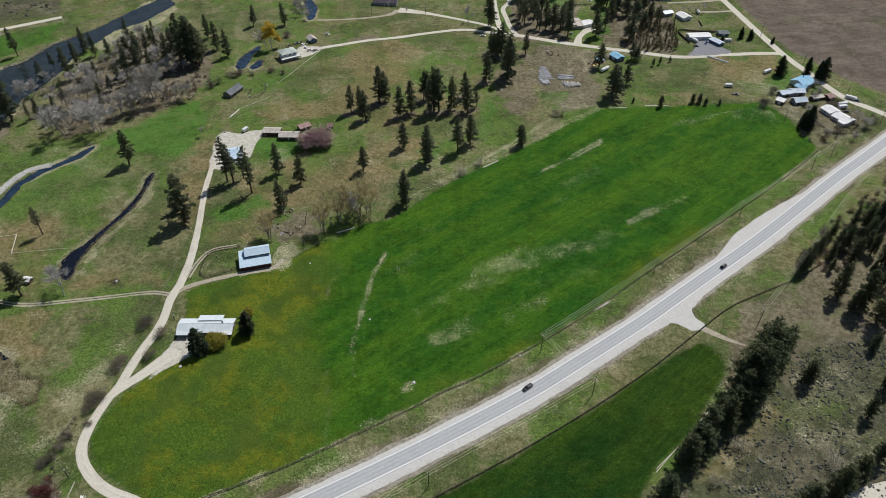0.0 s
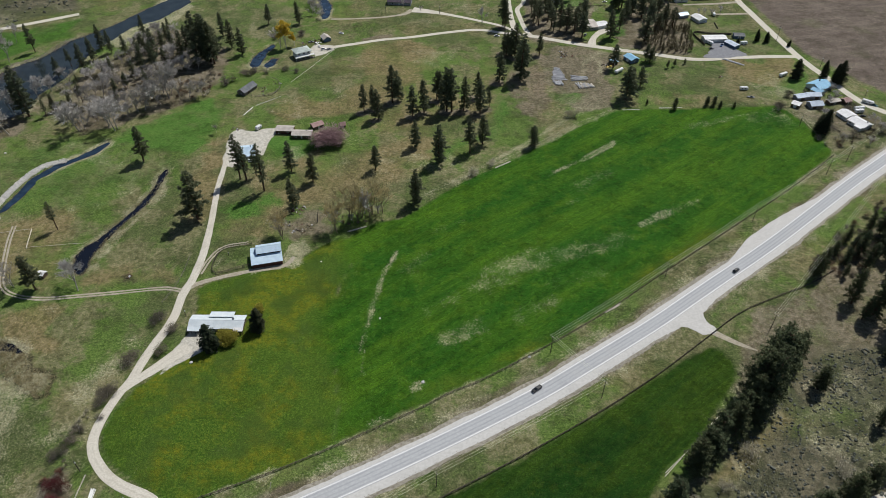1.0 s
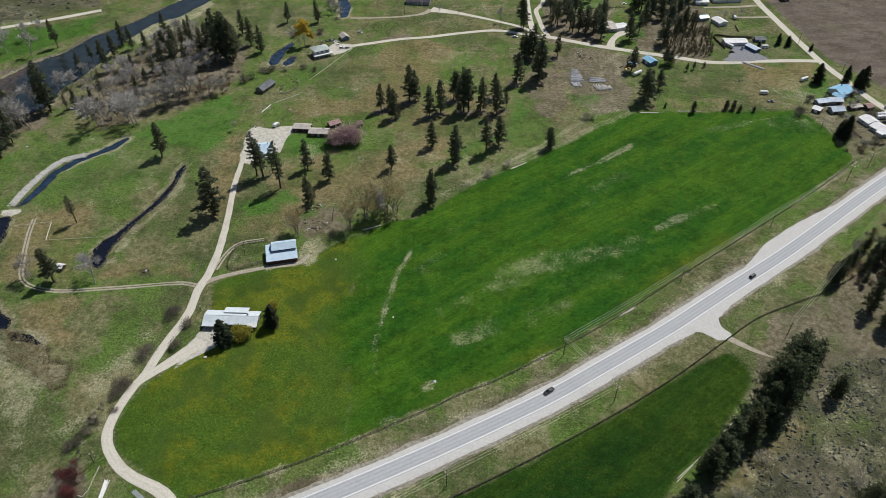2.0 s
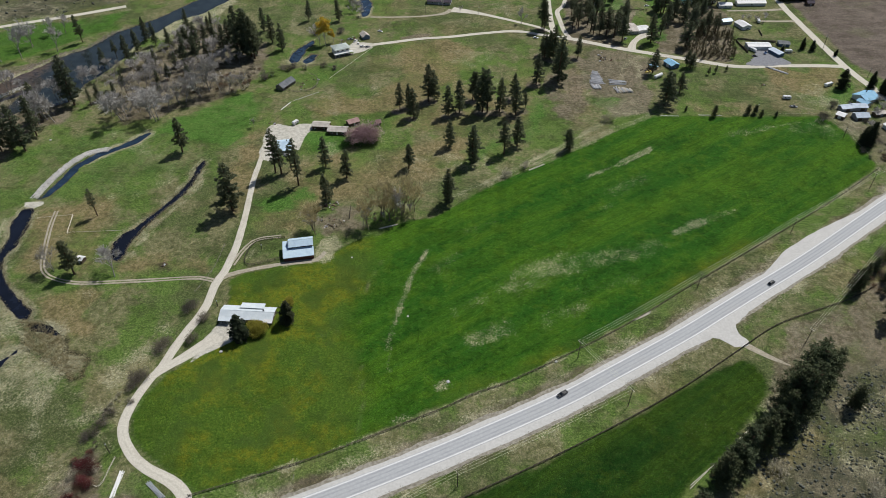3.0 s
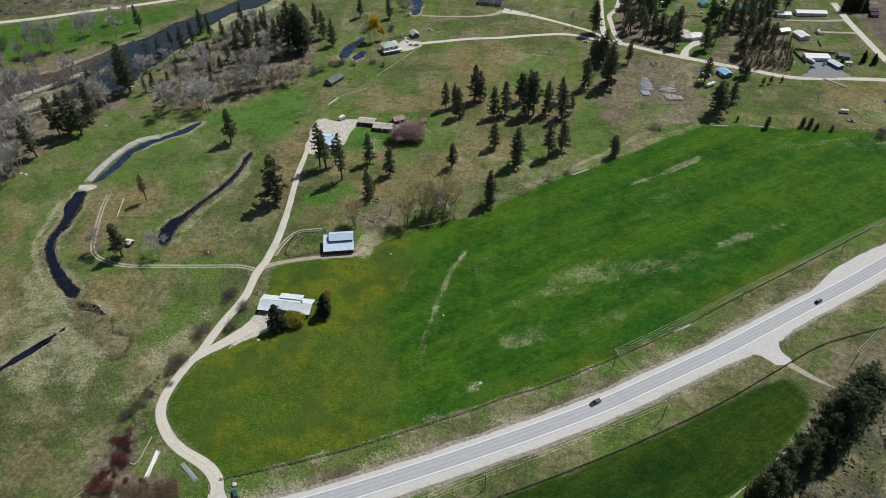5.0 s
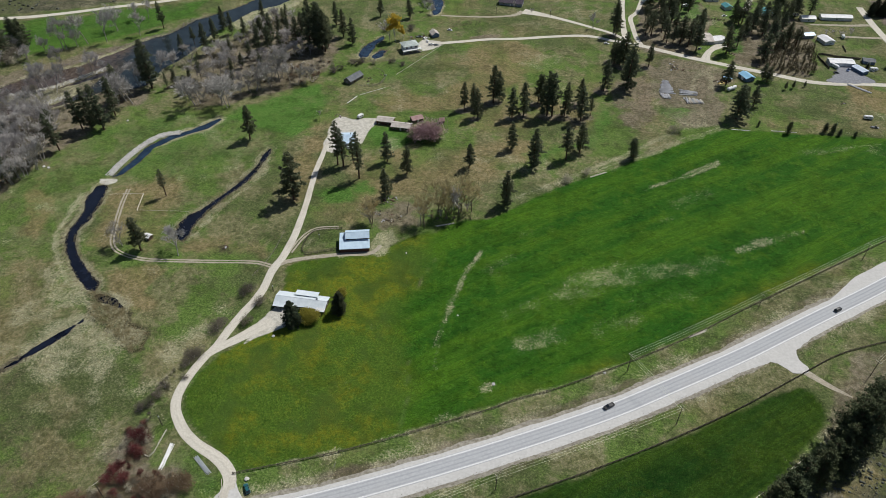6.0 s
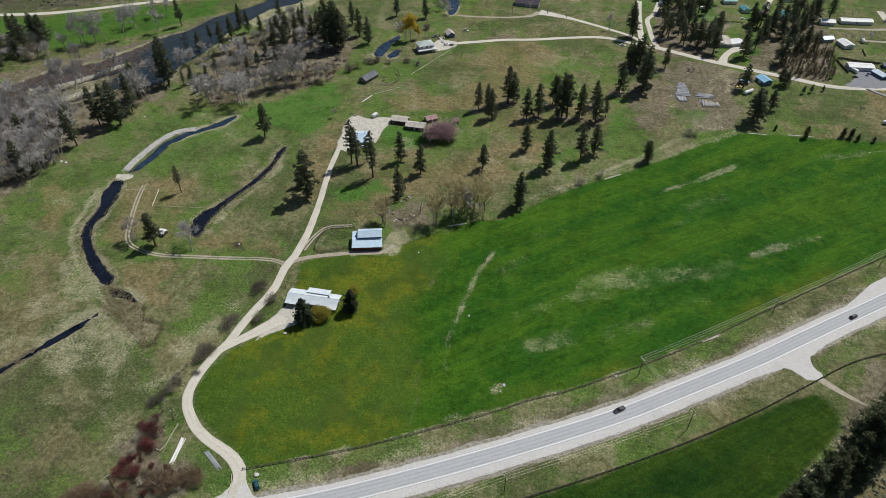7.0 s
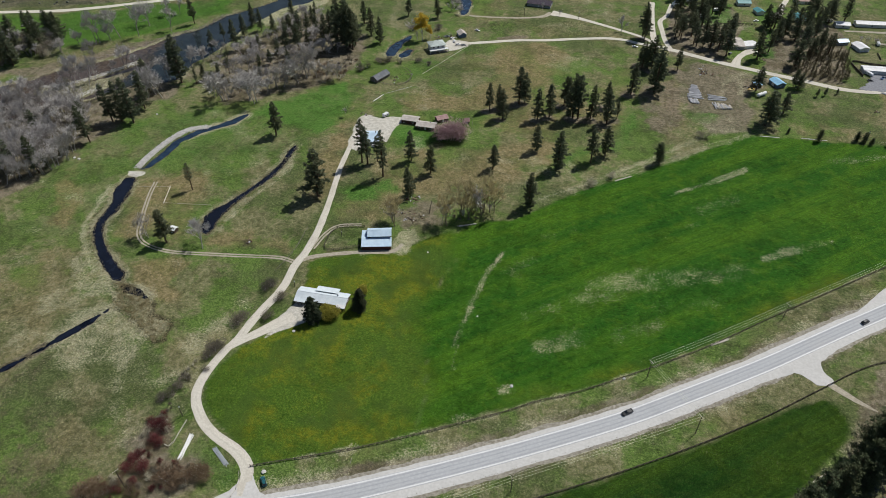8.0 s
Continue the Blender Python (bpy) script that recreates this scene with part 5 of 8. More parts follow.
# ---- roads ----
def ribbon(name, pts, widths, z, mat, label, category="road", ragged=0.0, gap=4.0, shift=0.0, depth=0.12):
    """A strip along a curve with a rounded, sunken edge. widths: one, or several along the way."""
    line = smooth_line(pts, gap)
    n = len(line)
    ws = np.interp(np.linspace(0, 1, n), np.linspace(0, 1, len(widths)), widths) if isinstance(widths, (tuple, list)) else np.full(n, widths)
    rnd = random.Random(len(pts) * 31 + n)
    verts, faces, uv = [], [], []
    for k, p in enumerate(line):
        d = (line[min(k + 1, n - 1)] - line[max(k - 1, 0)]).normalized()
        s = Vector((-d.y, d.x, 0))
        wl, wr = (ws[k] / 2 + ragged * (3.0 * float(value_noise(np.array(p.x + e), np.array(p.y), 9, 4)) + rnd.uniform(-0.3, 0.3)) for e in (0, 500))
        for o, dz in ((wl + 0.25, -depth), (wl, 0), (0, 0.03), (-wr, 0), (-wr - 0.25, -depth)):
            q = p + s * (o + shift)
            verts.append((q.x, q.y, gz(q.x, q.y) + z + dz))
            uv.append((0.5 + o / max(ws[k], 0.1), k * gap))
    for k in range(n - 1):
        for j in range(4):
            a = k * 5 + j
            faces.append((a, a + 5, a + 6, a + 1))
    me = mesh_of(name, verts, faces, mat)
    lay = me.uv_layers.new(name="UVMap")
    for lp in me.loops:
        lay.data[lp.index].uv = uv[lp.vertex_index]
    return tagged(new(name, me), label, category, kind="structure")


ROAD_W = 6.8
HIGHWAY_LONG = HIGHWAY_WEST + HIGHWAY + [(HIGHWAY[-1][0] + 260, HIGHWAY[-1][1] + 215)]
ribbon("road_shoulder", HIGHWAY_LONG, 13.6, 0.06, M_SHOULDER, "pale gravel shoulders along the two-lane highway", "road shoulder", 0.32, 1.3, -0.9)
ribbon("road_verge", HIGHWAY_LONG, 17.0, 0.035, M_VERGE, "dusty verge of scattered gravel and dirt beside the shoulders", "road verge", 0.9, 1.5, -0.7)
ribbon("road", HIGHWAY_LONG, ROAD_W + 0.9, 0.14, M_ASPHALT, "worn grey asphalt of a two-lane highway", "highway", 0.05, 4.0)
ribbon("road_edge_line", HIGHWAY_LONG, 0.13, 0.165, M_LINE, "white edge line painted on the asphalt", "road marking", 0, 4.0, ROAD_W / 2, 0.02)
ribbon("road_edge_line", HIGHWAY_LONG, 0.13, 0.165, M_LINE, "white edge line painted on the asphalt", "road marking", 0, 4.0, -ROAD_W / 2, 0.02)
ribbon("pavement_turnout", PULLOUT, (1.0, 4.5, 7.5, 8.0, 6.5, 3.5, 1.0), 0.055, M_SHOULDER, "bare gravel pull-out beside the highway", "pull-out", 0.6, 4.0)
ribbon("pavement_lane_mouth", LANE_MOUTH, (5.0, 7.0, 12.0, 26.0), 0.062, M_SHOULDER, "flared gravel mouth of the lane at the highway", "gravel apron", 0.3, 1.5)
ribbon("gravel_lane", MAIN_LANE, (5.5, 4.4, 4.2, 4.4, 4.2, 3.6, 3.1, 2.9), 0.07, M_LANE, "pale gravel lane curving past the field", "gravel lane", 0.22, 3.0)
ribbon("gravel_lane", HOUSE_DRIVE, (3.4, 4.5, 6.0, 7.0), 0.065, M_LANE, "pale gravel driveway to the metal-roofed house", "driveway", 0.25, 3.0)
for s in (-0.85, 0.85):
    ribbon("dirt_track", POND_TRACK, 0.85, 0.055, M_DIRT, "wheel rut of a dirt track round the pond", "dirt track", 0.15, 3.0, s)
    ribbon("dirt_track", CORRAL_TRACK, 0.8, 0.05, M_DIRT, "wheel rut of a dirt track beside the corral", "dirt track", 0.15, 3.0, s)
ribbon("dirt_track", BARN_TRACK, (3.0, 2.6, 2.4, 3.4, 2.0), 0.05, M_DIRT, "dirt track in front of the barn", "dirt track", 0.3, 3.0)
ribbon("dirt_track", GATE_TRACK, (3.5, 3.0, 2.5, 1.0), 0.05, M_DIRT, "dirt track beyond the field gate", "dirt track", 0.3, 3.0)
ribbon("gravel_lane", NORTH_LANE, 4.2, 0.06, M_LANE, "gravel lane across the far meadow", "gravel lane", 0.25, 4.0)
ribbon("gravel_lane", FAR_DRIVE, (2.4, 2.4, 3.0, 6.0), 0.05, M_DIRT, "narrow track in the far meadow", "dirt track", 0.25, 4.0)
ribbon("gravel_lane", FAR_DRIVE_EAST, (12.0, 4.2, 3.6, 3.6), 0.055, M_LANE, "gravel driveway to the far dark-roofed house", "driveway", 0.25, 4.0)
ribbon("gravel_road", NORTH_ROAD, 5.0, 0.064, M_LANE, "pale gravel road running north", "gravel road", 0.2, 4.0)
ribbon("gravel_road", NORTH_SPUR, 4.0, 0.052, M_LANE, "gravel spur among the pines", "gravel road", 0.2, 4.0)
ribbon("gravel_road", VILLAGE_ROAD, 5.4, 0.07, M_LANE, "pale gravel road through the hamlet", "gravel road", 0.2, 4.0)
ribbon("gravel_road", SCHOOL_ROAD, 6.0, 0.075, M_LANE, "straight pale road beside the ploughed field", "gravel road", 0.2, 4.0)
ribbon("gravel_lane", LOOP_DRIVE, (7.0, 4.5, 5.0, 9.0), 0.062, M_LANE, "curved gravel driveway among pines", "driveway", 0.2, 3.0)
ribbon("gravel_lane", FARM_DRIVE, 3.5, 0.05, M_DIRT, "dusty driveway to a white building", "driveway", 0.3, 3.0)
ribbon("gravel_road", FAR_BANK_ROAD, 6.0, 0.06, M_LANE, "gravel road along the far bank of the river", "gravel road", 0.2, 5.0)
ribbon("gravel_road", HILL_ROAD, 7.0, 0.10, M_LANE, "pale dirt road on the hillside", "dirt road", 0.2, 3.0)

ribbon("gravel_lane", HOME_DRIVE, (3.0, 3.5, 4.0, 4.0), 0.052, M_DIRT, "wide pale driveway beside the mobile homes", "driveway", 0.4, 3.0)


def pad(name, poly, z, mat, label):
    """A level patch of crushed stone with an uneven edge."""
    rnd = random.Random(3)
    bm = bmesh.new()
    ring = [(p.x + rnd.gauss(0, 0.35), p.y + rnd.gauss(0, 0.35)) for p in smooth_line([*poly, poly[0]], 2.0)[:-1]]
    top = [bm.verts.new((x, y, gz(x, y) + z)) for x, y in ring]
    low = [bm.verts.new((x, y, gz(x, y) - 0.3)) for x, y in ring]
    bm.faces.new(top)
    for k in range(len(ring)):
        j = (k + 1) % len(ring)
        bm.faces.new((top[k], low[k], low[j], top[j]))
    bmesh.ops.recalc_face_normals(bm, faces=bm.faces)
    me = bpy.data.meshes.new(name)
    bm.to_mesh(me)
    bm.free()
    me.materials.append(mat)
    tagged(new(name, me), label, "gravel pad", kind="structure")


ribbon("gravel_road", [(186.0, 745.0), (175.1, 712.0), (168.5, 693.2), (164.2, 675.6), (156.5, 664.5)], (4.0, 4.0, 4.5, 7.0), 0.06, M_LANE, "gravel lane ending in a turning place in the hamlet", "gravel lane", 0.3, 3.0)
pad("pavement_gate_apron", GATE_APRON, 0.10, M_SHOULDER, "flared gravel apron at a field gate")
pad("pavement_shop_yard", SHOP_YARD, 0.16, M_PAD, "dark grey crushed-stone yard in front of the workshop")


# ---- trees ----
def sprays_of(name, centres, sizes, mat, rnd, flat=0.0, slim=0.55):
    """Many small needle or leaf sprays, each a triangle turned at random, in one mesh."""
    n = len(centres)
    c = np.asarray(centres, float)
    rs = np.random.RandomState(rnd)
    a, b = rs.normal(size=(n, 3)), rs.normal(size=(n, 3))
    a[:, 2] *= 1 - flat
    a /= np.linalg.norm(a, axis=1, keepdims=True)
    b -= (a * b).sum(1, keepdims=True) * a
    b /= np.linalg.norm(b, axis=1, keepdims=True)
    s = np.asarray(sizes, float)[:, None]
    w = s * rs.uniform(0.75, 1.25, (n, 1)) * slim
    v = np.stack([c - a * s * 0.8 + b * w, c - a * s * 0.6 - b * w, c + a * s], 1).reshape(-1, 3)
    me = bpy.data.meshes.new(name)
    f = np.arange(n * 3, dtype=np.int32)
    me.vertices.add(len(v))
    me.vertices.foreach_set("co", v.ravel())
    me.loops.add(f.size)
    me.loops.foreach_set("vertex_index", f)
    me.polygons.add(n)
    me.polygons.foreach_set("loop_start", np.arange(0, f.size, 3, dtype=np.int32))
    me.update(calc_edges=True)
    me.materials.append(mat)
    return me


def pine_meshes(seed, shape):
    """Trunk and crown of a pine 20 m tall: whorled limbs that carry rounded clumps of needles.
    shape: foot of the crown, half width, limbs, fullness of the top, sprays in a clump, their size."""
    low, wide, count, blunt, per, big = shape
    rnd = random.Random(seed)
    verts, faces, tufts, sizes = [], [], [], []
    bend = Vector((rnd.uniform(-0.5, 0.5), rnd.uniform(-0.5, 0.5), 0))
    spine = [Vector((0, 0, 0)), Vector((0, 0, 7)) + bend * 0.4, Vector((0, 0, 14)) + bend * 0.9, Vector((0, 0, 19.4)) + bend * 1.1]
    radii = [0.40, 0.31, 0.17, 0.03]
    for a, b, ra, rb in zip(spine, spine[1:], radii, radii[1:]):
        tube(verts, faces, a, b, ra, rb, 6)
    tube(verts, faces, (0, 0, -0.5), (0, 0, 0.02), 0.55, 0.40, 6)
    crown = 20 * (1 - low)
    lop = rnd.uniform(0, 6.3)
    whorl = [rnd.uniform(0.55, 1.12) for _ in range(12)]
    for k in range(count):
        u = ((k + rnd.random()) / count) ** 0.95
        z = 20 * low + u * crown
        az = k * 2.399 + rnd.uniform(-0.5, 0.5)
        taper = min(1.0, 0.50 + u / 0.30) * (1 - u) ** blunt
        reach = wide * (taper + 0.06) * (0.45 * whorl[int(u * 11.9)] + 0.55) * rnd.choice((0.55, 0.8, 0.92, 1.0, 1.08)) * (1 + 0.16 * math.cos(az - lop))
        out = Vector((math.cos(az), math.sin(az), 0))
        root = Vector((bend.x * z / 18, bend.y * z / 18, z))
        tip = root + out * reach + Vector((0, 0, reach * (0.42 * u - 0.16 + rnd.uniform(-0.12, 0.12))))
        if reach > 1.1:
            tube(verts, faces, root, root.lerp(tip, 0.8), 0.06 + 0.018 * reach, 0.02, 3)
        n = max(1, int(round(reach * 1.25)))
        for j in range(n):
            f = 0.30 + 0.72 * (j + 0.7 * rnd.random()) / n if n > 1 else 0.75
            mid = root.lerp(tip, f) + Vector((rnd.gauss(0, 0.18), rnd.gauss(0, 0.18), 0.05)) * (0.5 + 0.25 * reach)
            r = (0.34 + 0.10 * reach) * rnd.uniform(0.75, 1.2)
            for _ in range(max(4, int(per * (r / 0.55)))):
                d = Vector((rnd.gauss(0, 1), rnd.gauss(0, 1), rnd.gauss(0, 1))).normalized() * r * rnd.uniform(0.35, 1.08)
                tufts.append((mid.x + d.x, mid.y + d.y, mid.z + d.z * 0.62))
                sizes.append(rnd.uniform(0.20, 0.36) * big)
    for j in range(int(per * 1.5)):
        tufts.append((bend.x * 1.1 + rnd.gauss(0, 0.16), bend.y * 1.1 + rnd.gauss(0, 0.16), 18.9 + 1.2 * rnd.random()))
        sizes.append(0.22 * big)
    return verts, faces, tufts, sizes


def conifer(seed, shape, needles, name="pine_tree"):
    verts, faces, tufts, sizes = pine_meshes(seed, shape)
    return name, (("trunk", mesh_of("trunk", verts, faces, M_BARK, True)), ("crown", sprays_of("crown", tufts, sizes, needles, seed)))


def bare_tree(seed, twig, bark, spread_out=1.0, limbs=4, name="bare_tree", leaf=0, leaf_size=0.3, stout=1.0, twigs=10):
    """A leafless tree 15 m tall: forked limbs and a haze of fine twigs."""
    rnd = random.Random(seed)
    verts, faces, tv, tf, tips = [], [], [], [], []

    def grow(p, d, length, r, depth):
        q = p + d * length
        tube(verts, faces, p, q, r, r * 0.6, 5 if depth < 2 else 3)
        if depth >= 4:
            tips.append((q, d))
            for _ in range(twigs):
                e = (d * 0.7 + Vector((rnd.gauss(0, 0.6), rnd.gauss(0, 0.6), rnd.gauss(0.12, 0.4)))).normalized()
                s = p.lerp(q, rnd.uniform(0.0, 1))
                blade(tv, tf, s, s + e * rnd.uniform(0.6, 1.7), rnd.uniform(0.035, 0.07))
            return
        for _ in range(limbs if depth == 0 else rnd.choice((2, 2, 3))):
            e = d * rnd.uniform(0.6, 1.0) + Vector((rnd.gauss(0, 0.55), rnd.gauss(0, 0.55), rnd.uniform(0.0, 0.4))) * spread_out
            grow(p.lerp(q, rnd.uniform(0.35, 1.0)), e.normalized(), length * rnd.uniform(0.62, 0.9), r * 0.58, depth + 1)

    for _ in range(rnd.choice((1, 2, 2))):
        x0, y0 = rnd.gauss(0, 0.5), rnd.gauss(0, 0.5)
        tube(verts, faces, (x0, y0, -0.4), (x0, y0, 0.02), 0.28 * stout, 0.2 * stout, 6)
        grow(Vector((x0, y0, 0)), Vector((rnd.gauss(0, 0.12), rnd.gauss(0, 0.12), 1)).normalized(), 3.6, 0.15 * stout, 0)
    top = max(v.z for v in verts)
    k = 15.0 / top
    for lst in (verts, tv):
        for v in lst:
            v *= k
    parts = [("trunk", mesh_of("trunk", verts, faces, bark, True))]
    if leaf:
        pts = [p * k + Vector((rnd.gauss(0, 0.6), rnd.gauss(0, 0.6), rnd.gauss(0, 0.5))) for p, _ in tips for _ in range(leaf)]
        parts.append(("crown", sprays_of("crown", pts, [rnd.uniform(0.6, 1.3) * leaf_size for _ in pts], twig, seed)))
    else:
        parts.append(("crown", mesh_of("crown", tv, tf, twig)))
    return name, tuple(parts)


def thicket(seed, mat, bark, name="shrub", twigs=620, high=1.0, leaf=0, leaf_size=0.12):
    """A rounded, uneven bush about 4 m across and 3 m high: stems that fan out into a haze of fine twigs."""
    rnd = random.Random(seed)
    verts, faces, tv, tf, pts, sizes = [], [], [], [], [], []
    lobes = [(Vector((rnd.uniform(-1.0, 1.0), rnd.uniform(-1.0, 1.0), rnd.uniform(0.8, 1.5) * high)), rnd.uniform(0.75, 1.25)) for _ in range(7)]
    for c, r in lobes:
        foot = Vector((c.x * 0.35 + rnd.gauss(0, 0.15), c.y * 0.35 + rnd.gauss(0, 0.15), -0.2))
        tube(verts, faces, foot, c + Vector((0, 0, r * 0.4)), 0.06, 0.015, 3)
        for _ in range(twigs // 7):
            d = Vector((rnd.gauss(0, 1), rnd.gauss(0, 1), rnd.gauss(0.25, 0.8))).normalized()
            a = c + d * r * rnd.uniform(0.2, 0.92)
            e = (d + Vector((rnd.gauss(0, 0.7), rnd.gauss(0, 0.7), rnd.gauss(0.2, 0.6)))).normalized()
            b = a + e * r * rnd.uniform(0.18, 0.42)
            a.z, b.z = max(a.z, 0.02), max(b.z, 0.1)
            blade(tv, tf, a, b, rnd.uniform(0.02, 0.05))
        for _ in range(leaf // 7):
            d = Vector((rnd.gauss(0, 1), rnd.gauss(0, 1), rnd.gauss(0, 0.8))).normalized() * r * rnd.uniform(0.6, 1.12)
            pts.append((c.x + d.x, c.y + d.y, max(0.08, c.z + d.z)))
            sizes.append(rnd.uniform(0.6, 1.4) * leaf_size)
    foliage = sprays_of("foliage", pts, sizes, mat, seed) if leaf else mesh_of("foliage", tv, tf, mat)
    return name, (("stem", mesh_of("stem", verts, faces, bark)), ("foliage", foliage))


KINDS = {
    "pine": [conifer(s, sh, M_NEEDLE) for s, sh in ((1, (0.12, 4.4, 78, 0.56, 12, 1.5)), (2, (0.20, 4.1, 70, 0.50, 12, 1.5)), (3, (0.09, 4.8, 80, 0.64, 12, 1.5)), (4, (0.26, 4.0, 64, 0.46, 12, 1.5)), (5, (0.15, 4.3, 74, 0.56, 12, 1.5)))],
    "tall": [conifer(s, sh, M_NEEDLE) for s, sh in ((11, (0.30, 3.2, 60, 0.42, 12, 1.3)), (12, (0.38, 3.1, 54, 0.38, 12, 1.3)), (13, (0.24, 3.4, 66, 0.46, 12, 1.3)))],
    "round": [conifer(21, (0.10, 4.6, 120, 0.36, 17, 0.95), M_NEEDLE_HILL), conifer(22, (0.07, 4.4, 125, 0.40, 17, 0.95), M_NEEDLE_HILL), conifer(23, (0.12, 4.1, 115, 0.50, 17, 0.95), M_NEEDLE_HILL)],
    "spruce": [conifer(s, sh, M_NEEDLE_DARK, "spruce_tree") for s, sh in ((31, (0.01, 5.0, 200, 0.66, 20, 1.0)), (32, (0.01, 5.4, 200, 0.58, 20, 1.0)))],
    "young": [conifer(s, sh, M_NEEDLE_YOUNG, "young_pine") for s, sh in ((41, (0.10, 4.2, 30, 0.6, 8, 2.3)), (42, (0.14, 3.8, 28, 0.55, 8, 2.3)), (43, (0.08, 4.4, 30, 0.65, 8, 2.3)))],
    "bare": [bare_tree(s, M_TWIG, M_BARE_BARK, twigs=12) for s in (51, 52, 53, 54)],
    "olive": [bare_tree(s, M_TWIG_OLIVE, M_BUD_BARK, 0.75, 4, stout=0.95, twigs=8) for s in (61, 62, 63)],
    "slim": [bare_tree(s, M_TWIG, M_BARE_BARK, 0.6, 3, twigs=10) for s in (71, 72, 73)],
    "plum": [thicket(81, M_TWIG_PLUM, M_BARE_BARK, "plum_tree", 5200, 1.1)],
    "gold": [bare_tree(91, M_GOLD, M_BIRCH, 0.6, 4, "poplar_tree", 70, 0.40, 0.8)],
    "willow": [thicket(101, M_YELLOW, M_BARE_BARK, "willow_bush", 0, 1.1, 6000, 0.11)],
    "red": [thicket(s, M_TWIG_RED, M_BARE_BARK, "red_shrub", 1100) for s in (111, 112)],
    "brown": [thicket(s, M_TWIG_BROWN, M_BARE_BARK, "brown_shrub", 1100) for s in (121, 122)],
    "dark": [thicket(s, M_TWIG_DARK, M_BARE_BARK, "shrub", 1000) for s in (131, 132)],
    "pale": [thicket(s, M_TWIG_CREAM, M_BARE_BARK, "pale_shrub", 800) for s in (141, 142)],
}
TALL = {"bare": 15.0, "olive": 15.0, "slim": 15.0, "gold": 15.0}
TALL.update({k: 2.9 for k in ("willow", "plum", "red", "brown", "dark", "pale")})
FIRST = {}
CHANCE = random.Random(5)


def plant(kind, x, y, h, label, category, group, wide=1.0):
    """Stands a tree or shrub of height h on the ground; alike ones share their meshes."""
    k = CHANCE.randrange(len(KINDS[kind]))
    name, parts = KINDS[kind][k]
    s = h / TALL.get(kind, 20.0)
    w = s * wide * CHANCE.uniform(0.9, 1.12)
    m = pose(x, y, gz(x, y) - 0.05, CHANCE.gauss(0, 1.0), CHANCE.gauss(0, 1.0), CHANCE.uniform(0, 360)) @ Matrix.Diagonal((w, w, s, 1))
    if (kind, k) in FIRST:
        src = FIRST[(kind, k)]
        ob = copy_thing(src, m @ Matrix.Diagonal((*src.scale, 1)).inverted())
    else:
        ob = new(name)
        ob.matrix_basis = m
        for pname, me in parts:
            part(pname, me, ob)
        FIRST[(kind, k)] = ob
    return tagged(ob, label, category, group)


def grove(kind, rows, label, category, group, wide=1.0, grow=1.0):
    for x, y, h in rows:
        plant(kind, x, y, h * grow, label, category, group, wide)


def scatter(kinds, poly, count, lo, hi, label, category, group, seed, apart=3.0, wide=1.0):
    rnd = random.Random(seed)
    p = np.array(poly)
    done = []
    for _ in range(count * 40):
        if len(done) >= count:
            break
        x, y = rnd.uniform(p[:, 0].min(), p[:, 0].max()), rnd.uniform(p[:, 1].min(), p[:, 1].max())
        if inside_by(poly, np.array(x), np.array(y)) > 0 and all((x - a) ** 2 + (y - b) ** 2 > apart**2 for a, b in done):
            done.append((x, y))
            plant(rnd.choice(kinds), x, y, rnd.uniform(lo, hi), label, category, group, wide)


grove("tall", PINES_CLEAR, "tall pine with a bare lower trunk in the gravel yard", "pine tree", "pasture pines", 1.0)
grove("pine", PINES_YARD, "dark green ponderosa pine standing in dry pasture", "pine tree", "pasture pines", 1.12)
grove("round", PINE_ROUND, "round-headed dark pine at the field edge", "pine tree", "pasture pines", 1.25)
grove("pine", PINES_STAND, "tall dark pine in an open stand", "pine tree", "pine stand", 1.0)
grove("pine", PINES_RIVER, "tall dark pine beside the river", "pine tree", "river pines", 0.95)
grove("pine", PINES_WOOD, "dark pine in the riverside wood", "pine tree", "wood pines", 0.95)
grove("pine", PINES_VILLAGE, "dark pine near the hamlet road", "pine tree", "hamlet conifers", 1.4)
grove("spruce", PINES_FARM, "broad dark conifer at the eastern farm", "conifer", "farm conifers", 1.35)
grove("spruce", FAR_SPRUCES, "dense dark conifer in a far windbreak", "conifer", "windbreak conifers", 1.3)
grove("round", FIELD_PINES, "small bushy pine at the field edge", "small pine", "field-edge pines", 1.5)
grove("round", PINES_HILL, "broad dark pine on the foot of the hill", "pine tree", "hill pines", 1.28)
grove("round", PINES_SLOPE, "dark pine on the stony slope", "pine tree", "slope pines", 1.1)
grove("spruce", SPRUCE, "dense dark spruce beside the metal-roofed house", "spruce", "house spruces", 1.5, 0.95)
grove("olive", BARE_GROVE, "leafless cottonwood with yellowish buds", "bare tree", "field-edge grove", 0.9)
grove("bare", BARE_BANK, "grey leafless tree at the wood's edge", "bare tree", "wood-edge trees", 1.0)
grove("bare", BARE_RIVER, "grey leafless tree on the river bank", "bare tree", "river-bank trees", 0.8)
grove("plum", PLUM, "wide purple-pink tree coming into blossom", "blossom tree", "yard trees", 1.6, 0.48)
grove("gold", GOLDEN, "golden-leaved poplar beside the pond", "poplar", "yard trees", 1.0)
grove("bare", [(-52.5, 318.5, 19.0), (-69.5, 302.5, 14.0), (-98.5, 298.5, 15.0)], "pale grey leafless tree in the field-edge grove", "bare tree", "field-edge grove", 0.8)
grove("slim", BARE_BIRCH, "tall pale leafless tree beside the poplar", "bare tree", "yard trees", 1.0)
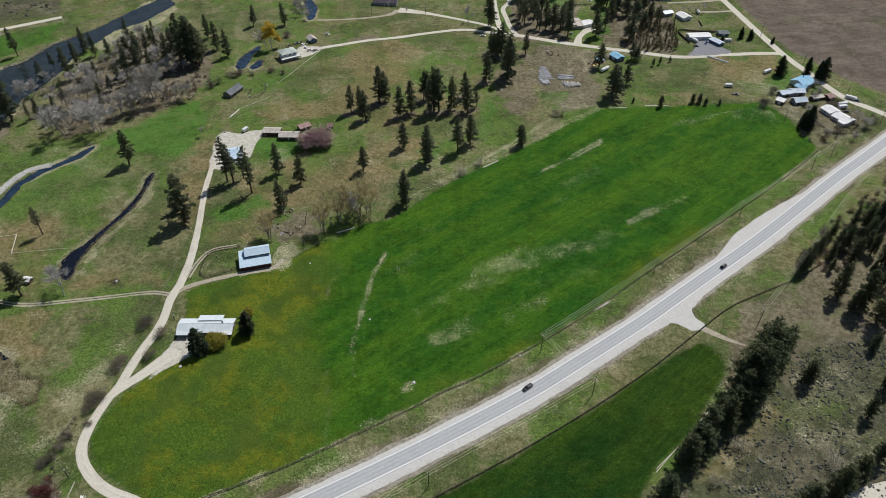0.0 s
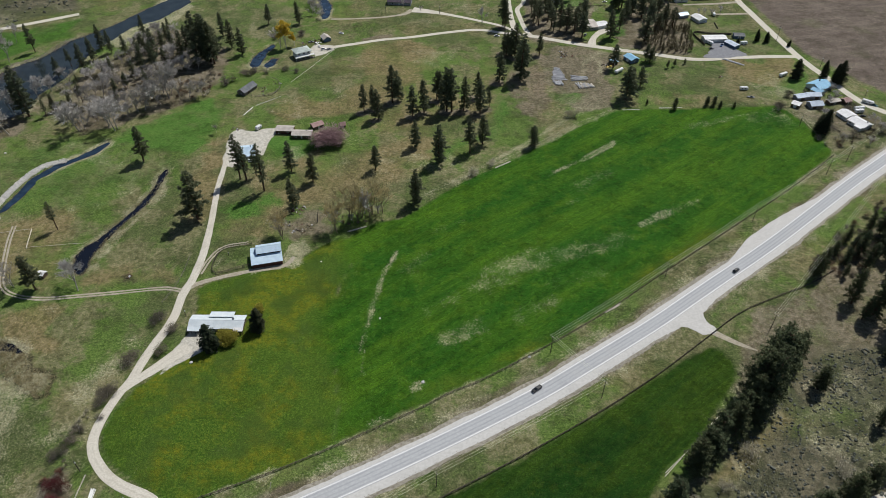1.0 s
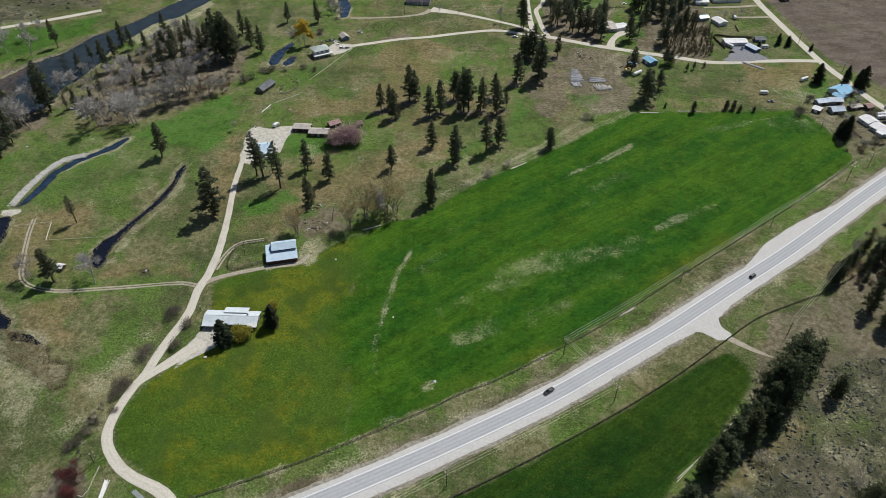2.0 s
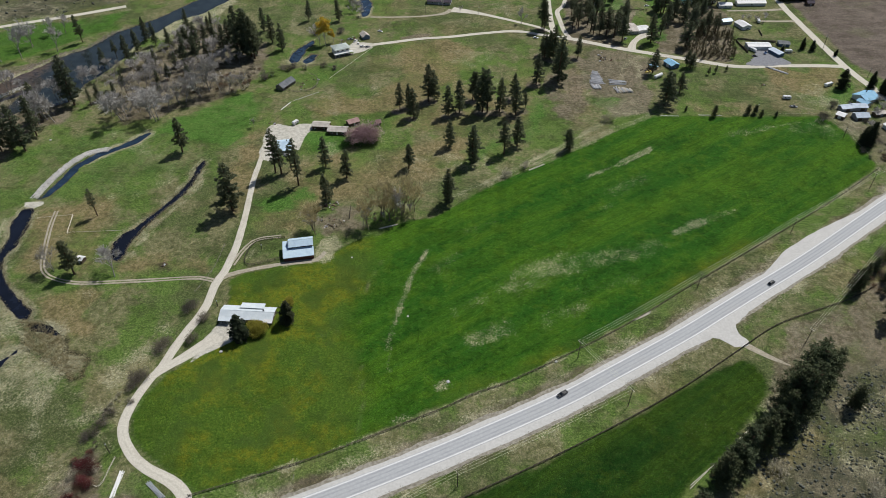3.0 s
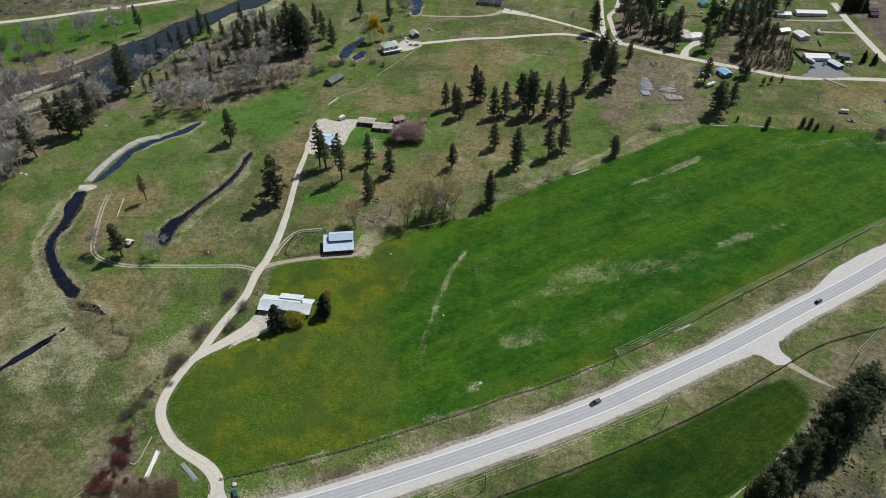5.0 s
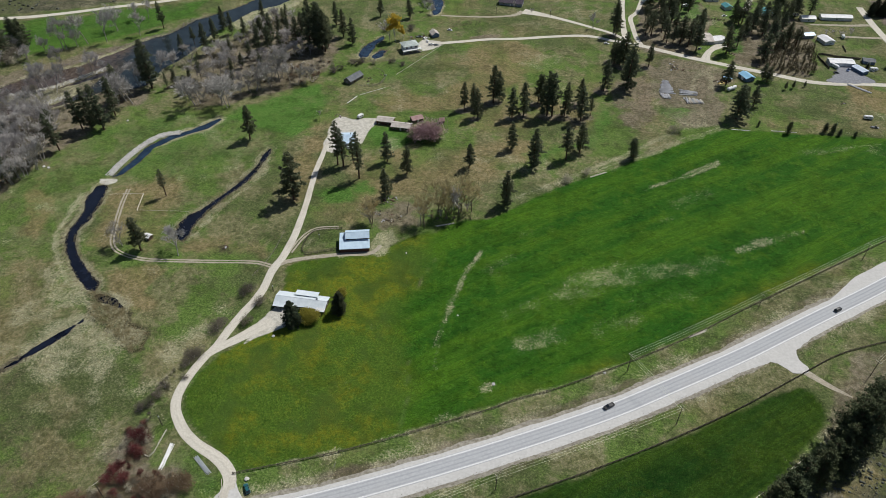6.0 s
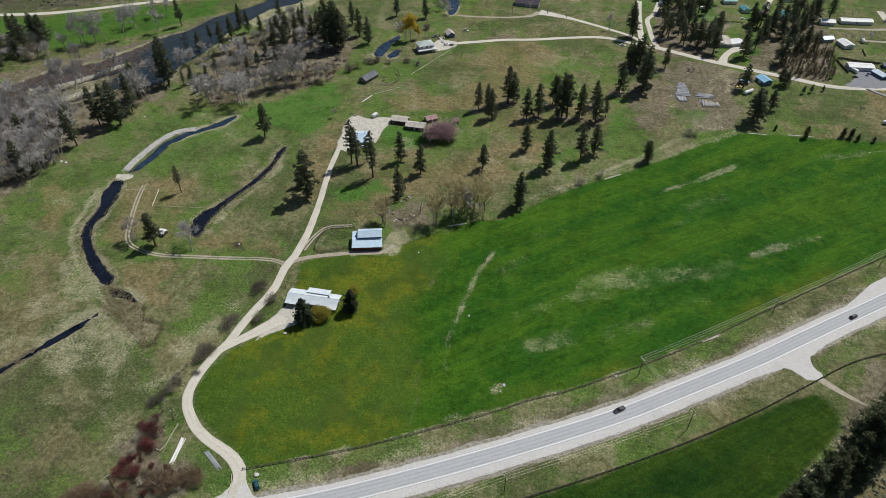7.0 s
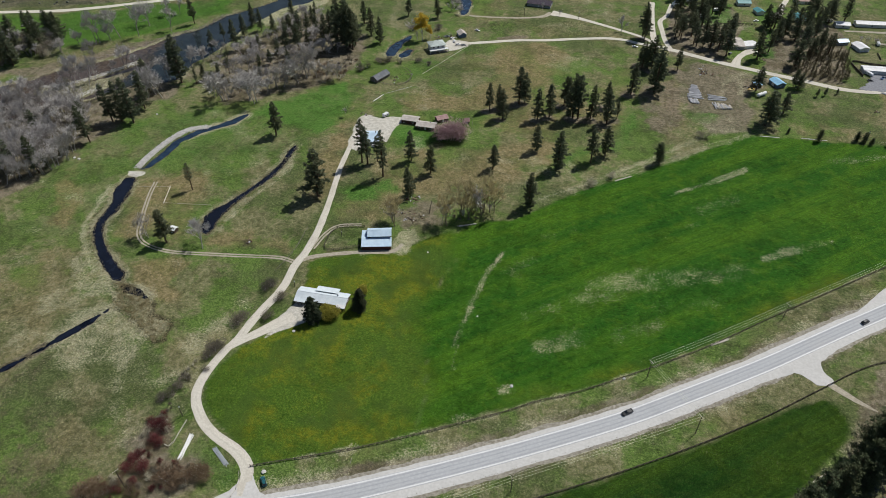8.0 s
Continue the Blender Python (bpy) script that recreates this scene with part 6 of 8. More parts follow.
grove("slim", ORCHARD, "small leafless orchard tree beside the drive", "bare tree", "orchard trees", 1.3)
grove("slim", FAR_BARE, "small leafless tree beside the far lane", "bare tree", "far trees", 0.8)
grove("willow", WILLOW, "round yellow-green willow bush beside the house", "willow bush", "house bushes", 1.25, 0.6)
grove("dark", SHRUBS, "dark leafless shrub beside the lane", "shrub", "lane shrubs", 1.25, 0.72)
grove("red", RED_SHRUBS, "dark red osier shrub along the ditch", "shrub", "ditch shrubs", 1.25, 0.62)
grove("brown", BROWN_SHRUBS, "brown leafless thicket by the lane mouth", "shrub", "ditch shrubs", 1.2, 0.6)
grove("pale", PALE_SHRUBS, "pale grey leafless shrub in dry grass", "shrub", "dry shrubs", 1.1, 0.85)
grove("dark", DARK_SHRUBS, "dark shrub near the farm buildings", "shrub", "farm shrubs", 1.2, 0.65)
scatter(("bare", "slim", "slim"), WEST_WOOD, 145, 11, 20, "grey leafless tree in a dense riverside wood", "bare tree", "west wood", 3, 3.0, 0.95)
scatter(("tall",), WEST_WOOD, 9, 16, 26, "dark pine among leafless trees", "pine tree", "west wood", 4, 9.0, 1.5)
scatter(("bare", "slim", "bare"), RIVER_WOOD, 80, 7, 14, "grey leafless tree in the riverside wood", "bare tree", "riverside wood", 8, 3.5, 1.1)
scatter(("pine", "tall"), RIVER_WOOD, 16, 9, 18, "dark pine in the riverside wood", "pine tree", "riverside wood", 9, 6.0)
scatter(("tall", "pine"), VILLAGE_WEST, 42, 13, 24, "tall pine among the hamlet houses", "pine tree", "hamlet pines", 5, 5.0, 1.35)
scatter(("tall", "pine"), VILLAGE_EAST, 28, 15, 25, "tall pine among the hamlet houses", "pine tree", "hamlet pines", 6, 5.0, 1.35)
scatter(("young",), YOUNG_PINES, 95, 5, 10.5, "young brownish-green pine in a close plantation", "young pine", "young pines", 7, 3.0, 1.0)
scatter(("dark", "pale", "brown"), RIVER_WOOD, 34, 1.6, 3.2, "low leafless shrub under the trees", "shrub", "wood shrubs", 10, 4.0)
scatter(("bare", "slim", "pale"), RIVER_BANK, 34, 5, 12, "grey leafless tree beside the river gravel", "bare tree", "river-bank trees", 14, 3.5, 1.0)
scatter(("red", "brown", "dark", "pale"), DITCH_THICKET, 85, 1.6, 3.6, "leafless thicket along the ditch", "shrub", "ditch shrubs", 15, 1.7, 1.2)
scatter(("dark", "dark", "brown", "pale"), FARM_SCRUB, 34, 1.8, 3.6, "dark leafless shrub round the farm buildings", "shrub", "farm shrubs", 16, 2.5, 1.1)
scatter(("slim", "bare"), FARM_SCRUB, 9, 6, 10, "leafless yard tree beside the farm buildings", "bare tree", "farm trees", 17, 4.0, 1.1)
scatter(("bare", "slim", "pale", "dark"), FAR_BANK_WOOD, 60, 5, 13, "grey leafless tree on the far bank", "bare tree", "far-bank trees", 19, 3.5, 1.1)
scatter(("pine",), FAR_BANK_WOOD, 11, 15, 24, "dark pine on the far bank", "pine tree", "far-bank trees", 20, 8.0, 1.4)
scatter(("dark", "brown", "dark"), BARE_GROVE_SCRUB, 16, 1.0, 2.2, "dark underbrush in the field-edge grove", "shrub", "grove brush", 41, 2.2, 1.1)
scatter(("slim", "bare", "olive"), BARE_GROVE_SCRUB, 7, 4, 8, "slim leafless tree in the field-edge grove", "bare tree", "field-edge grove", 42, 2.5, 0.9)
grove("bare", BARE_ODD, "small leafless tree beside the pond", "bare tree", "pond trees", 1.0)
grove("dark", BRUSH_NORTH, "grey leafless brush beside the far pond", "shrub", "far brush", 1.3, 0.75)
scatter(("pale", "brown", "pale", "dark"), BARE_BRUSH, 34, 2.2, 4.5, "grey-brown leafless brush at the wood's edge", "shrub", "wood-edge brush", 43, 3.0, 1.2)
for a, b in (((103.0, 676.7), (120.4, 677.9)), ((104.4, 635.4), (138.8, 642.1))):
    for k in range(14):
        u = k / 13
        plant("dark", a[0] + (b[0] - a[0]) * u, a[1] + (b[1] - a[1]) * u, 2.2, "clipped dark hedge bush on a hamlet lawn", "hedge bush", "hamlet hedge", 1.0)
scatter(("dark", "pale"), BERM, 34, 0.7, 1.4, "dark low bush on a meadow berm", "shrub", "berm bushes", 29, 1.8, 1.2)
scatter(("slim", "bare"), BACK_TREES, 12, 6, 11, "grey leafless tree beside the backwater", "bare tree", "backwater trees", 30, 2.5, 1.0)
scatter(("pale", "pale", "dark"), LANE_DITCH, 16, 1.2, 2.4, "pale dead brush in the lane ditch", "shrub", "ditch shrubs", 18, 2.0, 1.1)
scatter(("round", "pine"), SLOPE_WOOD, 44, 9, 19, "dark pine on the stony slope", "pine tree", "slope pines", 12, 7.0)
scatter(("dark", "dark", "brown"), SLOPE_SCRUB, 120, 1.8, 4.6, "dark low shrub on the stony slope", "shrub", "slope shrubs", 13, 2.2, 1.1)


def clumps(name, polys, count, size, mat, label, category, seed, per=9, high=0.6, clear=()):
    """Low plants past counting, in one mesh."""
    rnd = random.Random(seed)
    pts, sizes = [], []
    for poly in polys:
        p = np.array(poly)
        n = 0
        while n < count:
            x, y = rnd.uniform(p[:, 0].min(), p[:, 0].max()), rnd.uniform(p[:, 1].min(), p[:, 1].max())
            if inside_by(poly, np.array(x), np.array(y)) < 0 or value_noise(np.array(x), np.array(y), 22, 3) < rnd.uniform(-0.45, 0.25):
                n += 0.2
                continue
            if any(inside_by(w, np.array(x), np.array(y)) > -1.2 for w in clear):
                continue
            s = size * rnd.uniform(0.5, 1.4)
            z = gz(x, y)
            for _ in range(per):
                pts.append((x + rnd.gauss(0, 0.5) * s, y + rnd.gauss(0, 0.5) * s, z + rnd.uniform(0.05, high) * s))
                sizes.append(s * rnd.uniform(0.16, 0.30))
            n += 1
    tagged(new(name, sprays_of(name, pts, sizes, mat, seed)), label, category, kind="stuff")


def mounds(name, polys, count, size, mat, label, category, seed):
    """Low rounded bushes past counting, each a small ragged dome, in one mesh."""
    rnd = random.Random(seed)
    verts, faces = [], []
    for poly in polys:
        p = np.array(poly)
        n = 0
        while n < count:
            x, y = rnd.uniform(p[:, 0].min(), p[:, 0].max()), rnd.uniform(p[:, 1].min(), p[:, 1].max())
            if inside_by(poly, np.array(x), np.array(y)) < 0 or value_noise(np.array(x), np.array(y), 26, 3) < rnd.uniform(-0.32, 0.22):
                n += 0.15
                continue
            s, z, o = size * (0.3 + 1.1 * rnd.random() ** 2), gz(x, y), len(verts)
            for lift, wide, turn in ((-0.12, 0.52, 0.0), (0.22, 0.60, 0.5), (0.46, 0.34, 0.0)):
                for k in range(6):
                    t = (k + turn) * 1.0472 + rnd.uniform(-0.25, 0.25)
                    r = wide * s * rnd.uniform(0.7, 1.2)
                    verts.append((x + r * math.cos(t), y + r * math.sin(t), z + s * (lift + rnd.uniform(-0.06, 0.08))))
            verts.append((x, y, z + 0.55 * s))
            for ring in (0, 6):
                for k in range(6):
                    j = (k + 1) % 6
                    faces.append((o + ring + k, o + ring + j, o + ring + 6 + j, o + ring + 6 + k))
            for k in range(6):
                faces.append((o + 12 + k, o + 12 + (k + 1) % 6, o + 18))
            n += 1
    tagged(new(name, mesh_of(name, verts, faces, mat)), label, category, kind="stuff")


mounds("sagebrush", [SAGE], 5200, 0.95, M_SAGE, "blue-grey sagebrush dotted over the dry slope", "sagebrush", 21)
mounds("sagebrush", [FAR_HILL], 1800, 2.0, M_SAGE, "grey sagebrush beyond the far road", "sagebrush", 22)
clumps("reeds", [MARSH], 1500, 1.0, M_REED, "dead brown reeds round the end of the pond", "reeds", 23, 10, 0.5)
def rim(name, polys, per_metre, out, size, mat, label, seed, reach=1.2):
    """Rank grass and reeds along the edge of still water."""
    rnd = random.Random(seed)
    pts, sizes = [], []
    for poly in polys:
        for p in smooth_line([*poly, poly[0]], 1.0):
            for _ in range(per_metre):
                if float(value_noise(np.array(p.x), np.array(p.y), 14, 2)) < rnd.uniform(-0.5, 0.35):
                    continue
                x, y, s = p.x + rnd.gauss(0, out), p.y + rnd.gauss(0, out), size * rnd.uniform(0.5, 1.3)
                if inside_by(poly, np.array(x), np.array(y)) > reach:
                    continue
                for _ in range(5):
                    pts.append((x + rnd.gauss(0, 0.3), y + rnd.gauss(0, 0.3), rnd.uniform(-0.5, 0.4) * s))
                    sizes.append(s * rnd.uniform(0.25, 0.5))
    tagged(new(name, sprays_of(name, pts, sizes, mat, seed)), label, "reeds", kind="stuff")


rim("reeds", [POND, LONG_POND, MARSH_POOL], 12, 1.7, 0.62, M_REED, "rank dead grass fringing the ponds", 28)
rim("reeds", [DITCH, SIDE_POND], 6, 1.6, 0.5, M_REED, "rank dead grass fringing the ditch", 38, -0.6)
clumps("reeds", [POND_BANK, LONG_BANK], 800, 0.8, M_REED, "dead reeds and rank grass along the pond banks", "reeds", 25, 8, 0.9, (POND, LONG_POND))
clumps("dry_grass", [WEST_MEADOW], 4200, 0.6, M_STRAW, "matted straw-coloured tufts in the wet meadow", "dry grass", 26, 6, 0.35, (DITCH, POND))
clumps("green_grass", [WEST_MEADOW], 2600, 0.6, M_TUFT, "olive-green grass tufts in the wet meadow", "grass", 27, 6, 0.35, (DITCH, POND))
clumps("dry_grass", [SAGE, HILL_SLOPE], 700, 0.8, M_REED, "tufts of dead grass on the slope", "dry grass", 24, 7)


# ---- stones ----
def stones(name, line, count, wide, size, mat, label, seed):
    rnd = random.Random(seed)
    pts = smooth_line(line, 1.0)
    verts, faces = [], []
    for _ in range(count):
        p = rnd.choice(pts)
        s = size * rnd.uniform(0.4, 1.2)
        c = Vector((p.x + rnd.uniform(-wide, wide) * 0.8, p.y + rnd.uniform(-wide, wide) * 0.8, 0))
        c.z = gz(c.x, c.y) + 0.1 * s
        n = len(verts)
        ring = [Vector((math.cos(k * 1.257 + s), math.sin(k * 1.257 + s), 0)) * s * rnd.uniform(0.4, 0.62) for k in range(5)]
        verts.extend([c + r + Vector((0, 0, -0.25 * s)) for r in ring])
        verts.extend([c + r * 0.7 + Vector((0, 0, s * rnd.uniform(0.2, 0.42))) for r in ring])
        for k in range(5):
            j = (k + 1) % 5
            faces.append((n + k, n + j, n + 5 + j, n + 5 + k))
        faces.append(tuple(range(n + 5, n + 10)))
    tagged(new(name, mesh_of(name, verts, faces, mat)), label, "rocks", kind="stuff")


stones("riprap_rocks", CREEK_ROCKS, 3000, 3.0, 0.75, M_ROCK, "pale broken rocks lining the creek bank", 31)
stones("gravel_windrow", WINDROW, 1000, 1.8, 0.42, M_CLOD, "line of brown clods and stones along the road shoulder", 34)
stones("cobbles", RIVER_BAR_NORTH, 700, 3.0, 0.9, M_ROCK, "pale cobbles of a river bar", 35)
stones("cobbles", RIVER_BAR_SOUTH, 500, 3.5, 0.9, M_ROCK, "pale cobbles of a river bar", 36)
stones("cobbles", RIVER_EDGE, 900, 4.0, 0.7, M_COBBLE, "brown cobbles along the river's edge", 33)


# ---- fences ----
def unit_post(name, r, h, mat, sides=6):
    verts, faces = [], []
    tube(verts, faces, (0, 0, -0.3), (0, 0, h * 0.96), r, r * 0.92, sides)
    tube(verts, faces, (0, 0, h * 0.96), (0, 0, h), r * 0.92, r * 0.55, sides)
    faces.append(tuple(range(3 * sides, 4 * sides)))
    return mesh_of(name, verts, faces, mat)


def unit_rail(name, r, mat):
    verts, faces = [], []
    tube(verts, faces, (0, 0, 0), (1, 0, 0), r, r * 0.85, 4)
    faces.extend([(3, 2, 1, 0), (4, 5, 6, 7)])
    return mesh_of(name, verts, faces, mat)


def fence(label, pts, gap, heights, high, r, post_mat, rail_mat, category="fence", wonky=0.06, rail_r=0.05):
    """Posts and rails along a line. heights: of the rails."""
    rnd = random.Random(int(abs(pts[0][0]) * 10))
    line = smooth_line(pts, 1.0)
    run, spots = 0.0, [line[0]]
    for a, b in zip(line, line[1:]):
        run += (b - a).length
        if run >= gap:
            spots.append(b)
            run = 0.0
    x0, y0 = pts[0][:2]
    top = thing("fence", x0, y0, label=label, category=category)
    base = gz(x0, y0)
    post, rail = unit_post("post", r, high, post_mat), unit_rail("rail", rail_r, rail_mat)
    ends = []
    for p in spots:
        q = Vector((p.x - x0, p.y - y0, gz(p.x, p.y) - base))
        part("post", post, top, at=pose(q.x, q.y, q.z, rnd.gauss(0, 3), rnd.gauss(0, 3), rnd.uniform(0, 90)))
        ends.append(q)
    for a, b in zip(ends, ends[1:]):
        for h in heights:
            u = a + Vector((0, 0, h + rnd.gauss(0, wonky)))
            d = b + Vector((0, 0, h + rnd.gauss(0, wonky))) - u
            part("rail", rail, top, at=Matrix.Translation(u) @ d.to_track_quat("X", "Z").to_matrix().to_4x4() @ Matrix.Diagonal((d.length, 1, 1, 1)))
    return top


fence("weathered post-and-rail fence along the highway", FENCE_NORTH, 2.5, (0.5, 1.05), 1.4, 0.17, M_WOOD_DARK, M_WOOD_DARK, rail_r=0.11)
fence("dark post-and-rail fence below the highway", FENCE_SOUTH, 2.5, (0.5, 1.05), 1.4, 0.18, M_WOOD_DARK, M_WOOD_DARK, rail_r=0.13)
fence("thin wire-and-post fence along the meadow", FENCE_MEADOW, 5.0, (0.9,), 1.3, 0.09, M_WOOD_GREY, M_WIRE, rail_r=0.02)
fence("thin wire-and-post fence at the field's end", FENCE_EAST, 5.0, (0.9,), 1.3, 0.09, M_WOOD_DARK, M_WIRE, rail_r=0.02)
fence("dark board corral fence beside the barn", CORRAL, 2.6, (0.5, 0.95, 1.4), 1.7, 0.14, M_WOOD_DARK, M_WOOD_DARK, "corral", rail_r=0.08)
fence("pale pole rail beside the pond", RAIL_A, 4.0, (0.9,), 1.1, 0.08, M_WOOD_PALE, M_WOOD_PALE, rail_r=0.09)
fence("double pale pole rail beside the track", RAIL_B, 4.0, (0.5, 0.9), 1.1, 0.12, M_WOOD_PALE, M_WOOD_PALE, rail_r=0.13)
fence("low pale pole rail across the pasture", RAIL_C, 4.0, (0.9,), 1.1, 0.08, M_WOOD_GREY, M_WOOD_PALE, rail_r=0.08)
fence("grey rail fence beside the gravel lane", LANE_FENCE, 3.5, (0.5, 1.0), 1.3, 0.1, M_WOOD_GREY, M_WOOD_GREY)
fence("dark close-boarded fence round the white shop", SHOP_FENCE, 2.6, (0.3, 0.7, 1.1, 1.5), 1.8, 0.14, M_WOOD_DARK, M_WOOD_DARK, rail_r=0.22)
fence("dark board fence beside the dusty drive", DRIVE_FENCE, 2.6, (0.3, 0.7, 1.1), 1.5, 0.14, M_WOOD_DARK, M_WOOD_DARK, rail_r=0.2)
fence("grey garden fence near the old shed", GARDEN_FENCE, 3.0, (0.5, 1.0), 1.3, 0.1, M_WOOD_GREY, M_WOOD_GREY)
fence("wire garden fence behind the red sheds", YARD_FENCE, 3.5, (0.6, 1.1), 1.3, 0.09, M_WOOD_DARK, M_WOOD_GREY)
fence("low pale rail at the mouth of the lane", MOUTH_RAIL, 3.5, (0.7,), 0.9, 0.12, M_WOOD_GREY, M_WOOD_PALE, rail_r=0.11)
fence("pale broken rail fence beside the planks", PLANK_PEN, 2.2, (0.45, 0.95), 1.2, 0.1, M_WOOD_GREY, M_WOOD_PALE, rail_r=0.08)
fence("grey rail pen round the old shed", SHED_PEN, 3.0, (0.5, 1.0), 1.3, 0.11, M_WOOD_DARK, M_WOOD_GREY, rail_r=0.07)
fence("grey rail fence round the house garden", HOUSE_PEN, 3.0, (0.5, 1.0), 1.2, 0.1, M_WOOD_GREY, M_WOOD_GREY, rail_r=0.06)

# ---- power poles and wires ----
POLES_ROAD = [(46.5, 214.3, 12), (112.3, 267.4, 10.5), (174.4, 317.1, 11.6), (236.4, 365.7, 12), (255.9, 381.5, 11.7), (308.9, 424.1, 11.7)]
POLES_SOUTH = [(66.7, 188.6, 12.4), (-5.7, 144.2, 10.8)]
POLES_HILL = [(156.2, 232.2, 10.4)]
POLES_LANE = [(-155.5, 111.7, 12.8), (-150.2, 147.6, 8.1), (-133.5, 234.3, 5.3), (-123.5, 279.4, 4.6)]
POLES_SCHOOL = [(274.6, 568.2, 12.6), (292.4, 518.2, 8.7), (307.3, 470.6, 5.6), (241.5, 425.6, 8.6), (188.7, 449.9, 11), (-65.4, 616.3, 9.5), (-16.2, 620.2, 7.9)]


def power_pole(x, y, h, turn, arm=2.6, label="brown timber power pole with a pale crossarm"):
    top = thing("power_pole", x, y, turn, label=label, category="power pole", group="power poles")
    verts, faces = [], []
    tube(verts, faces, (0, 0, -0.5), (0, 0, h * 0.5), 0.19, 0.16, 8)
    tube(verts, faces, (0, 0, h * 0.5), (0, 0, h), 0.16, 0.12, 8)
    part("pole", mesh_of("pole", verts, faces, M_WOOD_DARK), top)
    if arm:
        part("crossarm", boxed(-arm / 2, -0.22, h - 0.55, arm / 2, -0.10, h - 0.40, bevel=0.02), top, "pale timber crossarm", mat=M_WOOD_PALE)
        for u in (-0.46, 0.0, 0.46):
            verts, faces = [], []
            tube(verts, faces, (0, 0, 0), (0, 0, 0.18), 0.05, 0.09, 6)
            tube(verts, faces, (0, 0, 0.18), (0, 0, 0.26), 0.09, 0.05, 6)
            part("insulator", mesh_of("insulator", verts, faces, M_TRIM), top, "white porcelain insulator", pose(u * arm, -0.16, h - 0.40))
    else:
        part("transformer", boxed(-0.25, -0.5, h - 1.6, 0.25, -0.12, h - 0.8, bevel=0.08), top, "grey steel transformer can", mat=M_STEEL)
    return Vector((x, y, gz(x, y) + h - 0.2))


def wires(label, tops, sag, offsets, turn, r=0.035, mat=None):
    """Hanging wires from pole to pole, each a part."""
    x0, y0 = tops[0].x, tops[0].y
    top = thing("power_line", x0, y0, z=0.0, label=label, category="power line", group="power lines")
    o = Vector((x0, y0, 0))
    c, s = math.cos(radians(turn)), math.sin(radians(turn))
    for u in offsets:
        path = [tops[0] - o + Vector((c * u, s * u, 0))]
        for a, b in zip(tops, tops[1:]):
            for k in range(1, 13):
                t = k / 12
                path.append(a.lerp(b, t) - o + Vector((c * u, s * u, -4 * sag * t * (1 - t))))
        part("wire", mesh_of("wire", *hose(path, r), mat or M_WIRE), top)


road_tops = [power_pole(x, y, h, -48) for x, y, h in POLES_ROAD]
south_tops = [power_pole(x, y, h, -50) for x, y, h in POLES_SOUTH]
hill_top = [power_pole(x, y, h, -55) for x, y, h in POLES_HILL]
lane_tops = [power_pole(x, y, h, 60, 2.2 if k == 0 else 0, "brown timber power pole beside the lane") for k, (x, y, h) in enumerate(POLES_LANE)]
for x, y, h in POLES_SCHOOL:
    power_pole(x, y, h, -40, 0, "slim brown timber utility pole")
wires("three pale wires along the highway fence", road_tops, 1.0, (-1.2, 0.0, 1.2), -48)
wires("three pale wires crossing the highway", [road_tops[0], south_tops[0]], 0.5, (-1.0, 0.0, 1.0), 30)
wires("three pale wires below the highway", south_tops + [south_tops[-1] + (south_tops[-1] - south_tops[0])], 0.9, (-1.2, 0.0, 1.2), -50)
wires("pale wires climbing the slope", [hill_top[0], hill_top[0] + Vector((85, 92, 14))], 1.0, (-1.0, 0.0, 1.0), -48)
wires("thin wires along the ditch", [lane_tops[0] + Vector((-40, -38, 1)), lane_tops[0], lane_tops[1]], 0.8, (-0.6, 0.6), -50, 0.02, M_WOOD_GREY)


# ---- buildings ----
def gable_body(bm, l, w, h, rise, z0=-0.4):
    v = [bm.verts.new(p) for p in ((-l, -w, z0), (l, -w, z0), (l, w, z0), (-l, w, z0), (-l, -w, h), (l, -w, h), (l, w, h), (-l, w, h), (-l, 0, h + rise), (l, 0, h + rise))]
    for f in ((0, 1, 5, 4), (2, 3, 7, 6), (1, 2, 6, 9, 5), (3, 0, 4, 8, 7), (4, 5, 9, 8), (6, 7, 8, 9), (3, 2, 1, 0)):
        bm.faces.new([v[k] for k in f])
    return bm


def slab(bm, a, b, c, d, thick):
    """A roof slope from four corners, with thickness."""
    lo = [Vector(p) for p in (a, b, c, d)]
    n = (lo[1] - lo[0]).cross(lo[3] - lo[0]).normalized()
    if n.z < 0:
        n = -n
    v = [bm.verts.new(p) for p in lo] + [bm.verts.new(p + n * thick) for p in lo]
    for f in ((0, 1, 2, 3), (7, 6, 5, 4), (0, 4, 5, 1), (1, 5, 6, 2), (2, 6, 7, 3), (3, 7, 4, 0)):
        bm.faces.new([v[k] for k in f])
    return n


SEAM = []


def seam(parent, a, b):
    """One standing seam of a metal roof, up the slope from a to b."""
    if not SEAM:
        bm = boxed(0, -0.035, -0.02, 1, 0.035, 0.07)
        me = bpy.data.meshes.new("seam")
        bm.to_mesh(me)
        bm.free()
        SEAM.append(me)
    me = SEAM[0]
    mat = parent.data.materials[0]
    key = "seam " + mat.name
    if key not in bpy.data.meshes:
        me = me.copy()
        me.name = key
        me.materials.append(mat)
    me = bpy.data.meshes[key]
    d = b - a
    part("seam", me, parent, at=Matrix.Translation(a) @ d.to_track_quat("X", "Z").to_matrix().to_4x4() @ Matrix.Diagonal((d.length, 1, 1, 1)))


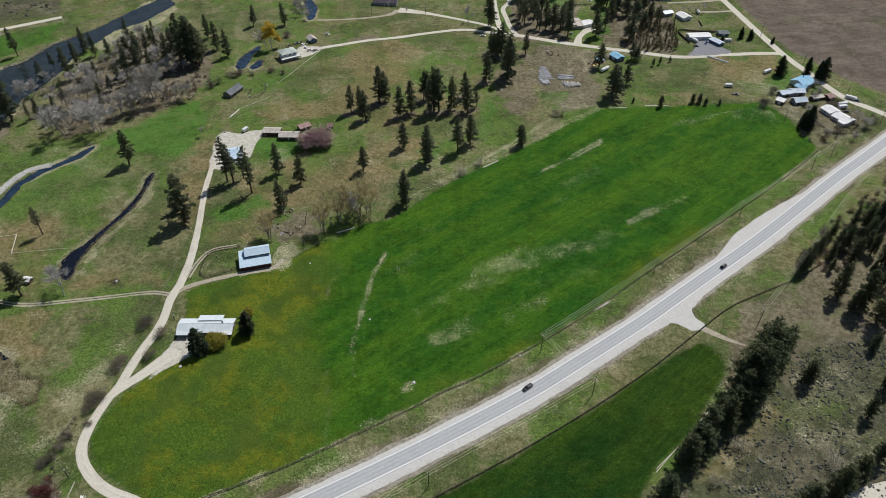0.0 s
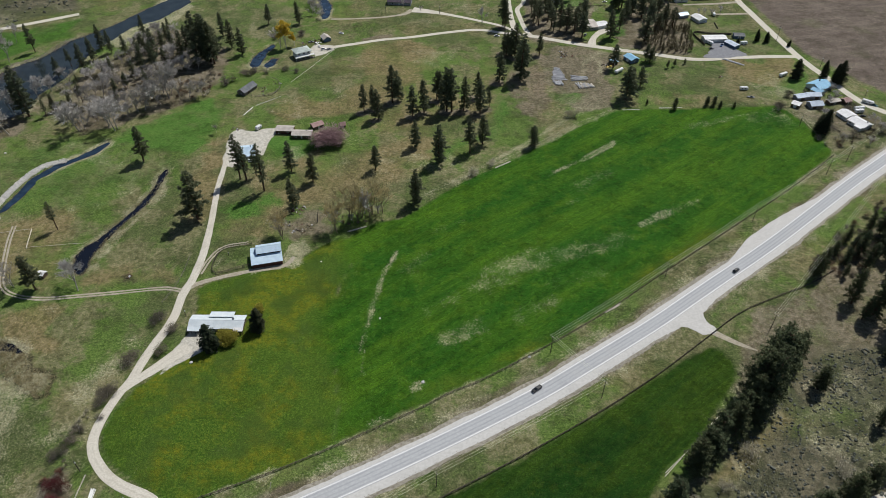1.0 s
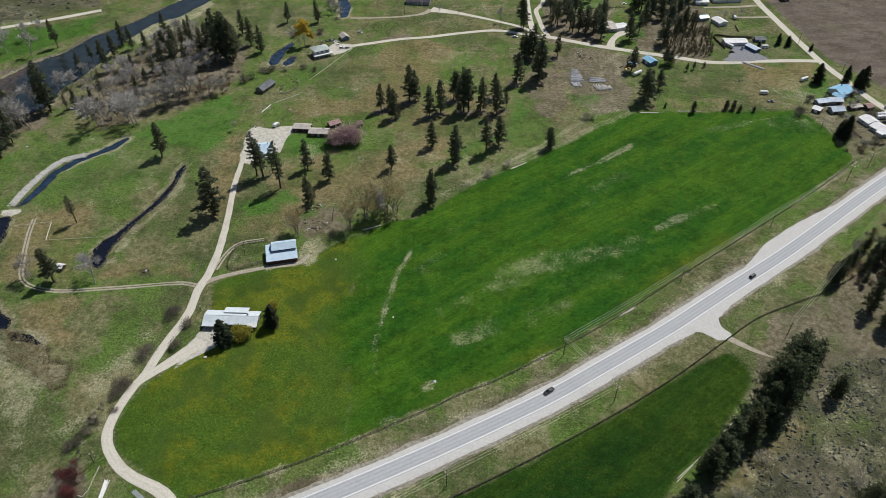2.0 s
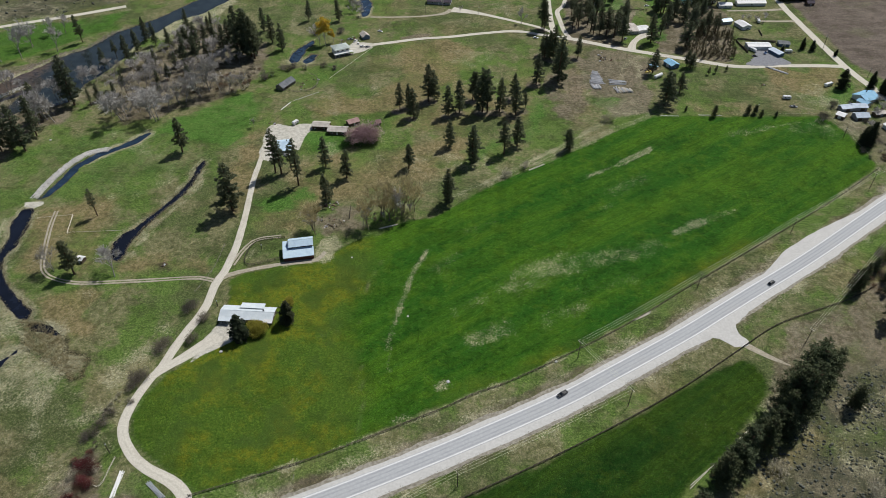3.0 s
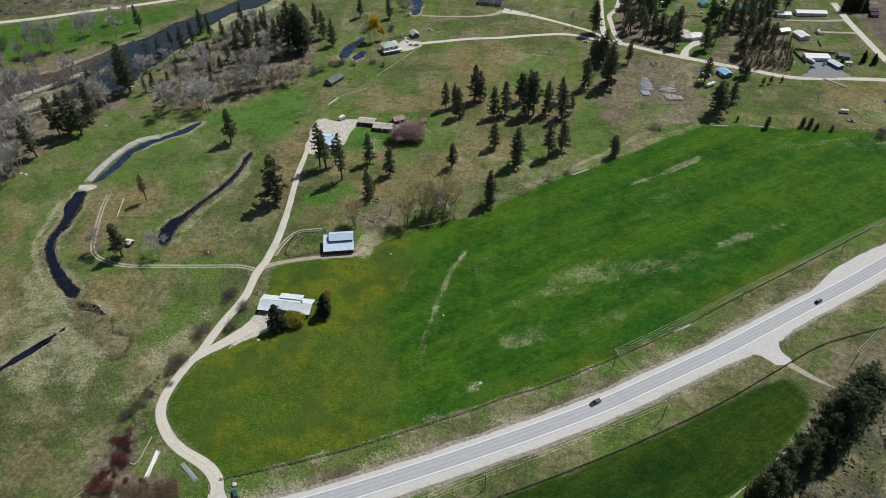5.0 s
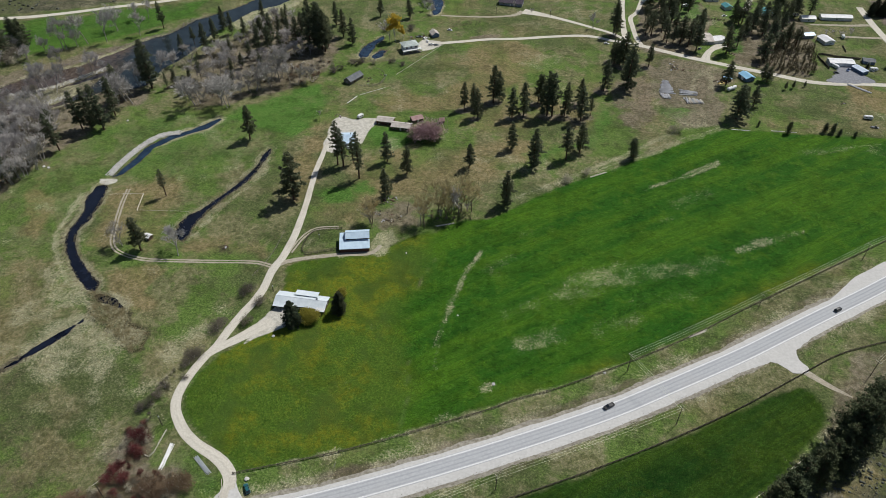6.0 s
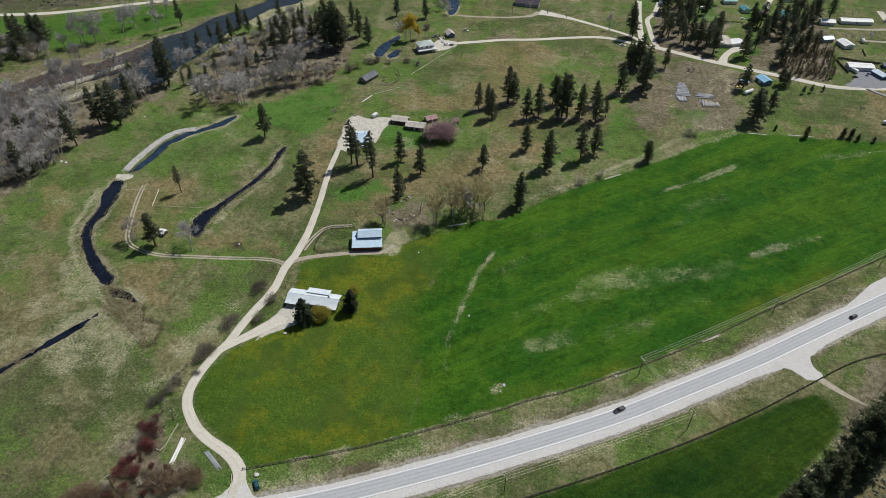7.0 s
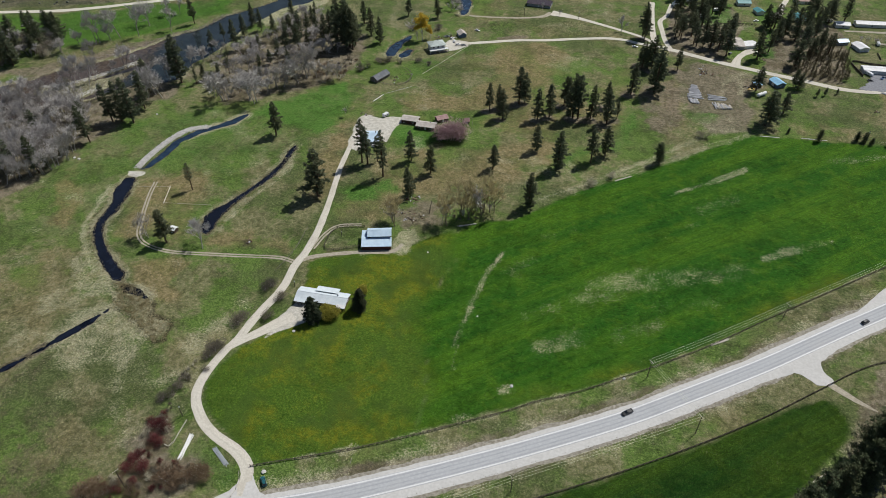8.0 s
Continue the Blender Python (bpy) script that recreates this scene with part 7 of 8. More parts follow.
def slope_roof(l, w, h, rise, over, ribs):
    bm = bmesh.new()
    lines = []
    drop = rise / w * over
    for s in (-1, 1):
        a, b = Vector((-l - over, s * (w + over), h - drop)), Vector((l + over, s * (w + over), h - drop))
        c, d = Vector((l + over, 0, h + rise)), Vector((-l - over, 0, h + rise))
        n = slab(bm, a, b, c, d, 0.14)
        k = -l - over + 0.4
        while ribs and k < l + over - 0.2:
            e, f = Vector((k, s * (w + over), h - drop)) + n * 0.14, Vector((k, 0, h + rise)) + n * 0.14
            lines.append((e, f))
            k += ribs
    box(bm, -l - over, -0.15, h + rise + 0.08, l + over, 0.15, h + rise + 0.2)
    bmesh.ops.recalc_face_normals(bm, faces=bm.faces)
    return bm, lines


def opening(parent, side, u, z, w, h, l, half, door=False, mat=None):
    """A door or window on a wall. side: s, n, e, w of the house's own frame."""
    turn = {"s": 0, "e": 90, "n": 180, "w": 270}[side]
    off = half if side in "sn" else l
    m = pose(0, 0, 0, 0, 0, turn) @ Matrix.Translation((u, -off, z))
    if door:
        d = part("door", boxed(-w / 2, -0.07, 0, w / 2, 0.05, h, bevel=0.02), parent, at=m, mat=mat or M_TRIM)
        part("door_handle", boxed(w * 0.32, -0.13, h * 0.48, w * 0.40, -0.06, h * 0.54), d, mat=M_CHROME)
        return
    f = bmesh.new()
    for x0, z0, x1, z1 in ((-w / 2, 0, w / 2, 0.1), (-w / 2, h - 0.1, w / 2, h), (-w / 2, 0.1, -w / 2 + 0.1, h - 0.1), (w / 2 - 0.1, 0.1, w / 2, h - 0.1)):
        box(f, x0, -0.09, z0, x1, 0.05, z1)
    win = part("window", f, parent, at=m, mat=M_TRIM)
    part("pane", boxed(-w / 2 + 0.1, -0.04, 0.1, w / 2 - 0.1, 0.02, h - 0.1), win, mat=M_GLASS)


def house(name, label, category, x, y, rot, l, w, h, rise, wall, roof, over=0.5, ribs=0.9, openings=(), chimney=None, group=""):
    """A gabled building of length l and width w."""
    top = thing(name, x, y, rot, label=label, category=category, group=group)
    part("wall", gable_body(bmesh.new(), l / 2, w / 2, h, rise - 0.02), top, mat=wall)
    shape, lines = slope_roof(l / 2, w / 2, h, rise, over, ribs)
    r = part("roof", shape, top, mat=roof)
    for a, b in lines:
        seam(r, a, b)
    if chimney:
        part("chimney", boxed(chimney[0] - 0.3, chimney[1] - 0.3, h + 0.3, chimney[0] + 0.3, chimney[1] + 0.3, h + rise + 0.9, bevel=0.03), r, mat=M_ROOF_GREY)
    for o in openings:
        opening(top, *o[:5], l / 2, w / 2, *o[5:])
    return top


def lean_to(name, parent, x0, x1, y0, y1, hi, lo, roof, wall=None, ribs=0.9):
    """A one-slope roof under a thing, high along y1 and low along y0, with its wall and posts."""
    bm = bmesh.new()
    n = slab(bm, (x0, y0, lo), (x1, y0, lo), (x1, y1, hi), (x0, y1, hi), 0.14)
    bmesh.ops.recalc_face_normals(bm, faces=bm.faces)
    r = part(name, bm, parent, mat=roof)
    k = x0 + 0.4
    while ribs and k < x1 - 0.2:
        seam(r, Vector((k, y0, lo)) + n * 0.14, Vector((k, y1, hi)) + n * 0.14)
        k += ribs
    if wall:
        part("lean_to_wall", boxed(x0 + 0.4, y0 + 0.5, -0.3, x1 - 0.4, y1, lo - 0.1), parent, mat=wall)
    else:
        for k in range(4):
            px = x0 + 0.3 + (x1 - x0 - 0.6) * k / 3
            part("porch_post", boxed(px - 0.08, y0 + 0.2, 0, px + 0.08, y0 + 0.36, lo), parent, mat=M_WOOD_DARK)


# the long metal-roofed house beside the lane
hs = house("farm_house", "long low house with a pale silver metal roof", "house", -115.7, 228.6, 0.5, 26.0, 8.2, 2.6, 1.3, M_WALL_BROWN, M_ROOF_PALE, 0.6, 0.9,
           (("s", -10, 0.0, 1.0, 2.05, True), ("s", -6.5, 0.9, 1.8, 1.2), ("s", -1.0, 0.9, 1.6, 1.2), ("s", 5.0, 0.9, 2.2, 1.2), ("s", 9.5, 0.0, 1.8, 2.05, True), ("w", 0.0, 0.9, 1.6, 1.2), ("e", 1.0, 0.9, 1.6, 1.2)), (8.0, 0.6))
lean_to("rear_roof", hs, -4.5, 7.5, 6.4, 2.0, 3.9, 3.0, M_ROOF_PALE, None)
lean_to("carport_roof", hs, -13.4, -7.5, -6.2, -3.6, 2.75, 2.35, M_ROOF_PALE, None)
lean_to("porch_roof", hs, 9.0, 13.6, -6.0, -3.8, 2.7, 2.3, M_ROOF_WHITE, None)

# the barn with a raised centre
bn = house("barn", "dark red barn with a raised pale blue metal roof", "barn", -101.3, 281.2, 15, 12.4, 6.4, 5.6, 1.5, M_WALL_RED, M_ROOF_BLUE, 0.6, 0.9, (("s", -3.5, 4.3, 1.2, 0.8), ("s", 0.0, 4.3, 1.2, 0.8), ("s", 3.5, 4.3, 1.2, 0.8), ("e", 0, 0, 2.6, 2.8, True, M_WALL_BROWN)))
lean_to("front_roof", bn, -10.0, 6.8, -9.4, -3.2, 4.2, 2.7, M_ROOF_BLUE, M_WALL_RED)
lean_to("side_roof", bn, -10.0, -6.3, -3.2, 3.4, 4.2, 4.2, M_ROOF_BLUE, None)

# the pine yard
house("shed", "dark red shed with a pale tan metal roof", "shed", -118.0, 410.8, -2, 11.5, 6.5, 2.8, 1.0, M_WALL_RED, M_ROOF_TAN, 0.5, 0.9, (("s", -3.5, 0, 2.4, 2.2, True, M_WALL_BROWN), ("s", 2.5, 0.9, 1.4, 1.0)), None, "yard sheds")
house("cottage", "low brown cottage with a weathered tan roof", "house", -105.2, 405.4, -1, 13.0, 6.8, 2.7, 1.2, M_WALL_BROWN, M_ROOF_TAN, 0.5, 0.0, (("s", -4, 0.9, 1.6, 1.2), ("s", 0, 0, 1.0, 2.05, True), ("s", 4, 0.9, 2.0, 1.2)), (3.0, 0.5))
house("shed", "old shed with a faded pink roof", "shed", -97.0, 417.5, 35, 8.0, 5.5, 2.4, 1.1, M_WALL_BROWN, M_ROOF_PINK, 0.4, 0.0, (("s", 0, 0, 1.0, 2.0, True),), None, "yard sheds")
house("hut", "small brown garden hut behind the blossom tree", "hut", -79.1, 418.5, 20, 3.4, 3.2, 2.0, 1.5, M_WALL_BROWN, M_ROOF_PINK, 0.35, 0.0, (("s", 0, 0, 0.9, 1.8, True, M_WALL_GREY),))
yh = house("farm_house", "house with a pale blue metal roof among pines", "house", -137.5, 383.5, 12, 9.0, 9.5, 2.8, 1.4, M_WALL_WHITE, M_ROOF_BLUE, 0.6, 0.9, (("s", -2.5, 0.9, 1.4, 1.2), ("s", 0.2, 0, 1.0, 2.05, True), ("s", 2.8, 0.9, 1.4, 1.2)), (2.0, 1.0))
lean_to("porch_roof", yh, -4.5, 4.5, -8.0, -4.9, 2.7, 2.2, M_ROOF_BLUE, None)

# the two-storey house by the far pond
nh = thing("farm_house", -127.5, 530.0, 32, label="two-storey white house with a pale hip roof and balcony", category="house")
part("wall", boxed(-6.0, -4.6, -0.4, 6.0, 4.6, 5.5), nh, mat=M_WALL_WHITE)
nr = bmesh.new()
hip = [nr.verts.new(p) for p in ((-7.0, -5.6, 5.35), (7.0, -5.6, 5.35), (7.0, 5.6, 5.35), (-7.0, 5.6, 5.35), (-2.2, 0, 7.6), (2.2, 0, 7.6), (-7.0, -5.6, 5.15), (7.0, -5.6, 5.15), (7.0, 5.6, 5.15), (-7.0, 5.6, 5.15))]
for f in ((0, 1, 5, 4), (1, 2, 5), (2, 3, 4, 5), (3, 0, 4), (6, 7, 1, 0), (7, 8, 2, 1), (8, 9, 3, 2), (9, 6, 0, 3), (9, 8, 7, 6)):
    nr.faces.new([hip[k] for k in f])
nr = part("roof", nr, nh, "pale green-grey shingle hip roof", mat=M_ROOF_SAGE)
part("chimney", boxed(1.2, 0.6, 6.2, 1.9, 1.3, 8.3, bevel=0.03), nr, mat=M_ROOF_GREY)
bal = part("balcony", boxed(-8.2, -8.0, 2.55, 8.2, -4.62, 2.8, bevel=0.03), nh, "white timber balcony along the front", mat=M_TRIM)
for k in range(9):
    part("baluster", boxed(-8.1 + 2.0 * k, -7.98, 2.8, -8.0 + 2.0 * k, -7.88, 3.75), bal, mat=M_TRIM)
part("handrail", boxed(-8.2, -8.0, 3.75, 8.2, -7.86, 3.85), bal, mat=M_TRIM)
for k in range(5):
    part("porch_post", boxed(-8.0 + 3.95 * k, -7.9, -0.2, -7.82 + 3.95 * k, -7.72, 2.55), nh, mat=M_TRIM)
part("deck", boxed(-8.0, -7.9, -0.2, 8.0, -4.62, 0.25, bevel=0.03), nh, mat=M_WOOD_GREY)
for side, u, z, w, h in (("s", -4, 3.3, 1.8, 1.4), ("s", 0, 3.3, 1.8, 1.4), ("s", 4, 3.3, 1.8, 1.4), ("s", -3, 0.9, 2.0, 1.3), ("e", -2, 3.5, 1.5, 1.2), ("e", 2, 0.9, 1.5, 1.2)):
    opening(nh, side, u, z, w, h, 6.0, 4.6)
opening(nh, "s", 2, 0.25, 1.8, 2.1, 6.0, 4.6, True)
house("shed", "small dark shed with a pale roof", "shed", -112.5, 561.5, -60, 8.0, 6.0, 2.6, 1.8, M_WALL_BLUE, M_ROOF_TAN, 0.5, 0.0, (("s", 0, 0, 2.4, 2.2, True),), None, "far sheds")
house("old_shed", "weathered shed with a steep grey shingle roof", "shed", -158.4, 468.9, 66, 15.0, 7.0, 2.6, 2.2, M_WOOD_GREY, M_ROOF_GREY, 0.4, 0.0, (("s", -3, 0, 2.2, 2.2, True, M_WALL_BROWN), ("w", 0, 0.9, 1.2, 1.0)))
house("cabin", "tiny pump cabin with a white metal roof", "cabin", -219.0, 262.0, -10, 4.0, 3.4, 2.1, 0.7, M_WALL_BROWN, M_ROOF_WHITE, 0.3, 0.6, (("s", 0, 0, 0.9, 1.9, True),))
house("farm_house", "far house with a dark plum shingle roof", "house", -54.5, 645.5, -5, 22.0, 11.0, 3.0, 2.4, M_WALL_GREY, M_ROOF_PURPLE, 0.6, 0.0, (("s", -6, 0.9, 1.6, 1.2), ("s", 0, 0, 1.0, 2.05, True), ("s", 5, 0.9, 2.0, 1.2)))

# the hamlet and the eastern farm
sh = house("workshop", "white metal workshop on a gravel pad", "workshop", 221.0, 567.5, 4, 19.0, 8.5, 2.9, 0.7, M_WALL_WHITE, M_ROOF_WHITE, 0.4, 0.0, (("s", -5, 0, 3.0, 2.8, True), ("s", 0, 0, 3.0, 2.8, True), ("s", 6, 0, 1.0, 2.05, True)))
house("shed", "open shed with a blue-grey metal roof", "shed", 233.0, 556.5, -60, 11.5, 6.0, 2.5, 0.6, M_WALL_BLUE, M_ROOF_DIM, 0.5, 0.0, (("n", 0, 0, 3.0, 2.4, True, M_WALL_GREY),), None, "shop sheds")
house("shed", "shed with a dark slate roof", "shed", 244.1, 574.5, -5, 8.5, 6.5, 2.4, 0.8, M_WALL_BLUE, M_ROOF_GREY, 0.5, 0.0, (("s", 0, 0, 2.4, 2.2, True),), None, "shop sheds")
house("farm_house", "white building with a bright metal roof", "house", 219.0, 610.0, -68, 12.0, 9.0, 3.0, 1.2, M_WALL_WHITE, M_ROOF_WHITE, 0.5, 0.0, (("s", -5, 0.9, 1.6, 1.2), ("s", 2, 0, 1.0, 2.05, True)))
house("farm_house", "house with a grey-blue roof behind the white building", "house", 206.0, 618.0, 20, 9.0, 6.5, 2.8, 1.2, M_WALL_GREY, M_ROOF_BLUE, 0.5, 0.0, (("s", 0, 0.9, 1.6, 1.2),))
house("farm_house", "house with a bright sky-blue roof", "house", 276.8, 482.5, 32, 13.5, 12.0, 3.0, 2.4, M_WALL_WHITE, M_ROOF_SKY, 0.6, 0.0, (("s", -3, 0.9, 1.6, 1.2), ("s", 1, 0, 1.0, 2.05, True), ("w", 0, 0.9, 1.6, 1.2)), (2.0, 2.0))
house("porch_wing", "lower wing with a sky-blue roof", "house", 272.6, 474.0, -58, 8.0, 6.0, 2.6, 1.2, M_WALL_WHITE, M_ROOF_SKY, 0.4, 0.0, (("s", 0, 0.9, 1.6, 1.2),))
house("long_shed", "long shed with a pale grey metal roof", "shed", 257.0, 465.5, 15, 9.5, 5.6, 2.6, 0.9, M_WALL_GREY, M_ROOF_DIM, 0.4, 0.0, (("s", 0, 0, 3.0, 2.2, True, M_WALL_BROWN),), None, "farm sheds")
house("long_shed", "long shed with a curved-looking grey metal roof", "shed", 266.5, 467.5, 2, 10.5, 6.0, 2.8, 1.2, M_WALL_GREY, M_ROOF_DIM, 0.4, 0.0, (("s", 2, 0, 3.0, 2.2, True, M_WALL_BROWN),), None, "farm sheds")
house("shed", "dark shed with a white metal roof", "shed", 249.5, 454.0, -40, 5.6, 6.0, 2.6, 0.8, M_WALL_BROWN, M_ROOF_WHITE, 0.4, 0.0, (("s", 0, 0, 2.4, 2.1, True),), None, "farm sheds")
house("small_barn", "low barn with a grey-blue metal roof", "barn", 263.0, 454.0, 10, 9.5, 6.6, 2.6, 1.6, M_WALL_GREY, M_ROOF_DIM, 0.5, 0.0, (("s", -2, 0, 2.8, 2.2, True, M_WALL_BROWN),))
wh = house("farm_house", "rambling white house with a bright white roof", "house", 284.0, 427.5, -62, 12.5, 9.5, 2.8, 1.4, M_WALL_WHITE, M_ROOF_WHITE, 0.6, 0.0, (("s", -4, 0.9, 1.6, 1.2), ("s", 0, 0, 1.0, 2.05, True), ("s", 4, 0.9, 1.6, 1.2), ("e", 0, 0.9, 1.6, 1.2)), (4.0, 1.5))
lean_to("wing_roof", wh, 0.5, 6.0, -7.6, -3.7, 2.9, 2.4, M_ROOF_WHITE, M_WALL_WHITE, 0)
house("farm_house", "white-roofed wing standing behind the white house", "house", 279.8, 439.5, -70, 9.0, 9.5, 2.7, 1.2, M_WALL_WHITE, M_ROOF_WHITE, 0.5, 0.0, (("s", 0, 0.9, 1.6, 1.2), ("w", 0, 0, 1.0, 2.05, True)))
house("shed", "brown shed with a brown roof", "shed", 288.0, 460.0, 20, 5.5, 5.5, 2.4, 1.2, M_WALL_BROWN, M_ROOF_PINK, 0.4, 0.0, (("s", 0, 0, 1.0, 2.0, True),), None, "farm sheds")
house("shed", "low open shed with a pale roof", "shed", 278.5, 459.5, 18, 9.5, 4.5, 2.2, 0.6, M_WALL_BROWN, M_ROOF_TAN, 0.4, 0.0, (("s", 0, 0, 2.4, 1.9, True, M_WALL_GREY),), None, "farm sheds")
house("workshop", "shop with a blue-and-white metal roof under pines", "workshop", 142.5, 527.0, -62, 10.0, 7.5, 3.0, 1.3, M_WALL_BLUE, M_ROOF_SKY, 0.5, 0.0, (("s", 0, 0, 3.0, 2.6, True), ("e", 0, 0.9, 1.2, 1.0)))
house("farm_house", "pale-roofed house among tall pines", "house", 118.5, 594.5, 8, 9.0, 17.0, 3.0, 1.3, M_WALL_GREY, M_ROOF_TAN, 0.5, 0.0, (("s", 0, 0.9, 1.6, 1.2),))
house("garage", "white-roofed garage among tall pines", "garage", 128.0, 594.5, 22, 11.0, 9.0, 2.8, 1.0, M_WALL_WHITE, M_ROOF_WHITE, 0.4, 0.0, (("s", -2.5, 0, 2.6, 2.3, True), ("s", 2.0, 0, 2.6, 2.3, True)))
house("cabin", "small cabin with a blue roof beside the log yard", "cabin", 127.0, 521.5, 10, 6.0, 5.0, 2.6, 1.2, M_WALL_BROWN, M_ROOF_SKY, 0.4, 0.0, (("s", 0, 0, 0.9, 1.9, True),))
FAR_ROOFS = (
    (239.0, 663.5, 6, 27.0, 7.5, M_ROOF_WHITE, "long white mobile home beside the far road"),
    (213.5, 656.5, 4, 12.0, 8.0, M_ROOF_WHITE, "white-roofed building beside a mobile home"),
    (178.0, 664.0, -75, 13.0, 9.0, M_ROOF_TEAL, "house with a teal metal roof"),
    (133.0, 690.0, 10, 12.0, 8.0, M_ROOF_TEAL, "house with a green metal roof among pines"),
    (85.0, 690.0, 30, 10.0, 8.0, M_ROOF_PURPLE, "hut with a dark brown roof"),
    (190.0, 709.0, 10, 16.0, 10.0, M_ROOF_PINK, "house with a dark reddish roof"),
)
for x, y, rot, l, w, roof, lab in FAR_ROOFS:
    house("farm_house", lab, "house", x, y, rot, l, w, 2.9, 1.2, M_WALL_WHITE, roof, 0.5, 0.0, (("s", 0, 0.9, 1.6, 1.2), ("s", l * 0.25, 0, 1.0, 2.05, True)), None, "far houses")


for x, y, l, w in ((297.0, 678.0, 8.0, 6.0), (295.0, 667.5, 7.0, 5.0)):
    house("shed", "small dark shed beside the far road", "shed", x, y, 12, l, w, 2.6, 1.4, M_WALL_BROWN, M_ROOF_PURPLE, 0.4, 0.0, (("s", 0, 0, 1.6, 2.0, True, M_WALL_GREY),), None, "far sheds")

house("farm_house", "house with a teal metal roof among pines", "house", 144.9, 671.1, -70, 9.0, 7.0, 2.9, 1.3, M_WALL_WHITE, M_ROOF_TEAL, 0.5, 0.0, (("s", 0, 0.9, 1.6, 1.2),), None, "far houses")


def dome(x, y, r, label):
    """A round white storage dome on a low ring."""
    top = thing("storage_dome", x, y, label=label, category="dome")
    bm = bmesh.new()
    bmesh.ops.create_uvsphere(bm, u_segments=20, v_segments=12, radius=r)
    bmesh.ops.delete(bm, geom=[v for v in bm.verts if v.co.z < -0.05], context="VERTS")
    part("shell", bm, top, mat=P_WHITE, at=Matrix.Translation((0, 0, 0.9)))
    verts, faces = [], []
    tube(verts, faces, (0, 0, -0.3), (0, 0, 0.95), r, r, 20)
    part("base_ring", mesh_of("base_ring", verts, faces, M_WALL_GREY), top)


dome(70.5, 673.4, 3.6, "white round storage dome beyond the pines")


# ---- vehicles ----
def loft(sections):
    """A closed body through rounded cross-sections (x, half width, floor, shoulder, top)."""
    bm = bmesh.new()
    rings = []
    for x, w, z0, z1, z2 in sections:
        rings.append([bm.verts.new((x, s * w * k, z)) for s, k, z in ((-1, 0.92, z0), (-1, 1.0, (z0 + z1) / 2), (-1, 0.97, z1), (-1, 0.72, z2), (1, 0.72, z2), (1, 0.97, z1), (1, 1.0, (z0 + z1) / 2), (1, 0.92, z0))])
    for a, b in zip(rings, rings[1:]):
        for k in range(8):
            j = (k + 1) % 8
            bm.faces.new((a[k], b[k], b[j], a[j]))
    bm.faces.new(rings[0])
    bm.faces.new(rings[-1][::-1])
    bmesh.ops.recalc_face_normals(bm, faces=bm.faces)
    return bm


def wheel_mesh(r, w):
    bm = bmesh.new()
    bmesh.ops.create_cone(bm, cap_ends=True, segments=14, radius1=r, radius2=r, depth=w, matrix=pose(0, 0, 0, 90))
    bmesh.ops.bevel(bm, geom=[e for e in bm.edges if len(e.link_faces) == 2 and any(len(f.verts) > 4 for f in e.link_faces)], offset=0.05, segments=1, affect="EDGES")
    return bm


def car(x, y, rot, coat, style, label, category, z=None):
    """A car or pickup that heads along its own x."""
    top = thing("car" if style != "pickup" else "pickup_truck", x, y, rot, (gz(x, y) if z is None else z), label, category, "vehicles")
    l, w = (2.35, 0.92) if style != "pickup" else (2.75, 0.98)
    h = 0.98 if style != "suv" else 1.08
    part("body", loft([(-l, w * 0.82, 0.42, 0.72, 0.78), (-l * 0.93, w, 0.30, h * 0.82, h * 0.92), (-l * 0.45, w, 0.26, h * 0.88, h), (l * 0.35, w, 0.26, h * 0.86, h * 0.96), (l * 0.85, w * 0.97, 0.28, h * 0.74, h * 0.80), (l, w * 0.80, 0.42, 0.62, 0.68)]), top, mat=coat)
    a, b = {"sedan": (-0.72, 0.42), "suv": (-0.95, 0.42), "pickup": (-0.12, 0.46)}[style]
    roof = {"sedan": 1.45, "suv": 1.72, "pickup": 1.78}[style]
    part("cabin_glass", loft([(a * l, w * 0.86, h * 0.9, h, h + 0.05), (a * l + 0.45, w * 0.86, h * 0.9, h + 0.2, roof - 0.05), (b * l - 0.75, w * 0.86, h * 0.9, h + 0.2, roof - 0.05), (b * l, w * 0.86, h * 0.88, h * 0.95, h)]), top, "dark tinted window glass", mat=M_GLASS)
    part("roof_panel", boxed(a * l + 0.42, -w * 0.64, roof - 0.06, b * l - 0.70, w * 0.64, roof + 0.01, bevel=0.03), top, mat=coat)
    if style == "pickup":
        part("bed_liner", boxed(-l * 0.92, -w * 0.78, h * 0.9, -l * 0.2, w * 0.78, h * 0.955), top, "black bed of the truck", mat=M_TYRE)
    for sx in (-0.62, 0.62):
        for sy in (-1, 1):
            wh_ = part("wheel", wheel_mesh(0.36, 0.24), top, at=pose(sx * l, sy * (w - 0.10), 0.36), mat=M_TYRE)
            part("rim", boxed(-0.2, sy * 0.11 - 0.02, -0.2, 0.2, sy * 0.11 + 0.02, 0.2, bevel=0.015), wh_, mat=M_CHROME)
    for sy in (-1, 1):
        part("headlight", boxed(l * 0.955, sy * w * 0.56 - 0.16, 0.58, l * 0.985, sy * w * 0.56 + 0.16, 0.72, bevel=0.01), top, mat=M_LAMP)
        part("tail_light", boxed(-l * 0.99, sy * w * 0.60 - 0.12, 0.62, -l * 0.95, sy * w * 0.60 + 0.12, 0.78, bevel=0.01), top, mat=P_RED)
    return top


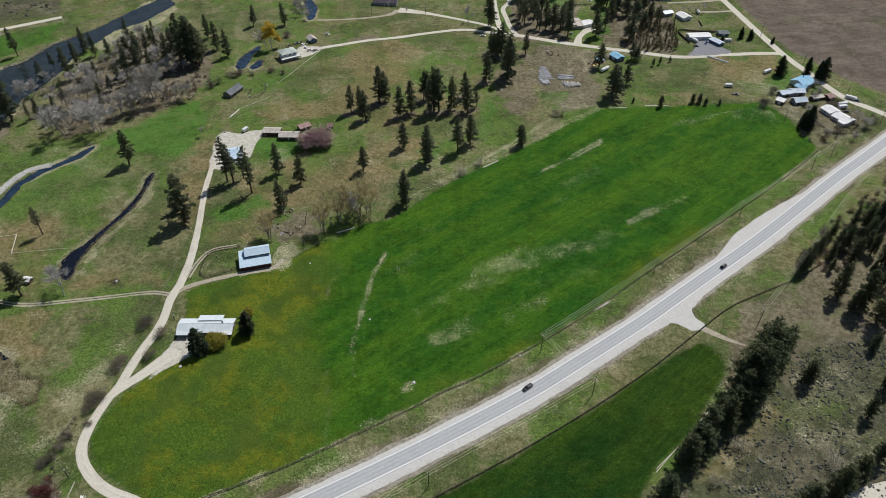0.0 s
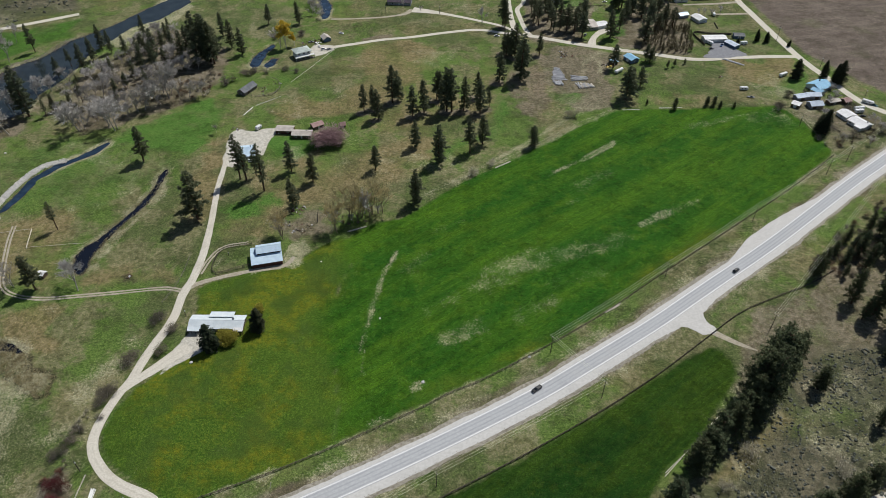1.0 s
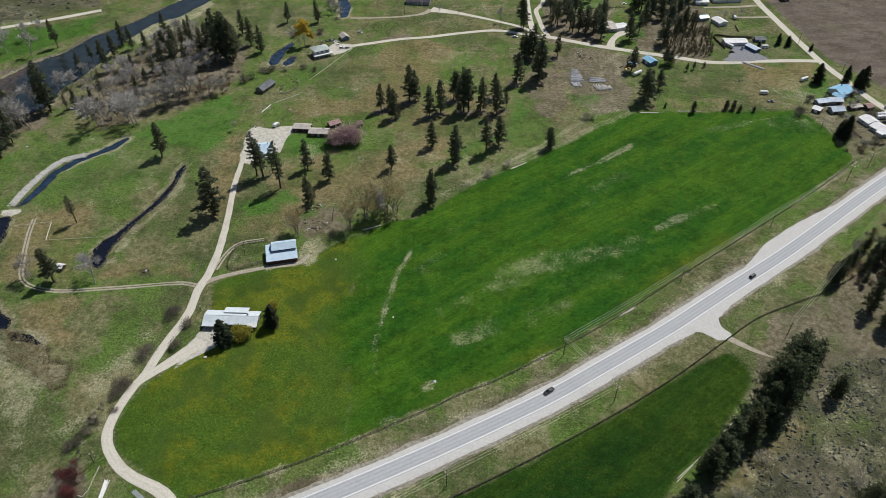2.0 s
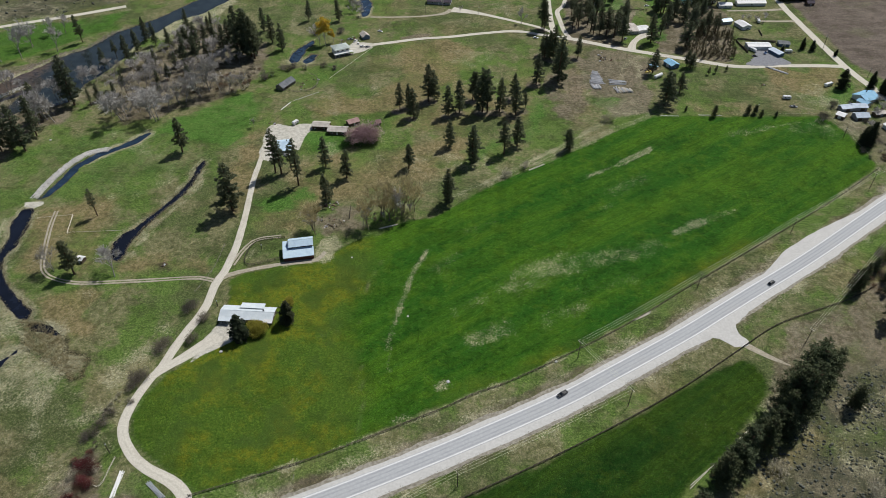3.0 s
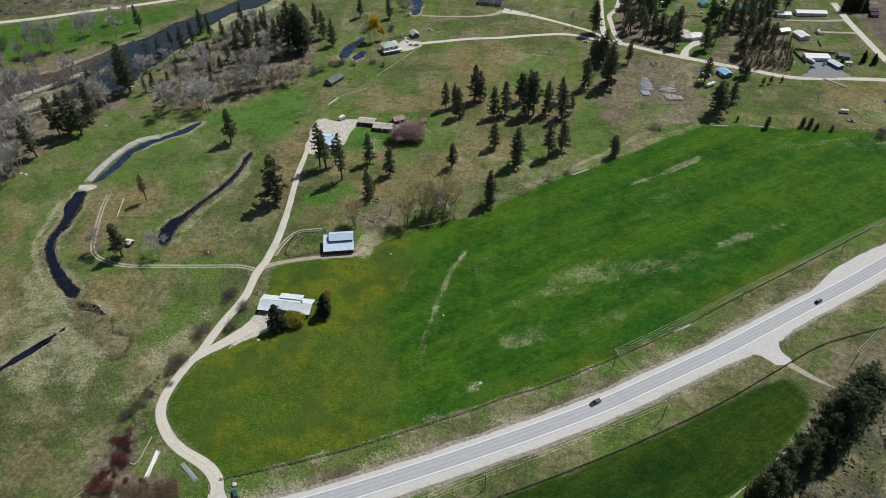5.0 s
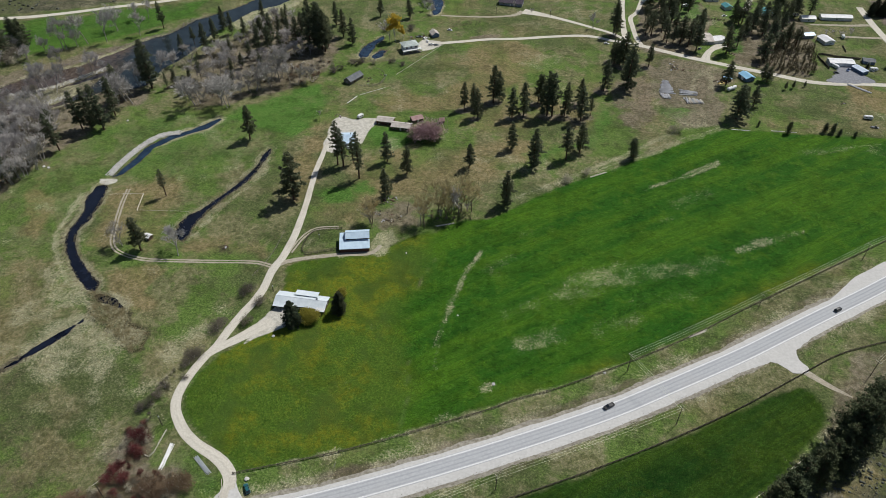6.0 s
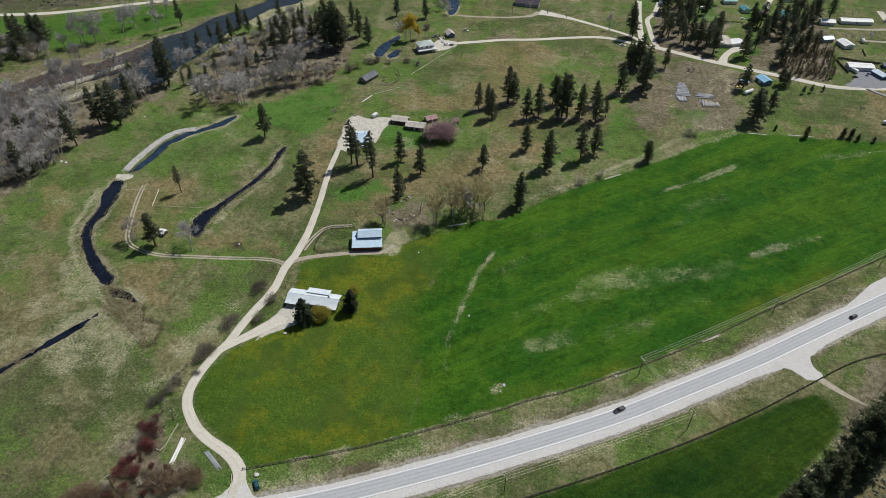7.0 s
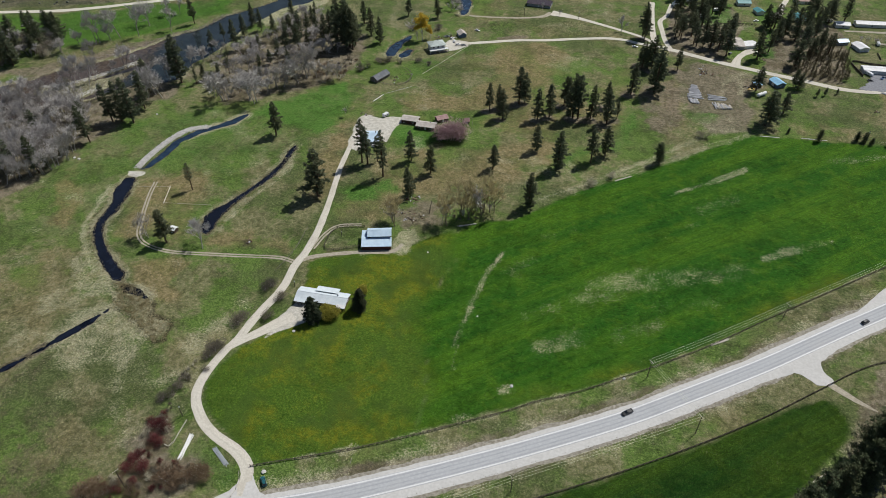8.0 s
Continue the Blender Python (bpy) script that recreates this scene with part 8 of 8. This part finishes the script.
def camper(x, y, rot, l, label, category="camper trailer", h=2.7, coat=None):
    """A boxy travel trailer or van with rounded ends."""
    top = thing("camper_trailer", x, y, rot, label=label, category=category, group="vehicles")
    w = 1.2
    part("body", loft([(-l / 2, w * 0.9, 0.8, h * 0.75, h * 0.85), (-l / 2 + 0.35, w, 0.55, h * 0.9, h), (l / 2 - 0.7, w, 0.55, h * 0.9, h), (l / 2, w * 0.9, 0.9, h * 0.7, h * 0.78)]), top, mat=coat or P_WHITE)
    for k in (-0.25, 0.15):
        for sy in (-1, 1):
            part("window", boxed(k * l - 0.5, sy * w * 0.99 - 0.03, 1.4, k * l + 0.5, sy * w * 0.99 + 0.03, 2.0, bevel=0.01), top, mat=M_GLASS)
    for sy in (-1, 1):
        part("wheel", wheel_mesh(0.36, 0.24), top, at=pose(-0.3, sy * (w - 0.15), 0.36), mat=M_TYRE)
    part("roof_vent", boxed(-0.35, -0.3, h - 0.02, 0.35, 0.3, h + 0.22, bevel=0.04), top, mat=M_TRIM)
    part("drawbar", boxed(l / 2 - 0.2, -0.08, 0.5, l / 2 + 1.0, 0.08, 0.62), top, mat=M_WOOD_DARK)
    return top


VEHICLES = (
    (140.8, 651.5, 15, P_WHITE, "sedan", "white car parked among the hamlet pines", "car"),
    (113.1, 610.3, 20, P_BLUE, "sedan", "blue car parked beside the pale-roofed house", "car"),
    (38.2, 192.6, 219, P_BLACK, "pickup", "black pickup truck driving on the highway", "pickup truck", 0.17),
    (151.7, 273.7, 40, P_BLACK, "suv", "black car driving on the highway", "car", 0.17),
    (-102.6, 126.2, 128, P_TEAL, "suv", "teal car waiting at the mouth of the lane", "car", 0.10),
    (-111.5, 542.2, 30, P_WHITE, "suv", "white van parked beside the far house", "car"),
    (-107.0, 542.1, 35, P_GREY, "sedan", "grey car parked beside the far house", "car"),
    (-119.0, 553.0, 60, P_WHITE, "suv", "white van parked behind the far house", "car"),
    (-124.5, 556.0, 20, P_GREY, "pickup", "grey pickup truck parked behind the far house", "pickup truck"),
    (-116.0, 548.0, 100, P_WHITE, "sedan", "white car parked behind the far house", "car"),
    (-101.0, 574.4, -15, P_WHITE, "sedan", "white car parked in the far meadow", "car"),
    (34.9, 571.7, -5, P_WHITE, "sedan", "white car parked beside the lane", "car"),
    (307.4, 455.8, -40, P_TEAL, "sedan", "teal car parked by the eastern road", "car"),
    (291.9, 440.0, 10, P_BLACK, "sedan", "black car parked by the white house", "car"),
    (214.2, 550.0, 5, P_BLACK, "sedan", "black car parked on the gravel pad", "car"),
    (220.5, 466.5, -10, P_GREY, "pickup", "dark pickup truck parked in the paddock", "pickup truck"),
    (122.5, 514.5, 30, P_YELLOW, "pickup", "yellow work truck beside the log yard", "work truck"),
    (-120.6, 408.9, 20, P_WHITE, "sedan", "white car parked by the red shed", "car"),
    (224.5, 556.5, 60, P_BLUE, "pickup", "blue pickup truck parked by the workshop", "pickup truck"),
    (222.5, 605.0, 10, P_WHITE, "sedan", "white car parked by the white building", "car"),
    (-133.0, 373.5, 20, P_WHITE, "suv", "white car parked below the pines", "car"),
    (112.0, 575.5, 60, P_GREY, "suv", "grey car parked among pines", "car"),
)
CAMPERS = (
    (92.9, 649.7, 4, 11.0, "long white trailer on a hamlet lawn"),
    (-137.4, 414.1, 60, 5.0, "cream camper parked in the gravel yard"),
    (303.9, 459.2, -38, 8.0, "white motorhome parked by the eastern road"),
    (293.4, 449.9, 10, 8.0, "white camper beside the white house"),
    (291.6, 445.7, 10, 7.0, "white camper beside the white house"),
    (257.0, 502.2, 32, 8.0, "white camper on a green lawn"),
    (219.0, 478.6, 0, 6.0, "white camper in the dry paddock"),
    (214.9, 561.0, -55, 8.0, "white camper beside the workshop"),
    (244.2, 560.1, 5, 6.0, "white camper behind the blue-grey shed"),
    (235.7, 621.5, 85, 6.0, "white van on a dusty drive"),
    (107.0, 668.0, 20, 6.0, "white camper on a hamlet lawn"),
    (205.0, 664.0, 0, 5.0, "small white trailer beside the far road"),
)
for args in VEHICLES:
    car(*args)
for args in CAMPERS:
    camper(*args)

# ---- loose things ----
def stack(name, label, category, a, b, wide, count, r, mat, layers=1, group="", skew=1.5):
    """Boards, pipes or logs lying side by side from a to b, each a part."""
    rnd = random.Random(int(abs(a[0] * 7 + a[1])))
    a, b = Vector((*a, 0)), Vector((*b, 0))
    c, d = (a + b) / 2, b - a
    top = thing(name, c.x, c.y, math.degrees(math.atan2(d.y, d.x)), label=label, category=category, group=group)
    verts, faces = [], []
    tube(verts, faces, (-0.5, 0, 0), (0.5, 0, 0), 1.0, 0.85, 7)
    faces.extend([tuple(range(6, -1, -1)), tuple(range(7, 14))])
    piece = mesh_of(name.split("_")[0] if "_" in name else name, verts, faces, mat)
    kind = {"log_pile": "log", "plank_stack": "plank", "pipe_trailer": "pipe"}.get(name, "pole")
    for layer in range(layers):
        n = count - layer
        for k in range(n):
            off = (k - (n - 1) / 2) * wide / max(1, count - 1)
            long = d.length * rnd.uniform(0.82, 1.0)
            part(kind, piece, top, at=pose(rnd.uniform(-0.5, 0.5), off, r * (1 + layer * 1.7), 0, 0, rnd.gauss(0, skew)) @ Matrix.Diagonal((long, r, r, 1)))
    return top


stack("plank_stack", "stack of white-painted planks lying in the grass", "plank stack", (-141.8, 140.6), (-140.7, 127.9), 1.5, 7, 0.12, M_TRIM, 2)
pt = stack("pipe_trailer", "trailer loaded with grey irrigation pipes", "pipe trailer", (-129.8, 136.3), (-120.2, 129.8), 1.7, 9, 0.11, M_STEEL, 2)
for sx in (-2.4, 2.4):
    part("bolster", boxed(sx - 0.1, -1.0, -0.02, sx + 0.1, 1.0, 0.12), pt, mat=M_WOOD_DARK)
stack("pole_rail", "pale peeled pole lying along the field edge", "pole", (-61.4, 302.0), (-50.2, 307.8), 0.5, 3, 0.22, M_WOOD_PALE)
stack("pole_rail", "pale peeled poles lying on the fence line", "pole", (75.9, 240.7), (85.1, 247.5), 0.7, 3, 0.24, M_WOOD_PALE)
stack("pole_rail", "pale pole lying at the meadow's edge", "pole", (26.0, 368.9), (36.3, 376.8), 0.5, 2, 0.2, M_WOOD_PALE)
stack("pole_rail", "white irrigation pipe lying along the field", "pipe", (120.2, 445.7), (134.8, 446.5), 0.3, 2, 0.13, M_TRIM)
stack("pole_rail", "white irrigation pipe lying along the field", "pipe", (147.8, 449.0), (165.8, 449.9), 0.3, 2, 0.13, M_TRIM)
stack("pole_rail", "white irrigation pipe lying in the pasture", "pipe", (-152.9, 432.5), (-148.0, 445.2), 0.3, 2, 0.16, M_TRIM)
stack("pole_rail", "white irrigation pipe lying in the pasture", "pipe", (-148.0, 445.2), (-129.4, 463.3), 0.2, 1, 0.12, M_TRIM)
stack("pole_rail", "pale rail line beside the house meadow", "rail", (-128.1, 482.9), (-114.4, 515.0), 0.2, 1, 0.13, M_WOOD_PALE)
stack("pole_rail", "pale rail line beside the house meadow", "rail", (-114.4, 515.0), (-100.7, 547.0), 0.2, 1, 0.13, M_WOOD_PALE)
stack("pole_rail", "pale rail lying beside the south field", "rail", RAIL_D[0], RAIL_D[1], 0.4, 2, 0.14, M_WOOD_PALE)
stack("pole_rail", "pale rail lying beside the south field", "rail", RAIL_E[0], RAIL_E[1], 0.4, 2, 0.14, M_WOOD_PALE)
for k in range(9):
    stack("log_pile", "row of pale grey logs in the log yard", "log pile", (74.5 + 0.4 * k, 492.0 + 2.4 * k), (86.5 - 0.5 * k, 493.0 + 2.2 * k), 2.2, 3, 0.34, M_LOG, 1, "log rows", 9.0)
for k in range(3):
    stack("log_pile", "row of pale grey logs in the log yard", "log pile", (76.0 + 2.1 * k, 489.5), (78.0 + 2.1 * k, 482.6), 1.8, 4, 0.3, M_LOG, 2, "log rows", 9.0)
for k in range(3):
    stack("log_pile", "row of pale grey logs in the log yard", "log pile", (89.0, 492.0 + 2.2 * k), (103.5, 492.6 + 2.3 * k), 2.2, 3, 0.34, M_LOG, 1, "log rows", 8.0)
for k in range(6):
    stack("log_pile", "pale peeled logs piled crosswise", "log pile", (93.2 + 2.1 * k, 486.6 - 0.4 * k), (95.6 + 2.0 * k, 477.6 + 0.3 * k), 1.6, 3, 0.36, M_WOOD_PALE if k % 2 else M_LOG, 2, "log rows", 9.0)
for k in range(4):
    stack("log_pile", "row of weathered logs beside the paddock", "log pile", (218.0 + 2.6 * k, 531.5 - 2.2 * k), (226.0 + 2.2 * k, 525.5 - 2.0 * k), 1.4, 3, 0.32, M_LOG, 1, "paddock logs")


def tank(x, y, rot):
    top = thing("propane_tank", x, y, rot, label="white horizontal fuel tank on saddles", category="tank")
    bm = bmesh.new()
    bmesh.ops.create_uvsphere(bm, u_segments=16, v_segments=10, radius=1.35, matrix=pose(0, 0, 1.9, 0, 90))
    for v in bm.verts:
        v.co.x += 3.6 if v.co.x > 0.01 else (-3.6 if v.co.x < -0.01 else 0)
    part("shell", bm, top, mat=P_WHITE)
    for sx in (-2.6, 2.6):
        part("saddle", boxed(sx - 0.25, -0.9, 0, sx + 0.25, 0.9, 0.9, bevel=0.04), top, mat=M_WALL_GREY)
    part("valve_cap", boxed(-0.3, -0.3, 3.2, 0.3, 0.3, 3.45, bevel=0.05), top, mat=M_STEEL)


tank(128.8, 505.5, 42)


def junk(x, y, seed, label, mats, count=10, spread_out=3.0):
    """A heap of boards, brush and scrap, each piece a part."""
    rnd = random.Random(seed)
    top = thing("scrap_heap", x, y, label=label, category="scrap heap", group="scrap heaps")
    for k in range(count):
        a, b, c = rnd.uniform(0.3, 1.6), rnd.uniform(0.2, 0.8), rnd.uniform(0.15, 0.7)
        part("scrap", boxed(-a / 2, -b / 2, 0, a / 2, b / 2, c, bevel=0.03), top, at=pose(rnd.gauss(0, spread_out / 2), rnd.gauss(0, spread_out / 2), 0.0, 0, 0, rnd.uniform(0, 180)), mat=mats[k % len(mats)])


for x, y, n, s in ((106.7, 606.4, 22, 5.0), (137.7, 569.7, 12, 3.0), (207.2, 620.1, 16, 6.0), (-91.5, 323.5, 22, 4.5), (-88.0, 303.5, 18, 4.5), (-94.2, 306.5, 16, 5.0), (-83.0, 306.8, 8, 2.5), (-96.7, 321.9, 14, 3.5), (89.8, 537.0, 40, 7.0), (-121.0, 559.0, 26, 6.0), (-130.0, 553.0, 20, 5.0), (-146.0, 470.0, 14, 5.0), (-139.0, 480.0, 10, 5.0), (246.0, 560.0, 8, 4.0), (272.0, 447.0, 14, 5.0), (284.0, 466.0, 14, 4.0), (-153.4, 413.7, 6, 2.5), (120.0, 517.0, 10, 3.5), (207.0, 500.0, 6, 3.0), (-172.7, 261.9, 9, 1.5)):
    junk(x, y, int(abs(x) * 3), "heap of weathered boards and scrap in dry grass", (M_WOOD_GREY, M_WALL_BROWN, M_WOOD_DARK, M_LOG, M_WALL_RED, M_BUD_BARK), n, s)


def snag(x, y, h):
    top = thing("dead_tree", x, y, label="leaning dead tree trunk with broken limbs", category="dead tree")
    verts, faces = [], []
    tube(verts, faces, (0, 0, -0.3), (0.5, 0.2, h * 0.5), 0.3, 0.22, 7)
    tube(verts, faces, (0.5, 0.2, h * 0.5), (1.5, 0.5, h), 0.22, 0.1, 7)
    part("trunk", mesh_of("trunk", verts, faces, M_WOOD_GREY), top)
    verts, faces = [], []
    tube(verts, faces, (0.9, 0.35, h * 0.7), (2.0, -0.4, h * 0.86), 0.08, 0.03, 4)
    part("limb", mesh_of("limb", verts, faces, M_WOOD_GREY), top)


for x, y, h in SNAG:
    snag(x, y, h * 0.85)



def leaning_post(x, y):
    top = thing("marker_post", x, y, label="pale leaning marker post on the road verge", category="post")
    verts, faces = [], []
    tube(verts, faces, (0, 0, -0.4), (0.9, 0.5, 3.4), 0.13, 0.11, 7)
    faces.append(tuple(range(7, 14)))
    part("post", mesh_of("post", verts, faces, M_WOOD_PALE), top)


leaning_post(-71.8, 142.0)


def boulder(x, y, s, seed):
    rnd = random.Random(seed)
    bm = bmesh.new()
    bmesh.ops.create_icosphere(bm, subdivisions=2, radius=s)
    for v in bm.verts:
        v.co *= 1 + rnd.uniform(-0.16, 0.16)
        v.co.z *= 0.6
    me = bpy.data.meshes.new("boulder")
    bm.to_mesh(me)
    bm.free()
    me.materials.append(M_ROCK)
    ob = new("boulder", me)
    ob.matrix_basis = pose(x, y, gz(x, y) + s * 0.3)
    tagged(ob, "pale boulder lying in short grass", "boulder", "boulders")


for k, (x, y, s) in enumerate(BOULDERS):
    boulder(x, y, s, k)
